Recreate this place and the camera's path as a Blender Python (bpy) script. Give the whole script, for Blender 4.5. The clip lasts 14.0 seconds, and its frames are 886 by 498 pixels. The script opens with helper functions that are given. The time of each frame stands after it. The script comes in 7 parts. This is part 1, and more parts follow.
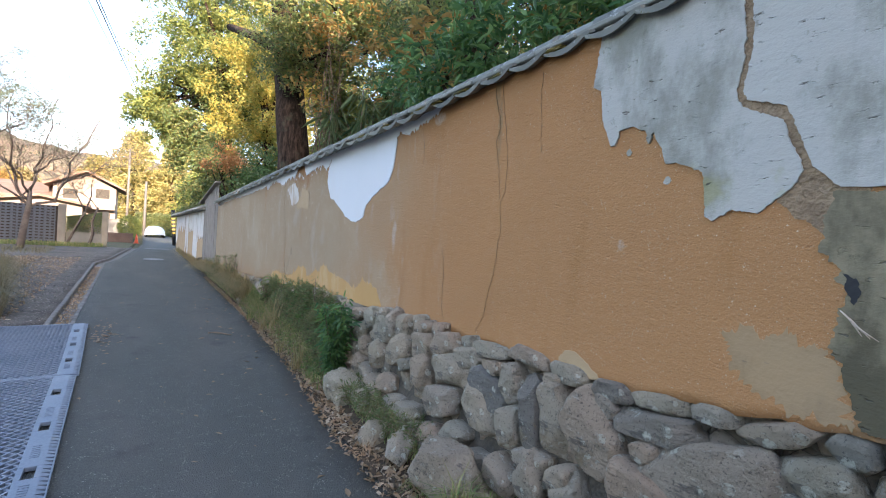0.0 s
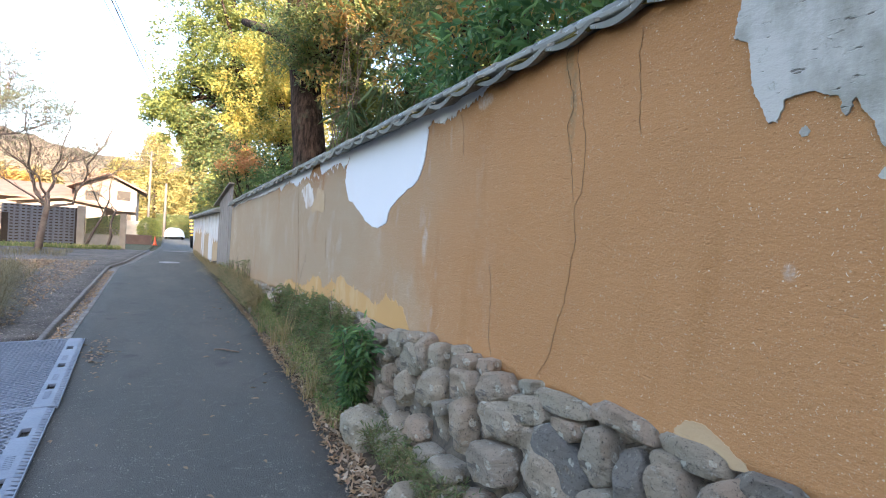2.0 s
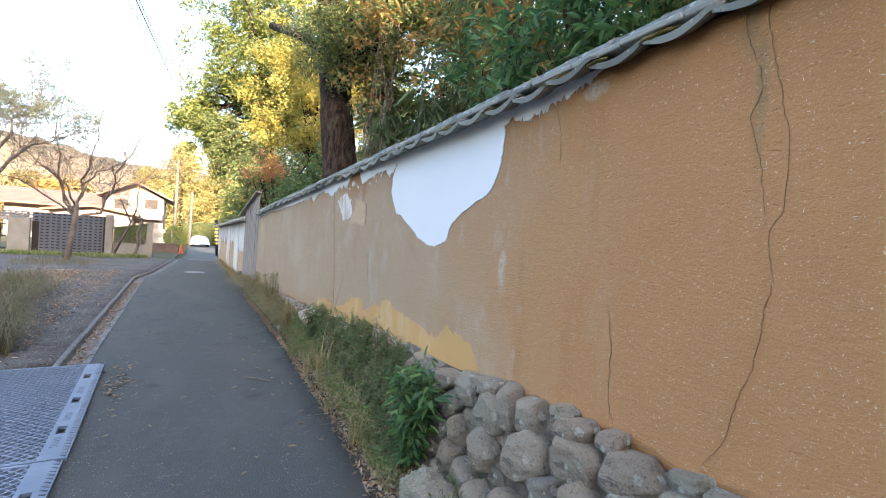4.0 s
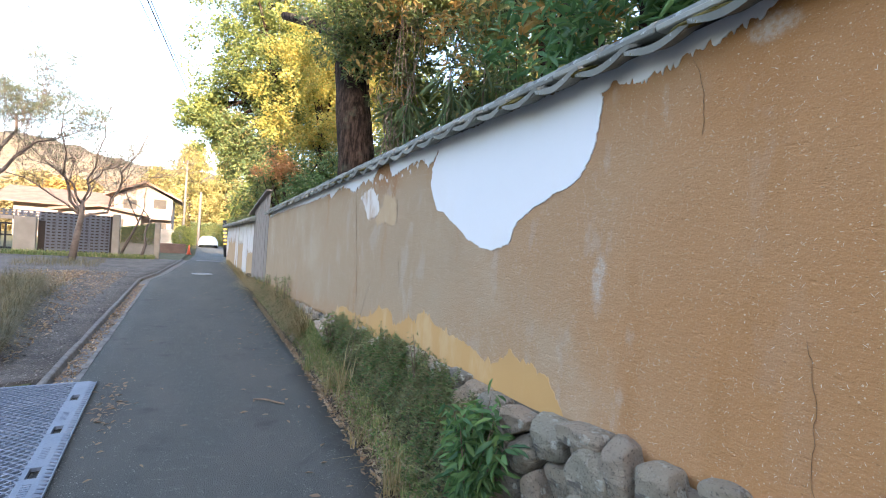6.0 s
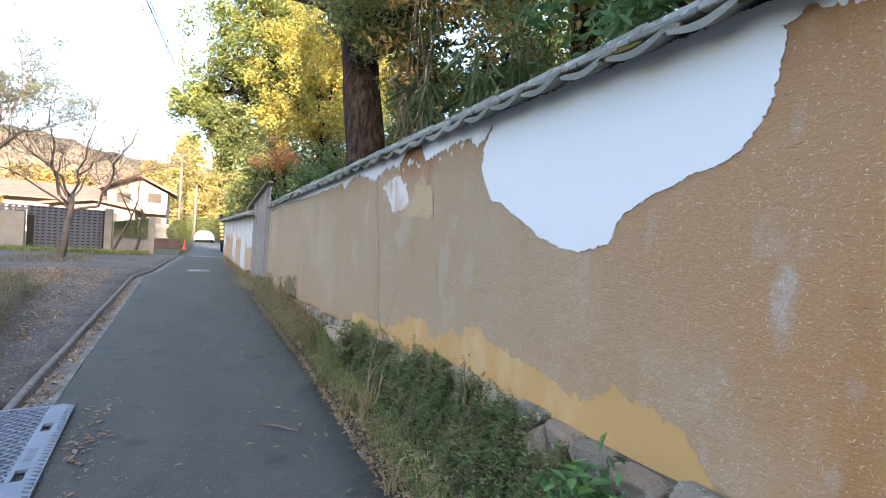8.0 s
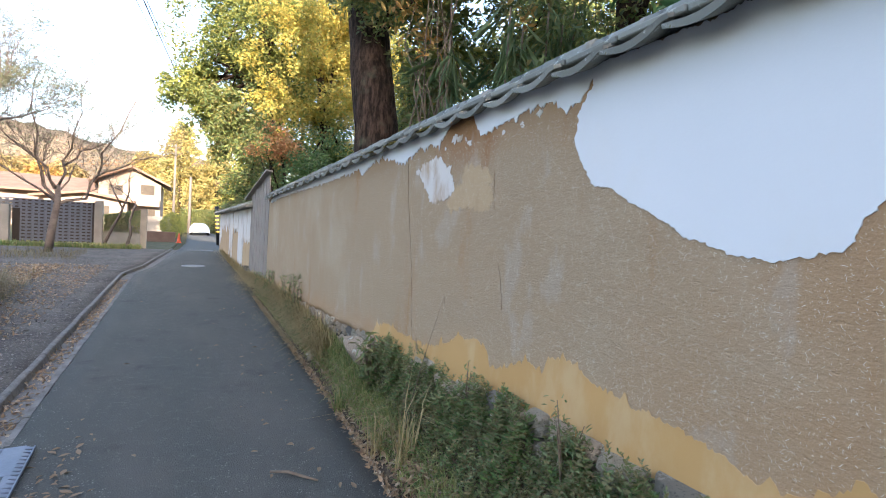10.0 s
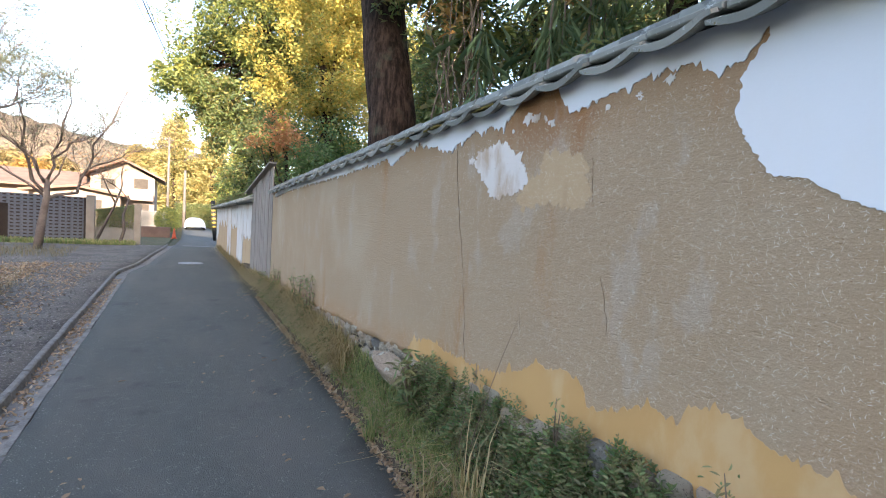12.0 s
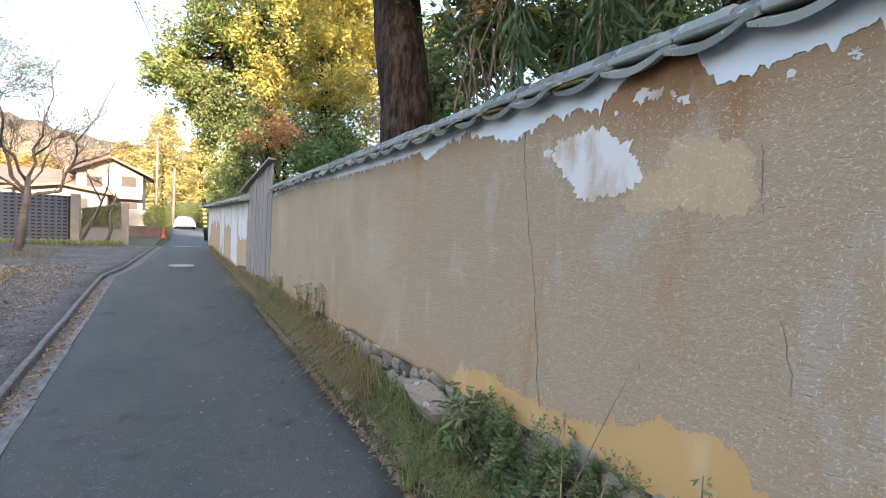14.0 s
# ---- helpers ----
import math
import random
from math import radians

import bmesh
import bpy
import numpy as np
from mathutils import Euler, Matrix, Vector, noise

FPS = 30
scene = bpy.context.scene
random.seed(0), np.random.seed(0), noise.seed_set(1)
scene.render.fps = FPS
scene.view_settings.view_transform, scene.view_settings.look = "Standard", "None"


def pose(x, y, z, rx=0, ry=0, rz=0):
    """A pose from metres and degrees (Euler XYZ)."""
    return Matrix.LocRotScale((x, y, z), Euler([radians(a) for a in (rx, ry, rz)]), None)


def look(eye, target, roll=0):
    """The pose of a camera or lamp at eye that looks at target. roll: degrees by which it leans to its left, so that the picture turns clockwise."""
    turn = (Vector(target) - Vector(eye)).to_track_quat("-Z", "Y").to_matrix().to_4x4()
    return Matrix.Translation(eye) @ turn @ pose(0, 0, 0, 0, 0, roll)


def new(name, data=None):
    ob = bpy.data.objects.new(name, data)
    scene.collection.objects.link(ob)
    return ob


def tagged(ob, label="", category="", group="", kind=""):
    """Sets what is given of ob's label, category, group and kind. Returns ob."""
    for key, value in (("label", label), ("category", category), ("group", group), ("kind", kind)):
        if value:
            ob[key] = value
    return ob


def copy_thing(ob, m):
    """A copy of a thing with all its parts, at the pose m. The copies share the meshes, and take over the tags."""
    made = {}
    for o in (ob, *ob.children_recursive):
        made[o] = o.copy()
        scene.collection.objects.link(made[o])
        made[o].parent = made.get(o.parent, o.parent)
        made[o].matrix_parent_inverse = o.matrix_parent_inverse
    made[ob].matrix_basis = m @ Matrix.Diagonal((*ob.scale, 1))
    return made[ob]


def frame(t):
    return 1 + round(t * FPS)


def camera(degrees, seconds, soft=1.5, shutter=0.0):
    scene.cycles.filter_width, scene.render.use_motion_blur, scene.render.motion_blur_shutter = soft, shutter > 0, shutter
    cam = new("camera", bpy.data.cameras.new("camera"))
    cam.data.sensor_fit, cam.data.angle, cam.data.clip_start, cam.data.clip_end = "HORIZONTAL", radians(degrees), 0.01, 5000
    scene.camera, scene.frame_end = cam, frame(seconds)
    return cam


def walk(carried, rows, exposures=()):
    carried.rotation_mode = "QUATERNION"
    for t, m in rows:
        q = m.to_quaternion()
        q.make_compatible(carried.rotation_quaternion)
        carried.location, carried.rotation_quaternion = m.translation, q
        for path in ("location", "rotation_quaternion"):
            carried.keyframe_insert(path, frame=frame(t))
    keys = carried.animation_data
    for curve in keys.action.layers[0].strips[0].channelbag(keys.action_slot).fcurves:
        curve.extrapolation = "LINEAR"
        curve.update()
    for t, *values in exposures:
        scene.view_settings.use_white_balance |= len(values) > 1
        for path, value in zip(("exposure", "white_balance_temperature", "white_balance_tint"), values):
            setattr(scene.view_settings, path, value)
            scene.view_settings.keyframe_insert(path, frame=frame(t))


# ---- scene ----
cam = camera(87.6, 14.0, soft=1.0)

PATH = [
    (0, (0.072, -0.06, 1.477), (1.201, 1.591, 1.434), 3.8),
    (0.5, (0.158, 0.122, 1.476), (1.27, 1.783, 1.427), 3.7),
    (1, (0.232, 0.291, 1.511), (1.331, 1.962, 1.465), 3.8),
    (1.5, (0.29, 0.466, 1.542), (1.371, 2.148, 1.496), 3.7),
    (2, (0.317, 0.625, 1.536), (1.386, 2.315, 1.492), 3.8),
    (2.5, (0.316, 0.84, 1.574), (1.371, 2.539, 1.531), 3.8),
    (3, (0.309, 1.005, 1.615), (1.345, 2.715, 1.579), 3.7),
    (5.5, (0.379, 1.93, 1.622), (1.343, 3.683, 1.608), 3.9),
    (6, (0.384, 2.111, 1.607), (1.354, 3.86, 1.589), 4.0),
    (6.5, (0.378, 2.34, 1.626), (1.356, 4.084, 1.601), 4.0),
    (7, (0.379, 2.51, 1.646), (1.36, 4.252, 1.616), 4.0),
    (7.5, (0.387, 2.71, 1.629), (1.371, 4.45, 1.591), 3.9),
    (8, (0.4, 2.885, 1.611), (1.383, 4.626, 1.568), 3.9),
    (10.5, (0.46, 3.951, 1.642), (1.463, 5.679, 1.553), 3.5),
    (11, (0.424, 4.108, 1.67), (1.435, 5.831, 1.576), 3.5),
    (11.5, (0.403, 4.274, 1.663), (1.416, 5.995, 1.561), 3.5),
    (12, (0.401, 4.456, 1.646), (1.415, 6.176, 1.539), 3.5),
    (12.5, (0.411, 4.623, 1.646), (1.43, 6.34, 1.542), 3.5),
    (13, (0.402, 4.816, 1.67), (1.431, 6.528, 1.564), 3.5),
    (13.5, (0.392, 4.973, 1.676), (1.428, 6.68, 1.567), 3.5),
    (14, (0.375, 5.163, 1.674), (1.42, 6.865, 1.56), 3.4),
]
walk(cam, [(t, look(eye, target, roll)) for t, eye, target, roll in PATH], [(0.0, 2.57, 6200, 18), (1.0, 2.80, 6200, 18), (2.5, 2.82, 6250, 18), (7.0, 2.85, 6280, 18), (8.0, 2.75, 6280, 18), (11.0, 2.61, 6300, 18), (14.0, 2.67, 6300, 18)])

# ---- world and sun ----
SUN_EL, SUN_AZ = 15.0, 186.0   # degrees; azimuth clockwise from +y
world = bpy.data.worlds.new("sky")
scene.world = world
world.use_nodes = True
wn, wl = world.node_tree.nodes, world.node_tree.links
sky = wn.new("ShaderNodeTexSky")
sky.sky_type, sky.sun_disc = "NISHITA", False
sky.sun_elevation, sky.sun_rotation = radians(SUN_EL), radians(SUN_AZ)
sky.air_density, sky.dust_density, sky.ozone_density = 1.0, 2.0, 1.0
wn["Background"].inputs["Strength"].default_value = 0.15
wl.new(sky.outputs[0], wn["Background"].inputs["Color"])
lamp = bpy.data.lights.new("sun", "SUN")
lamp.energy, lamp.angle, lamp.color = 4.2, radians(0.6), (1.0, 0.83, 0.6)
sun = new("sun", lamp)
toward = Vector((math.sin(radians(SUN_AZ)) * math.cos(radians(SUN_EL)), math.cos(radians(SUN_AZ)) * math.cos(radians(SUN_EL)), math.sin(radians(SUN_EL))))
sun.matrix_world = look(toward * 60, (0, 0, 0))

# ---- helpers for building ----
rnd = random.Random(7)


def mesh_data(name, verts, faces, smooth=False, mats=(), index=None):
    me = bpy.data.meshes.new(name)
    me.from_pydata([tuple(v) for v in verts], [], faces)
    for m in mats:
        me.materials.append(m)
    if index is not None:
        me.polygons.foreach_set("material_index", index)
    if smooth:
        me.polygons.foreach_set("use_smooth", [True] * len(me.polygons))
    me.update()
    return me


def thing(name, me=None, label="", category="", group="", kind="", at=None):
    ob = new(name, me)
    if at is not None:
        ob.matrix_world = at
    return tagged(ob, label, category, group, kind)


def part(name, me, parent, label="", at=None):
    ob = new(name, me)
    ob.parent = parent
    if at is not None:
        ob.matrix_local = at
    return tagged(ob, label)


class Geo:
    """Verts and faces gathered for one mesh."""

    def __init__(self):
        self.v, self.f, self.mi = [], [], []

    def add(self, verts, faces, mi=0):
        n = len(self.v)
        self.v.extend(verts)
        self.f.extend([tuple(i + n for i in f) for f in faces])
        self.mi.extend([mi] * len(faces))

    def box(self, x0, y0, z0, x1, y1, z1, b=0.004, mi=0):
        """A box with chamfered edges."""
        bm = bmesh.new()
        bmesh.ops.create_cube(bm, size=1)
        for v in bm.verts:
            v.co = Vector(((x0 + x1) / 2 + v.co.x * (x1 - x0), (y0 + y1) / 2 + v.co.y * (y1 - y0), (z0 + z1) / 2 + v.co.z * (z1 - z0)))
        b = min(b, 0.3 * min(x1 - x0, y1 - y0, z1 - z0))
        if b > 0:
            bmesh.ops.bevel(bm, geom=bm.edges[:], offset=b, segments=1, affect="EDGES")
        bm.verts.index_update()
        self.add([v.co.copy() for v in bm.verts], [[v.index for v in f.verts] for f in bm.faces], mi)
        bm.free()

    def tube(self, pts, radii, sides=8, mi=0, cap=True):
        pts = [Vector(p) for p in pts]
        n, rings = len(self.v), []
        up = Vector((0.3, 0.2, 1)).normalized()
        for i, p in enumerate(pts):
            d = (pts[min(i + 1, len(pts) - 1)] - pts[max(i - 1, 0)]).normalized()
            a = d.cross(up)
            a = a.normalized() if a.length > 0.05 else d.orthogonal().normalized()
            c = d.cross(a).normalized()
            rings.append([p + (a * math.cos(2 * math.pi * k / sides) + c * math.sin(2 * math.pi * k / sides)) * radii[i] for k in range(sides)])
        vs = [v for r in rings for v in r]
        fs = [(i * sides + k, i * sides + (k + 1) % sides, (i + 1) * sides + (k + 1) % sides, (i + 1) * sides + k) for i in range(len(pts) - 1) for k in range(sides)]
        if cap:
            fs.append(tuple(range(sides - 1, -1, -1)))
            fs.append(tuple((len(pts) - 1) * sides + k for k in range(sides)))
        self.add(vs, fs, mi)

    def mesh(self, name, mats=(), smooth=False):
        return mesh_data(name, self.v, self.f, smooth, mats, self.mi if len(mats) > 1 else None)


def smooth_step(a, b, x):
    t = min(1.0, max(0.0, (x - a) / (b - a)))
    return t * t * (3 - 2 * t)


def curve_at(pairs, x):
    """Piecewise linear value through (x, value) pairs."""
    if x <= pairs[0][0]:
        return pairs[0][1]
    for (x0, v0), (x1, v1) in zip(pairs, pairs[1:]):
        if x <= x1:
            return v0 + (v1 - v0) * (x - x0) / (x1 - x0)
    return pairs[-1][1]


def fbm(x, y, z=0.0, octaves=4):
    return noise.fractal(Vector((x, y, z)), 1.0, 2.0, octaves)


# ---- materials ----
class Mat:
    """A node material in short hand: colours mixed by masks, bump gathered as height."""

    def __init__(self, name, rough=0.85, metal=0.0, spec=0.3):
        self.m = bpy.data.materials.new(name)
        self.m.use_nodes = True
        self.t = self.m.node_tree
        self.b = self.t.nodes["Principled BSDF"]
        self.b.inputs["Roughness"].default_value = rough
        self.b.inputs["Metallic"].default_value = metal
        self.b.inputs["Specular IOR Level"].default_value = spec
        self.co = self.t.nodes.new("ShaderNodeTexCoord").outputs["Object"]
        self.col = None

    def node(self, kind, **values):
        n = self.t.nodes.new(kind)
        for k, v in values.items():
            if k in n.inputs:
                n.inputs[k].default_value = v
        return n

    def plug(self, socket, value):
        if isinstance(value, bpy.types.NodeSocket):
            self.t.links.new(value, socket)
        else:
            socket.default_value = value

    def scaled(self, sx, sy, sz):
        n = self.t.nodes.new("ShaderNodeVectorMath")
        n.operation = "MULTIPLY"
        self.t.links.new(self.co, n.inputs[0])
        n.inputs[1].default_value = (sx, sy, sz)
        return n.outputs[0]

    def noise(self, scale, detail=4.0, rough=0.55, vec=None):
        n = self.node("ShaderNodeTexNoise", Scale=scale, Detail=detail, Roughness=rough)
        self.t.links.new(vec or self.co, n.inputs["Vector"])
        return n.outputs[0]

    def voronoi(self, scale, vec=None, feature="F1", out="Distance"):
        n = self.node("ShaderNodeTexVoronoi", Scale=scale)
        n.feature = feature
        self.t.links.new(vec or self.co, n.inputs["Vector"])
        return n.outputs[out]

    def ramp(self, value, a, b, lo=0.0, hi=1.0):
        n = self.t.nodes.new("ShaderNodeMapRange")
        n.interpolation_type = "SMOOTHSTEP"
        self.plug(n.inputs[0], value)
        for i, v in enumerate((a, b, lo, hi)):
            n.inputs[i + 1].default_value = v
        return n.outputs[0]

    def math(self, op, a, b=0.0):
        n = self.t.nodes.new("ShaderNodeMath")
        n.operation = op
        self.plug(n.inputs[0], a)
        self.plug(n.inputs[1], b)
        return n.outputs[0]

    def axis(self, i):
        n = self.t.nodes.new("ShaderNodeSeparateXYZ")
        self.t.links.new(self.co, n.inputs[0])
        return n.outputs[i]

    def rand(self):
        return self.t.nodes.new("ShaderNodeObjectInfo").outputs["Random"]

    def island(self):
        return self.t.nodes.new("ShaderNodeNewGeometry").outputs["Random Per Island"]

    def mix(self, a, b, mask):
        n = self.t.nodes.new("ShaderNodeMix")
        n.data_type = "RGBA"
        self.plug(n.inputs[0], mask)
        for s, v in ((n.inputs[6], a), (n.inputs[7], b)):
            self.plug(s, (*v, 1.0) if isinstance(v, tuple) else v)
        return n.outputs[2]

    def spectrum(self, value, *stops):
        n = self.t.nodes.new("ShaderNodeValToRGB")
        self.plug(n.inputs[0], value)
        e = n.color_ramp.elements
        while len(e) < len(stops):
            e.new(0.5)
        for el, (p, c) in zip(e, stops):
            el.position, el.color = p, (*c, 1.0)
        return n.outputs[0]

    def done(self, colour, height=None, strength=0.4, distance=0.01, rough=None, leaf=0.0):
        self.plug(self.b.inputs["Base Color"], (*colour, 1.0) if isinstance(colour, tuple) else colour)
        if rough is not None:
            self.plug(self.b.inputs["Roughness"], rough)
        if height is not None:
            n = self.node("ShaderNodeBump", Strength=strength, Distance=distance)
            self.t.links.new(height, n.inputs["Height"])
            self.t.links.new(n.outputs[0], self.b.inputs["Normal"])
        if leaf:
            tr = self.t.nodes.new("ShaderNodeBsdfTranslucent")
            self.plug(tr.inputs[0], (*colour, 1.0) if isinstance(colour, tuple) else colour)
            mx = self.t.nodes.new("ShaderNodeMixShader")
            mx.inputs[0].default_value = leaf
            self.t.links.new(self.b.outputs[0], mx.inputs[1])
            self.t.links.new(tr.outputs[0], mx.inputs[2])
            self.t.links.new(mx.outputs[0], self.t.nodes["Material Output"].inputs[0])
        return self.m


def simple(name, a, b, scale=6.0, rough=0.85, bump=0.3, distance=0.004, metal=0.0, spec=0.3, fine=60.0):
    m = Mat(name, rough, metal, spec)
    big, small = m.noise(scale), m.noise(fine, 3.0)
    c = m.mix(a, b, m.ramp(m.math("ADD", m.math("MULTIPLY", big, 0.65), m.math("MULTIPLY", small, 0.35)), 0.35, 0.65))
    return m.done(c, small, bump, distance)


def leaf_mat(name, *colours, leaf=0.35, rough=0.62):
    m = Mat(name, rough, 0.0, 0.35)
    n = len(colours)
    c = m.spectrum(m.island(), *[(i / max(1, n - 1), col) for i, col in enumerate(colours)])
    return m.done(c, leaf=leaf)

RUBBED, OLIVE = (0.50, 0.46, 0.40), (0.21, 0.165, 0.09)
SMEARS = ((3.61, 1.46, 0.045, 0.13, RUBBED), (2.235, 2.42, 0.030, 0.12, OLIVE), (2.19, 2.18, 0.022, 0.22, OLIVE), (2.95, 2.40, 0.08, 0.05, RUBBED), (1.25, 1.50, 0.02, 0.03, RUBBED))


def ochre_mat():
    m = Mat("ochre_clay_plaster", 0.95, 0.0, 0.15)
    y, z = m.axis(1), m.axis(2)
    wob = m.math("MULTIPLY", m.math("SUBTRACT", m.noise(0.9, 3.0), 0.5), 2.2)
    along = m.ramp(m.math("ADD", y, wob), 2.6, 5.4)
    near = m.mix((0.475, 0.24, 0.10), (0.40, 0.20, 0.082), m.noise(1.6, 5.0))
    far = m.mix((0.42, 0.305, 0.195), (0.36, 0.25, 0.15), m.noise(1.3, 5.0))
    c = m.mix(near, far, along)
    # paler greyed weathering and rusty streaks that run down
    c = m.mix(c, (0.45, 0.36, 0.25), m.ramp(m.noise(0.8, 6.0, 0.6, m.scaled(1, 1, 0.8)), 0.52, 0.72, 0.0, 0.55))
    run = m.noise(2.0, 5.0, 0.6, m.scaled(1, 1.6, 0.28))
    c = m.mix(c, (0.36, 0.17, 0.06), m.ramp(run, 0.56, 0.72, 0.0, 0.5))
    # darker red-brown towards the top, its lower edge broken by the streak noise
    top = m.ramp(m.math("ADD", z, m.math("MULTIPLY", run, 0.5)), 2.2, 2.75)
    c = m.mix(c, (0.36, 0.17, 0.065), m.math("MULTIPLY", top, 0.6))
    band = m.math("MULTIPLY", m.ramp(y, 5.75, 6.05), m.ramp(y, 6.3, 6.75, 1.0, 0.0))
    drip = m.ramp(m.math("ADD", z, m.math("MULTIPLY", m.noise(3.0, 5.0, 0.6, m.scaled(1, 2.6, 0.3)), 0.7)), 2.28, 2.62)
    c = m.mix(c, (0.30, 0.135, 0.05), m.math("MULTIPLY", m.math("MULTIPLY", band, drip), 0.75))
    foot = m.ramp(m.math("SUBTRACT", z, m.math("ADD", m.math("MULTIPLY", y, -0.045), m.math("MULTIPLY", m.noise(2.4, 5.0, 0.6, m.scaled(1, 2.2, 0.5)), 0.55))), 0.72, 0.95, 0.55, 0.0)
    c = m.mix(c, (0.40, 0.235, 0.12), m.math("MULTIPLY", foot, m.ramp(y, 5.0, 6.0)))
    grain = m.noise(95.0, 4.0, 0.65)
    c = m.mix(c, (0.20, 0.115, 0.055), m.ramp(grain, 0.60, 0.74, 0.0, 0.45))
    specks = m.math("LESS_THAN", m.voronoi(34.0), 0.11)
    pale = m.math("MULTIPLY", specks, m.ramp(m.noise(9.0), 0.45, 0.6))
    c = m.mix(c, (0.66, 0.54, 0.38), m.math("MULTIPLY", pale, 0.75))
    pits = m.voronoi(48.0)
    c = m.mix(c, (0.17, 0.09, 0.04), m.math("MULTIPLY", m.math("LESS_THAN", m.voronoi(36.0, m.scaled(1.0, 0.55, 1.0)), 0.075), 0.5))
    tiny = m.math("MULTIPLY", m.math("LESS_THAN", m.voronoi(75.0), 0.17), m.ramp(m.noise(30.0), 0.48, 0.56))
    c = m.mix(c, (0.64, 0.50, 0.34), m.math("MULTIPLY", tiny, 0.6))
    c = m.mix(c, (0.55, 0.42, 0.29), m.ramp(m.noise(210.0, 2.0), 0.58, 0.70, 0.0, 0.35))
    smear = m.math("MULTIPLY", m.ramp(m.noise(3.2, 5.0, 0.6, m.scaled(1, 1.4, 0.6)), 0.57, 0.66), m.ramp(y, 2.6, 3.3))
    c = m.mix(c, (0.47, 0.42, 0.36), m.math("MULTIPLY", smear, 0.26))
    # scuffed grey smears where the coat was rubbed through to straw
    for y0, z0, ry, rz, tint in SMEARS:
        far = m.math("ADD", m.math("POWER", m.math("DIVIDE", m.math("SUBTRACT", y, y0), ry), 2.0), m.math("POWER", m.math("DIVIDE", m.math("SUBTRACT", z, z0), rz), 2.0))
        rag = m.math("ADD", far, m.math("MULTIPLY", m.math("SUBTRACT", m.noise(9.0, 8.0, 0.75), 0.5), 4.0))
        c = m.mix(c, tint, m.math("MULTIPLY", m.ramp(rag, 0.0, 1.5, 0.6, 0.0), m.ramp(m.noise(60.0, 4.0), 0.35, 0.6, 0.35, 1.0)))
    drag = m.noise(10.0, 8.0, 0.72, m.scaled(1.0, 0.8, 2.0))
    gouge = m.ramp(m.noise(26.0, 4.0, 0.6, m.scaled(1.0, 0.55, 1.3)), 0.62, 0.72, 0.0, -0.38)
    h = m.math("ADD", m.math("MULTIPLY", grain, 0.55), m.math("ADD", m.math("MULTIPLY", pits, 0.12), m.math("ADD", m.math("MULTIPLY", drag, 0.8), gouge)))
    return m.done(c, h, 1.0, 0.0085)


def plaster_mat(name, a, b, stain, amount, marks=0.0):
    m = Mat(name, 0.8, 0.0, 0.25)
    c = m.mix(a, b, m.noise(2.2, 5.0))
    c = m.mix(c, stain, m.ramp(m.noise(3.5, 6.0, 0.6, m.scaled(1, 1.2, 0.5)), 0.5, 0.7, 0.0, amount))
    trowel = m.noise(7.0, 6.0, 0.65)
    if marks:
        c = m.mix(c, (0.14, 0.13, 0.11), m.ramp(m.noise(38.0, 2.0, 0.5, m.scaled(1, 0.35, 1.6)), 0.71, 0.75, 0.0, marks))
    return m.done(c, m.math("ADD", trowel, m.math("MULTIPLY", m.noise(70.0), 0.25)), 0.6 if marks else 0.12, 0.012)


def stained_plaster_mat(name, a, b, mould, moss, start):
    """Old trowelled plaster with chips, dark damp blotches and mossy tints."""
    m = Mat(name, 0.85, 0.0, 0.22)
    c = m.mix(a, b, m.noise(2.2, 6.0, 0.65))
    c = m.mix(c, mould, m.ramp(m.noise(1.7, 8.0, 0.65, m.scaled(1, 1.2, 0.7)), start, start + 0.17, 0.0, 0.75))
    c = m.mix(c, moss, m.ramp(m.noise(2.6, 5.0, 0.6), 0.58, 0.70, 0.0, 0.55))
    c = m.mix(c, mould, m.ramp(m.noise(17.0, 6.0, 0.7), 0.60, 0.70, 0.0, 0.55))
    chips = m.noise(34.0, 3.0, 0.6, m.scaled(1, 0.45, 1.5))
    c = m.mix(c, (0.12, 0.105, 0.085), m.ramp(chips, 0.68, 0.72, 0.0, 0.8))
    h = m.math("ADD", m.noise(6.0, 7.0, 0.65, m.scaled(1, 0.6, 1.3)), m.math("ADD", m.math("MULTIPLY", m.noise(80.0), 0.2), m.ramp(chips, 0.64, 0.72, 0.0, -0.5)))
    return m.done(c, h, 0.8, 0.014)


def asphalt_mat():
    m = Mat("asphalt", 0.9, 0.0, 0.25)
    c = m.mix((0.078, 0.081, 0.071), (0.122, 0.123, 0.106), m.ramp(m.noise(120.0, 3.0), 0.38, 0.68))
    chips = m.math("MULTIPLY", m.math("LESS_THAN", m.voronoi(58.0), 0.23), m.ramp(m.noise(11.0, 3.0), 0.46, 0.60))
    c = m.mix(c, (0.36, 0.35, 0.31), m.math("MULTIPLY", chips, 0.75))
    c = m.mix(c, (0.135, 0.125, 0.108), m.ramp(m.noise(0.8, 6.0, 0.6, m.scaled(1.6, 0.5, 1)), 0.42, 0.68, 0.0, 0.6))
    c = m.mix(c, (0.050, 0.050, 0.048), m.ramp(m.noise(2.3, 5.0), 0.56, 0.74, 0.0, 0.55))
    return m.done(c, m.math("ADD", m.noise(160.0, 3.0), m.math("MULTIPLY", m.voronoi(120.0), 0.8)), 0.9, 0.010)


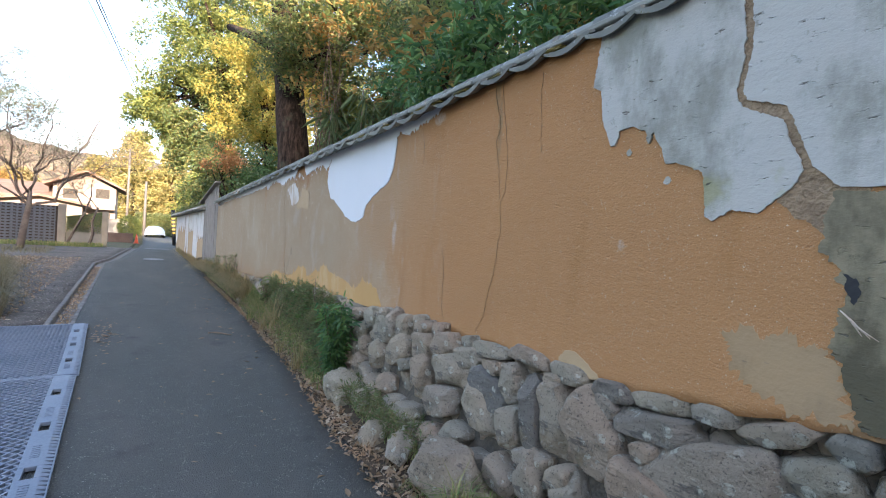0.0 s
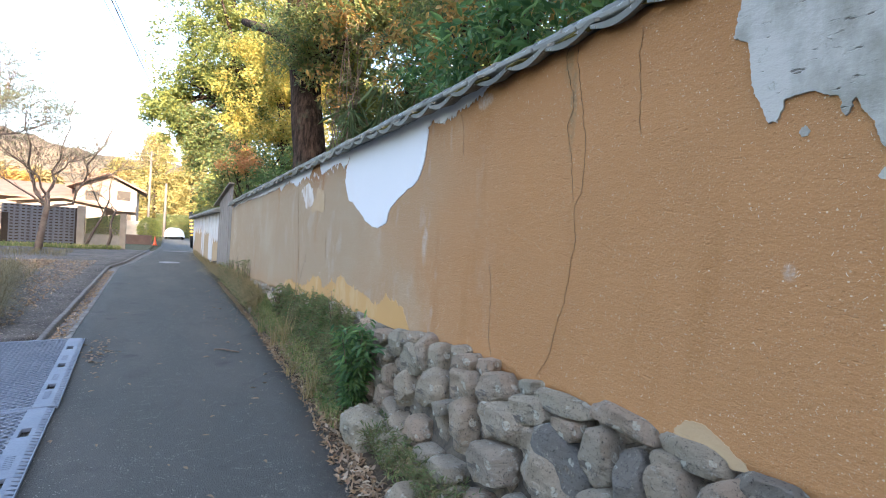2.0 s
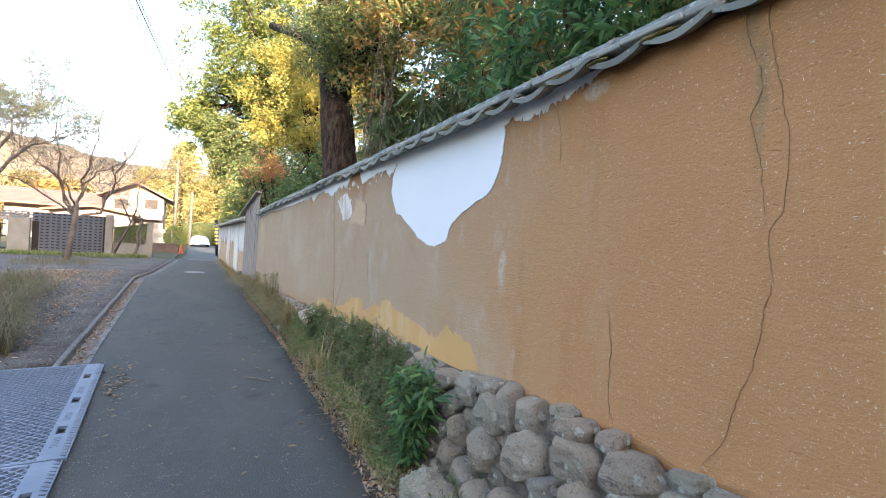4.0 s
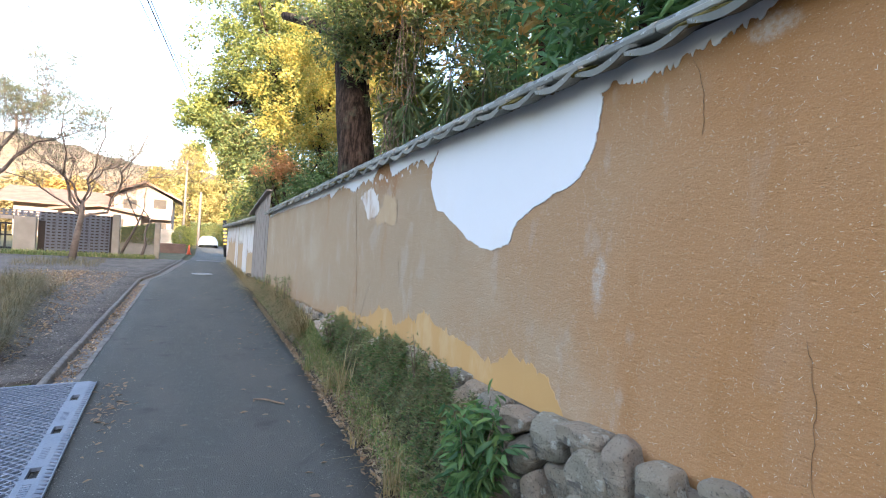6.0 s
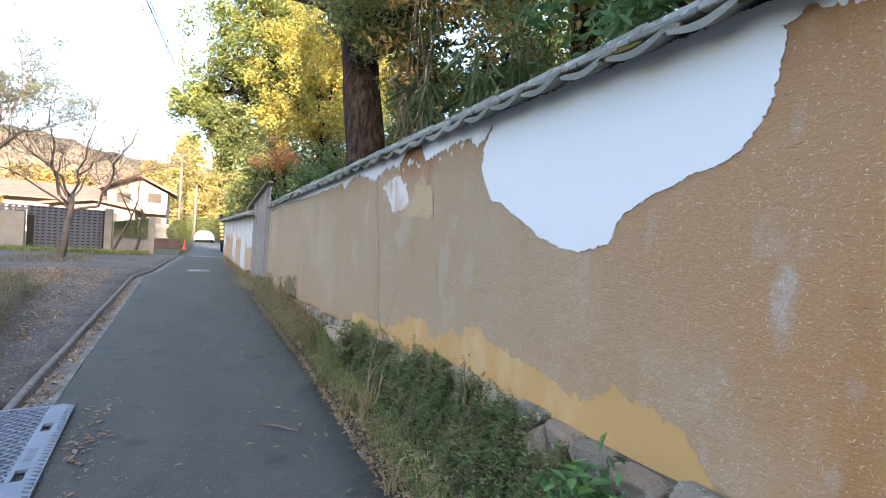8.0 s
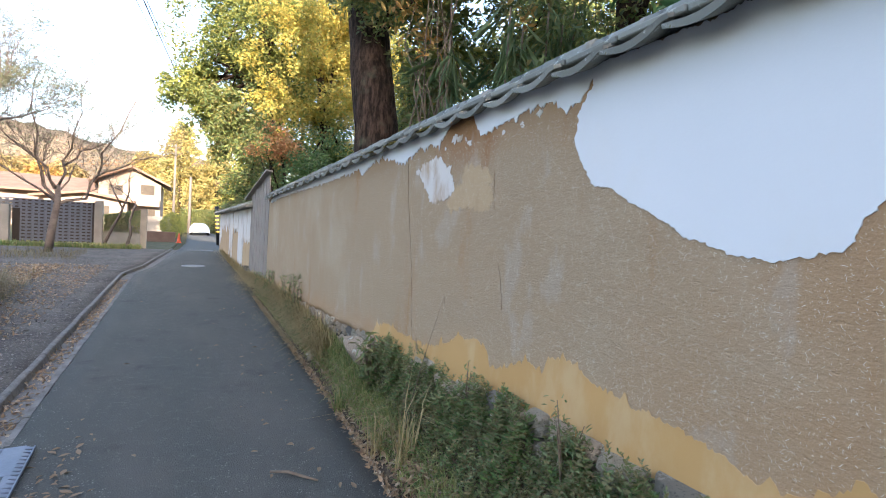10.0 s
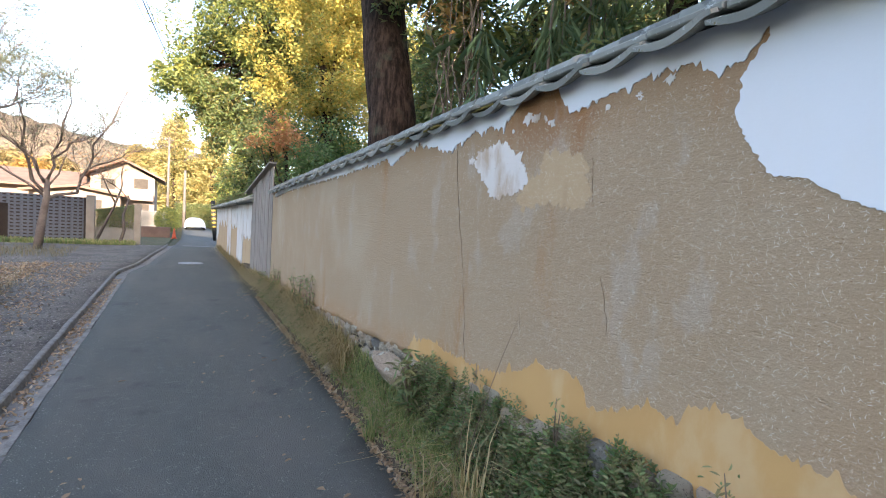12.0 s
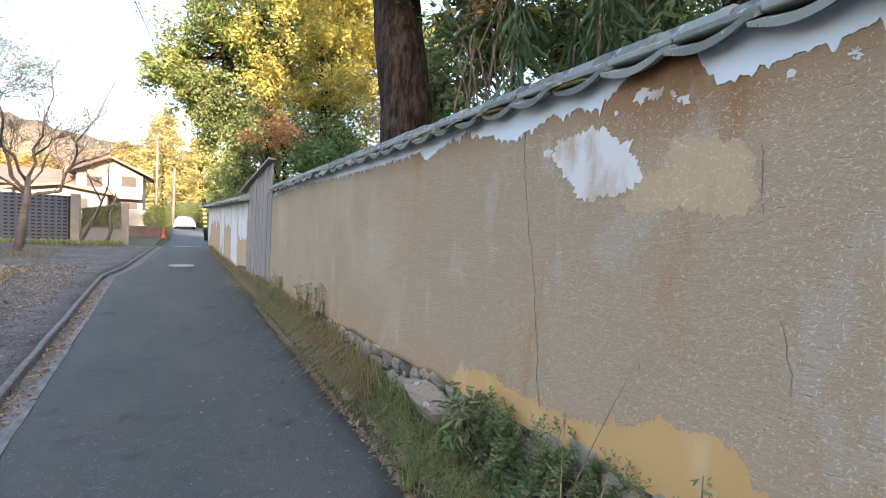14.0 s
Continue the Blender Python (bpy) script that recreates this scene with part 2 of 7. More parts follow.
def stone_mat():
    m = Mat("fieldstone", 0.92, 0.0, 0.2)
    base = m.spectrum(m.rand(), (0.0, (0.44, 0.39, 0.29)), (0.2, (0.50, 0.40, 0.29)), (0.4, (0.22, 0.205, 0.18)), (0.5, (0.47, 0.41, 0.30)), (0.75, (0.49, 0.365, 0.26)), (1.0, (0.43, 0.38, 0.29)))
    c = m.mix(base, (0.16, 0.145, 0.115), m.ramp(m.noise(6.0, 10.0, 0.8), 0.50, 0.66, 0.0, 0.8))
    c = m.mix(c, (0.60, 0.55, 0.45), m.ramp(m.noise(13.0, 9.0, 0.8), 0.53, 0.64, 0.0, 0.7))
    c = m.mix(c, (0.33, 0.24, 0.14), m.ramp(m.noise(4.0, 6.0, 0.7), 0.58, 0.68, 0.0, 0.6))
    vein = m.noise(9.0, 6.0, 0.7, m.scaled(1, 0.5, 2.6))
    c = m.mix(c, (0.11, 0.10, 0.09), m.ramp(vein, 0.59, 0.66, 0.0, 0.6))
    lichen = m.math("MULTIPLY", m.math("LESS_THAN", m.math("ADD", m.voronoi(12.0), m.math("MULTIPLY", m.noise(50.0), 0.16)), 0.36), m.ramp(m.noise(5.0, 5.0), 0.48, 0.53))
    c = m.mix(c, (0.64, 0.62, 0.50), m.math("MULTIPLY", lichen, m.ramp(m.noise(60.0), 0.4, 0.55, 0.2, 0.8)))
    c = m.mix(c, (0.07, 0.066, 0.06), m.ramp(m.noise(85.0, 4.0, 0.6), 0.56, 0.68, 0.0, 0.6))
    return m.done(c, m.math("ADD", m.noise(24.0, 8.0, 0.75), m.math("MULTIPLY", vein, 0.8)), 1.0, 0.05)


def tile_mat():
    m = Mat("grey_roof_tile", 0.8, 0.0, 0.3)
    c = m.mix((0.155, 0.155, 0.13), (0.29, 0.285, 0.245), m.rand())
    c = m.mix(c, (0.34, 0.34, 0.31), m.ramp(m.noise(9.0, 6.0, 0.65), 0.5, 0.7, 0.0, 0.6))
    c = m.mix(c, (0.50, 0.51, 0.47), m.ramp(m.noise(16.0, 8.0, 0.75), 0.56, 0.62, 0.0, 0.75))
    c = m.mix(c, (0.16, 0.125, 0.03), m.ramp(m.noise(4.5, 6.0, 0.75), 0.60, 0.64, 0.0, 0.9))
    c = m.mix(c, (0.05, 0.05, 0.05), m.ramp(m.noise(14.0, 5.0), 0.6, 0.72, 0.0, 0.6))
    return m.done(c, m.math("ADD", m.noise(40.0, 5.0), m.math("MULTIPLY", m.noise(6.0), 0.5)), 0.5, 0.006)


def soil_mat(name, cols, stones, scale=1.0):
    m = Mat(name, 0.95, 0.0, 0.15)
    c = m.mix(cols[0], cols[1], m.ramp(m.noise(1.1 * scale, 6.0, 0.65), 0.35, 0.65))
    c = m.mix(c, cols[2], m.ramp(m.noise(6.0 * scale, 5.0), 0.5, 0.68, 0.0, 0.8))
    c = m.mix(c, stones, m.ramp(m.noise(48.0 * scale, 3.0), 0.55, 0.66, 0.0, 0.8))
    return m.done(c, m.math("ADD", m.noise(50.0 * scale, 4.0), m.noise(9.0 * scale, 4.0)), 0.7, 0.02)


def wood_mat(name, a, b, dark, vertical=True):
    m = Mat(name, 0.85, 0.0, 0.2)
    v = m.scaled(9, 9, 0.5) if vertical else m.scaled(9, 0.5, 9)
    grain = m.noise(4.0, 6.0, 0.65, v)
    c = m.mix(a, b, m.ramp(grain, 0.35, 0.65))
    c = m.mix(c, dark, m.ramp(m.noise(2.0, 5.0, 0.6, m.scaled(1, 1, 0.4)), 0.52, 0.7, 0.0, 0.6))
    c = m.mix(c, b, m.math("MULTIPLY", m.rand(), 0.4))
    return m.done(c, grain, 0.5, 0.005)


def bark_mat():
    m = Mat("rough_bark", 0.95, 0.0, 0.15)
    g = m.noise(5.0, 7.0, 0.7, m.scaled(3.2, 3.2, 0.7))
    c = m.mix((0.022, 0.015, 0.011), (0.105, 0.068, 0.048), m.ramp(g, 0.38, 0.66))
    c = m.mix(c, (0.13, 0.15, 0.10), m.ramp(m.noise(2.0, 5.0), 0.56, 0.7, 0.0, 0.5))
    return m.done(c, g, 1.0, 0.10)


OCHRE = ochre_mat()
WHITE_PLASTER = plaster_mat("white_lime_plaster", (0.73, 0.72, 0.71), (0.69, 0.68, 0.67), (0.70, 0.66, 0.60), 0.25)
OLD_WHITE = plaster_mat("worn_white_plaster", (0.72, 0.68, 0.63), (0.60, 0.53, 0.46), (0.44, 0.30, 0.18), 0.85, 0.5)
GREY_PLASTER = stained_plaster_mat("grey_lime_plaster", (0.50, 0.475, 0.415), (0.43, 0.41, 0.36), (0.20, 0.195, 0.15), (0.30, 0.28, 0.10), 0.50)
DARK_RENDER = stained_plaster_mat("mouldy_cement_render", (0.34, 0.28, 0.18), (0.22, 0.185, 0.115), (0.050, 0.045, 0.026), (0.15, 0.135, 0.04), 0.44)
CEMENT_PATCH = plaster_mat("sandy_cement_patch", (0.41, 0.265, 0.135), (0.34, 0.235, 0.135), (0.25, 0.17, 0.095), 0.8, 0.3)
YELLOW_CLAY = plaster_mat("yellow_clay_undercoat", (0.575, 0.345, 0.135), (0.49, 0.28, 0.105), (0.60, 0.43, 0.24), 0.5)
TAN_CLAY = plaster_mat("tan_clay_patch", (0.50, 0.355, 0.205), (0.44, 0.30, 0.165), (0.37, 0.22, 0.11), 0.5, 0.15)
FAR_PLASTER = plaster_mat("peeling_far_plaster", (0.70, 0.68, 0.65), (0.58, 0.53, 0.47), (0.40, 0.28, 0.18), 0.6, 0.3)
CRACK = simple("crack_shade_brown", (0.11, 0.072, 0.044), (0.25, 0.155, 0.085), 30.0)
SAND_CORE = simple("sandy_wall_core", (0.36, 0.25, 0.15), (0.24, 0.16, 0.095), 14.0, bump=0.9, distance=0.02)
SLATE = simple("dark_slate", (0.045, 0.047, 0.052), (0.085, 0.083, 0.085), 9.0, rough=0.6, bump=0.8, distance=0.02)
MOSS = simple("brown_green_moss", (0.17, 0.125, 0.025), (0.11, 0.10, 0.03), 40.0, rough=0.95, bump=1.0, distance=0.01, fine=220.0)
ASPHALT, STONE, TILE, BARK = asphalt_mat(), stone_mat(), tile_mat(), bark_mat()
MORTAR = simple("dark_earthy_mortar", (0.15, 0.12, 0.085), (0.07, 0.058, 0.044), 8.0, bump=0.8, distance=0.02)
SOIL = soil_mat("garden_soil", ((0.055, 0.04, 0.028), (0.09, 0.065, 0.042), (0.13, 0.095, 0.055)), (0.16, 0.12, 0.07))
GRAVEL = soil_mat("fine_gravel", ((0.15, 0.135, 0.115), (0.095, 0.086, 0.074), (0.18, 0.16, 0.135)), (0.28, 0.26, 0.23))
GRASSLAND = soil_mat("far_grass", ((0.10, 0.09, 0.045), (0.075, 0.08, 0.035), (0.14, 0.11, 0.06)), (0.16, 0.13, 0.07), 0.4)
CONCRETE = simple("weathered_concrete", (0.22, 0.205, 0.18), (0.115, 0.105, 0.09), 5.0, bump=0.7, distance=0.01)
PALE_CONCRETE = simple("pale_painted_concrete", (0.34, 0.30, 0.25), (0.27, 0.24, 0.20), 2.0, bump=0.3)
GREY_BOARD = wood_mat("weathered_grey_board", (0.33, 0.29, 0.25), (0.24, 0.205, 0.175), (0.15, 0.12, 0.10))
DARK_WOOD = wood_mat("dark_old_wood", (0.07, 0.055, 0.045), (0.045, 0.036, 0.03), (0.10, 0.08, 0.06), False)
PLATE = simple("grey_blue_plastic", (0.145, 0.175, 0.215), (0.19, 0.22, 0.26), 2.0, rough=0.55, bump=0.2)
BLACK = simple("black_paint", (0.02, 0.02, 0.022), (0.035, 0.035, 0.035), 4.0, rough=0.6)
YELLOW = simple("yellow_paint", (0.42, 0.31, 0.06), (0.34, 0.25, 0.05), 4.0, rough=0.6)
ROAD_PAINT = simple("worn_white_road_paint", (0.26, 0.255, 0.24), (0.15, 0.148, 0.145), 12.0)
CAR_COVER = simple("silver_fabric_cover", (0.55, 0.57, 0.60), (0.66, 0.68, 0.71), 1.2, rough=0.5, bump=0.4, distance=0.03)
ORANGE = simple("orange_plastic", (0.75, 0.12, 0.04), (0.65, 0.10, 0.035), 5.0, rough=0.5)
BLOCK = simple("grey_screen_block", (0.17, 0.175, 0.195), (0.125, 0.13, 0.15), 5.0, bump=0.5)
HOUSE_WALL = simple("cream_house_render", (0.29, 0.23, 0.19), (0.24, 0.19, 0.155), 0.6)
HOUSE_ROOF = simple("brown_roof_tiles", (0.15, 0.095, 0.07), (0.21, 0.14, 0.105), 1.5)
POLE = simple("concrete_pole", (0.14, 0.125, 0.11), (0.10, 0.09, 0.08), 1.0)
WINDOW_GLASS = simple("dark_window_glass", (0.05, 0.045, 0.04), (0.08, 0.07, 0.06), 1.0, rough=0.08, bump=0.0, spec=0.6)
RUBBER = simple("black_cable", (0.015, 0.015, 0.016), (0.03, 0.03, 0.03), 3.0)
IRON = simple("worn_iron_cover", (0.26, 0.26, 0.25), (0.17, 0.17, 0.17), 9.0, rough=0.6, metal=0.0)

# ---- ground, road, gutter ----
WALL_X = 2.0


def eave_z(y):
    return 2.608 - 0.0425 * y


def plinth_z(y):
    return curve_at(((-4.0, 1.22), (0.3, 0.965), (0.7, 0.925), (1.15, 0.875), (2.3, 0.835), (3.6, 0.81), (4.2, 0.78), (4.8, 0.79), (5.9, 0.75), (6.8, 0.71), (7.7, 0.66), (8.2, 0.61), (9.2, 0.56), (10.0, 0.53), (14.0, 0.35)), y)


def road_left(y):
    return curve_at(((18.0, -0.47), (20.0, -0.14), (22.5, 0.06), (27.6, 0.50), (33.0, 0.85), (45.0, 1.1), (60.0, 1.3)), y)


def road_right(y):
    return curve_at(((-4.0, 1.33), (2.2, 1.42), (3.3, 1.47), (5.0, 1.66), (7.9, 1.80), (13.5, 1.96), (22.0, 2.2), (27.0, 2.4), (45.0, 3.1), (60.0, 3.4)), y)


def ground_sheet():
    xs = [-700, -200, -60, -25, -12, -6, -3, -1.5, -0.86, -0.84, 1.30, 1.32, 3.6, 6, 12, 30, 80, 250, 700]
    ys = [-700, -150, -40, -12, -4, 0, 4, 8, 12, 16, 20, 24, 28, 34, 42, 52, 70, 100, 180, 400, 900]
    vs, fs = [], []
    for y in ys:
        for i, x in enumerate(xs):
            shift = max(0.0, road_left(y) + 0.47) if -0.9 < x < -0.8 else max(0.0, road_right(y) - 1.4) * 0.9 if 1.2 < x < 1.4 else 0.0
            z = -0.14 if 9 <= i <= 10 and -12 <= y <= 60 else -0.012
            vs.append((x + shift, y, z))
    n = len(xs)
    for j in range(len(ys) - 1):
        for i in range(n - 1):
            fs.append((j * n + i, j * n + i + 1, (j + 1) * n + i + 1, (j + 1) * n + i))
    thing("ground", mesh_data("ground", vs, fs, False, (GRASSLAND,)), "dry grass and earth reaching the horizon", "ground", kind="structure")


def strip(name, mat, left, right, y0, y1, step, z, cols=8, amp=0.0, edge=0.0, skirt=0.1):
    n = int(round((y1 - y0) / step))
    vs, fs = [], []
    for j in range(n + 1):
        y = y0 + (y1 - y0) * j / n
        a, b = left(y), right(y)
        a += edge * fbm(y * 2.3, 3.1)
        b += edge * fbm(y * 2.9, 8.7)
        row = [(a, y, z - skirt)] + [(a + (b - a) * i / cols, y, z + amp * fbm((a + (b - a) * i / cols) * 0.7, y * 0.5, 2.0)) for i in range(cols + 1)] + [(b, y, z - skirt)]
        vs += row
    w = cols + 3
    for j in range(n):
        for i in range(w - 1):
            fs.append((j * w + i, j * w + i + 1, (j + 1) * w + i + 1, (j + 1) * w + i))
    return mesh_data(name, vs, fs, True, (mat,))


ground_sheet()
thing("road", strip("road", ASPHALT, lambda y: -1.75 if y < 7.7 else road_left(y), road_right, -12, 60, 0.15, 0.0, 10, 0.008, 0.02, 0.12), "narrow dark asphalt lane with worn surface", "road", kind="structure")
thing("gravel_yard", strip("gravel_yard", GRAVEL, lambda y: curve_at(((-12, -9), (9, -9), (14, -9), (27.5, -9.5)), y), lambda y: -1.72 if y < 7.7 else -0.78 + max(0.0, road_left(y) + 0.45), -12, 27.5, 0.4, 0.012, 24, 0.012, 0.03, 0.05),
      "packed gravel forecourt beside the lane", "forecourt", kind="structure")


def gutter():
    """Concrete L gutter in short units along the lane's edge."""
    root = thing("gutter", None, "shallow concrete roadside gutter with a low kerb, littered with leaves", "gutter", kind="structure")
    prof = [(-0.07, -0.13), (-0.065, 0.018), (-0.055, 0.03), (-0.015, 0.03), (0.0, 0.02), (0.012, -0.05), (0.18, -0.04), (0.20, -0.004), (0.245, -0.002), (0.25, -0.13)]
    L = 0.595
    vs = [(x, yy, z) for yy in (0.004, L) for x, z in prof]
    n = len(prof)
    fs = [(i, i + 1, n + i + 1, n + i) for i in range(n - 1)] + [tuple(range(n - 1, -1, -1)), tuple(range(n, 2 * n))]
    me = mesh_data("gutter_unit", vs, fs, False, (CONCRETE,))
    y = 7.72
    while y < 28:
        x = road_left(y) - 0.25
        ang = math.degrees(math.atan2(road_left(y + 0.6) - road_left(y), 0.6))
        part("gutter_unit", me, root, at=pose(x + rnd.uniform(-0.006, 0.006), y, rnd.uniform(-0.006, 0.004), 0, rnd.uniform(-0.8, 0.8), -ang))
        y += 0.6 / max(0.5, math.cos(radians(ang)))


gutter()

# ---- grating plates over the gutter ----


def grating_plate(at):
    root = thing("grating_plate", None, "blue-grey plastic ramp plate with lattice of slots, lying on the lane", "ramp plate", "ramp plates over the gutter", at=at)
    W, L, T = 1.25, 2.46, 0.028
    band = Geo()
    # edge band with long holes: pieces between the holes
    holes = [(0.45, 0.60), (1.15, 1.30), (1.90, 2.05)]
    cuts = [0.0] + [v for h in holes for v in h] + [L]
    for a, b in zip(cuts[0::2], cuts[1::2]):
        band.box(-0.135, a, 0, -0.02, b, T, 0.003)
    for a, b in holes:
        band.box(-0.135, a, 0, -0.105, b, T, 0.002)
        band.box(-0.05, a, 0, -0.02, b, T, 0.002)
    k = 0
    while k * 0.05 < L - 0.03:
        y = k * 0.05
        band.add([(-0.022, y, T), (0.016, y + 0.012, T * 0.7), (0.016, y + 0.034, T * 0.7), (-0.022, y + 0.046, T), (-0.022, y, 0), (0.016, y + 0.012, 0), (0.016, y + 0.034, 0), (-0.022, y + 0.046, 0)], [(0, 1, 2, 3), (0, 4, 5, 1), (2, 6, 7, 3), (1, 5, 6, 2)])
        k += 1
    band.box(0.016, 0, 0, 0.024, L, T * 0.72, 0.001)
    for y in (0.0, L - 0.03):
        band.box(-W, y, 0, -0.135, y + 0.03, T, 0.003)
    band.box(-W, 0, 0, -W + 0.03, L, T, 0.003)
    part("edge_band", band.mesh("edge_band", (PLATE,)), root)
    for y0 in (0.2, 0.72, 1.42):
        raised = Geo()
        for i in range(7):
            raised.box(-0.10, y0 + i * 0.028, T, -0.055, y0 + i * 0.028 + 0.014, T + 0.003, 0.001)
        tagged(part("raised_mark", raised.mesh("raised_mark", (PLATE,)), root), kind="stuff")
    lat = Geo()
    x0, x1, y0, y1 = -W + 0.025, -0.13, 0.025, L - 0.025
    for s in (1, -1):
        slope = 0.95 * s
        c = y0 - 1.5 * (x1 - x0)
        while c < y1 + 1.5 * (x1 - x0):
            # line y = c + slope * (x - x0), clipped to the panel
            pts = []
            for x in (x0, x1):
                pts.append((x, c + slope * (x - x0)))
            (xa, ya), (xb, yb) = pts
            lo, hi = 0.0, 1.0
            d = yb - ya
            for lim, sign in ((y0, 1), (y1, -1)):
                fa, fb = sign * (ya - lim), sign * (yb - lim)
                if fa < 0 and fb < 0:
                    lo, hi = 1.0, 0.0
                elif fa < 0:
                    lo = max(lo, fa / (fa - fb))
                elif fb < 0:
                    hi = min(hi, fa / (fa - fb))
            if hi - lo > 0.02:
                A = Vector((xa + (xb - xa) * lo, ya + d * lo, 0))
                B = Vector((xa + (xb - xa) * hi, ya + d * hi, 0))
                n = (B - A).normalized().cross(Vector((0, 0, 1))) * 0.0062
                t0, t1 = -0.006, 0.024 if s > 0 else 0.020
                vs = [A - n, A + n, B + n, B - n]
                lat.add([v + Vector((0, 0, t0)) for v in vs] + [v + Vector((0, 0, t1)) for v in vs], [(4, 5, 6, 7), (0, 1, 5, 4), (1, 2, 6, 5), (2, 3, 7, 6), (3, 0, 4, 7)])
            c += 0.072
    part("lattice", lat.mesh("lattice", (PLATE,)), root)
    return root


first_plate = grating_plate(pose(-0.262, 5.215, 0.012, 0, 0, 1.7))
for y, x, a in ((2.735, -0.235, 1.0), (0.25, -0.20, 1.2), (-2.23, -0.16, 1.0)):
    copy_thing(first_plate, pose(x, y, 0.012, 0, 0, a))

# ---- clay boundary wall ----
WALL_Y0, WALL_Y1 = -4.0, 13.92


def wall_front(y, z):
    bow = -0.035 + 0.082 * smooth_step(1.3, 4.0, y) - 0.055 * smooth_step(4.7, 6.2, y) + 0.008 * smooth_step(6.5, 9.0, y) + 0.09 * smooth_step(12.2, 14.1, y)
    return WALL_X + bow + 0.003 * fbm(y * 0.6, z * 0.7, 1.0, 2) + 0.0008 * fbm(y * 3.0, z * 3.0, 5.0, 2)


def clay_wall():
    n, rows = int((WALL_Y1 - WALL_Y0) / 0.06), 34
    vs, fs = [], []
    for j in range(n + 1):
        y = WALL_Y0 + (WALL_Y1 - WALL_Y0) * j / n
        lo = plinth_z(y) - 0.02 + 0.03 * fbm(y * 2.0, 4.4) + 0.02 * fbm(y * 8.0, 2.4)
        hi = eave_z(y) + 0.0
        for i in range(rows + 1):
            z = lo + (hi - lo) * i / rows
            vs.append((wall_front(y, z), y, z))
        vs.append((WALL_X + 0.40, y, hi))
        vs.append((WALL_X + 0.40, y, 0.0))
        vs.append((WALL_X + 0.09, y, 0.0))
        vs.append((WALL_X + 0.09, y, lo))
    w = rows + 5
    for j in range(n):
        for i in range(w):
            k = (i + 1) % w
            fs.append((j * w + i, j * w + k, (j + 1) * w + k, (j + 1) * w + i))
    fs.append(tuple(range(w)))
    fs.append(tuple(n * w + i for i in range(w - 1, -1, -1)))
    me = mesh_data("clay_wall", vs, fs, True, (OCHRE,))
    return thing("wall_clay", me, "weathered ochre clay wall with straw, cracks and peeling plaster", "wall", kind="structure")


wall = clay_wall()


def rough_outline(points, amp, step=0.007, close=True, seed=0.0):
    """Outline in (y, z) with ragged edges between its corner points."""
    out = []
    pts = [Vector(p) for p in points]
    m = len(pts)
    for i in range(m if close else m - 1):
        a, b = pts[i], pts[(i + 1) % m]
        d = b - a
        k = max(1, int(d.length / step))
        nrm = Vector((-d.y, d.x)).normalized()
        for s in range(k):
            t = s / k
            p = a + d * t
            fade = min(1.0, 6 * t, 6 * (1 - t)) if k > 2 else 0
            q = amp * (0.35 * fbm(p.x * 9 + seed, p.y * 9, 0.5, 3) + 0.55 * fbm(p.x * 40 + seed, p.y * 40, 1.5, 3) + 0.35 * fbm(p.x * 110, p.y * 110 + seed, 2.5, 2))
            out.append(p + nrm * q * (0.35 + 0.65 * fade))
    return out


def slab(name, mat, outline, thick, label="", base=0.012):
    """A coat of plaster on the wall's face: ragged outline, real edge."""
    from mathutils.geometry import delaunay_2d_cdt
    n = len(outline)
    ys, zs = [p.x for p in outline], [p.y for p in outline]
    inner, stp = [], 0.05
    arr = np.array([(p.x, p.y) for p in outline])
    nxt = np.roll(arr, -1, axis=0)
    y = min(ys) + stp
    while y < max(ys):
        z = min(zs) + stp * 0.5
        while z < max(zs):
            cross = ((arr[:, 1] > z) != (nxt[:, 1] > z))
            hit = cross & (y < (nxt[:, 0] - arr[:, 0]) * (z - arr[:, 1]) / np.where(nxt[:, 1] == arr[:, 1], 1e-9, nxt[:, 1] - arr[:, 1]) + arr[:, 0])
            if hit.sum() % 2 and np.min((arr[:, 0] - y) ** 2 + (arr[:, 1] - z) ** 2) > 0.0004:
                inner.append(Vector((y, z)))
            z += stp
        y += stp
    pts, _, tris, _, _, _ = delaunay_2d_cdt(list(outline) + inner, [(k, (k + 1) % n) for k in range(n)], [list(range(n))], 1, 1e-5)
    face = [(wall_front(p.x, p.y) - thick, p.x, p.y) for p in pts]
    rim = [(wall_front(p.x, p.y) + base, p.x, p.y) for p in pts]
    m = len(pts)
    count = {}
    for t in tris:
        for a, b in zip(t, (*t[1:], t[0])):
            count[(a, b)] = count.get((a, b), 0) + 1
    sides = [(a, b) for a, b in count if (b, a) not in count]
    fs = [tuple(t) for t in tris] + [(b, a, m + a, m + b) for a, b in sides]
    me = mesh_data(name, face + rim, fs, True, (mat,))
    bm = bmesh.new()
    bm.from_mesh(me)
    bmesh.ops.delete(bm, geom=[v for v in bm.verts if not v.link_faces], context="VERTS")
    bmesh.ops.recalc_face_normals(bm, faces=bm.faces[:])
    bm.to_mesh(me)
    bm.free()
    me.set_sharp_from_angle(angle=radians(40))
    return part(name, me, wall, label)


def lip(y):
    return eave_z(y) + 0.014


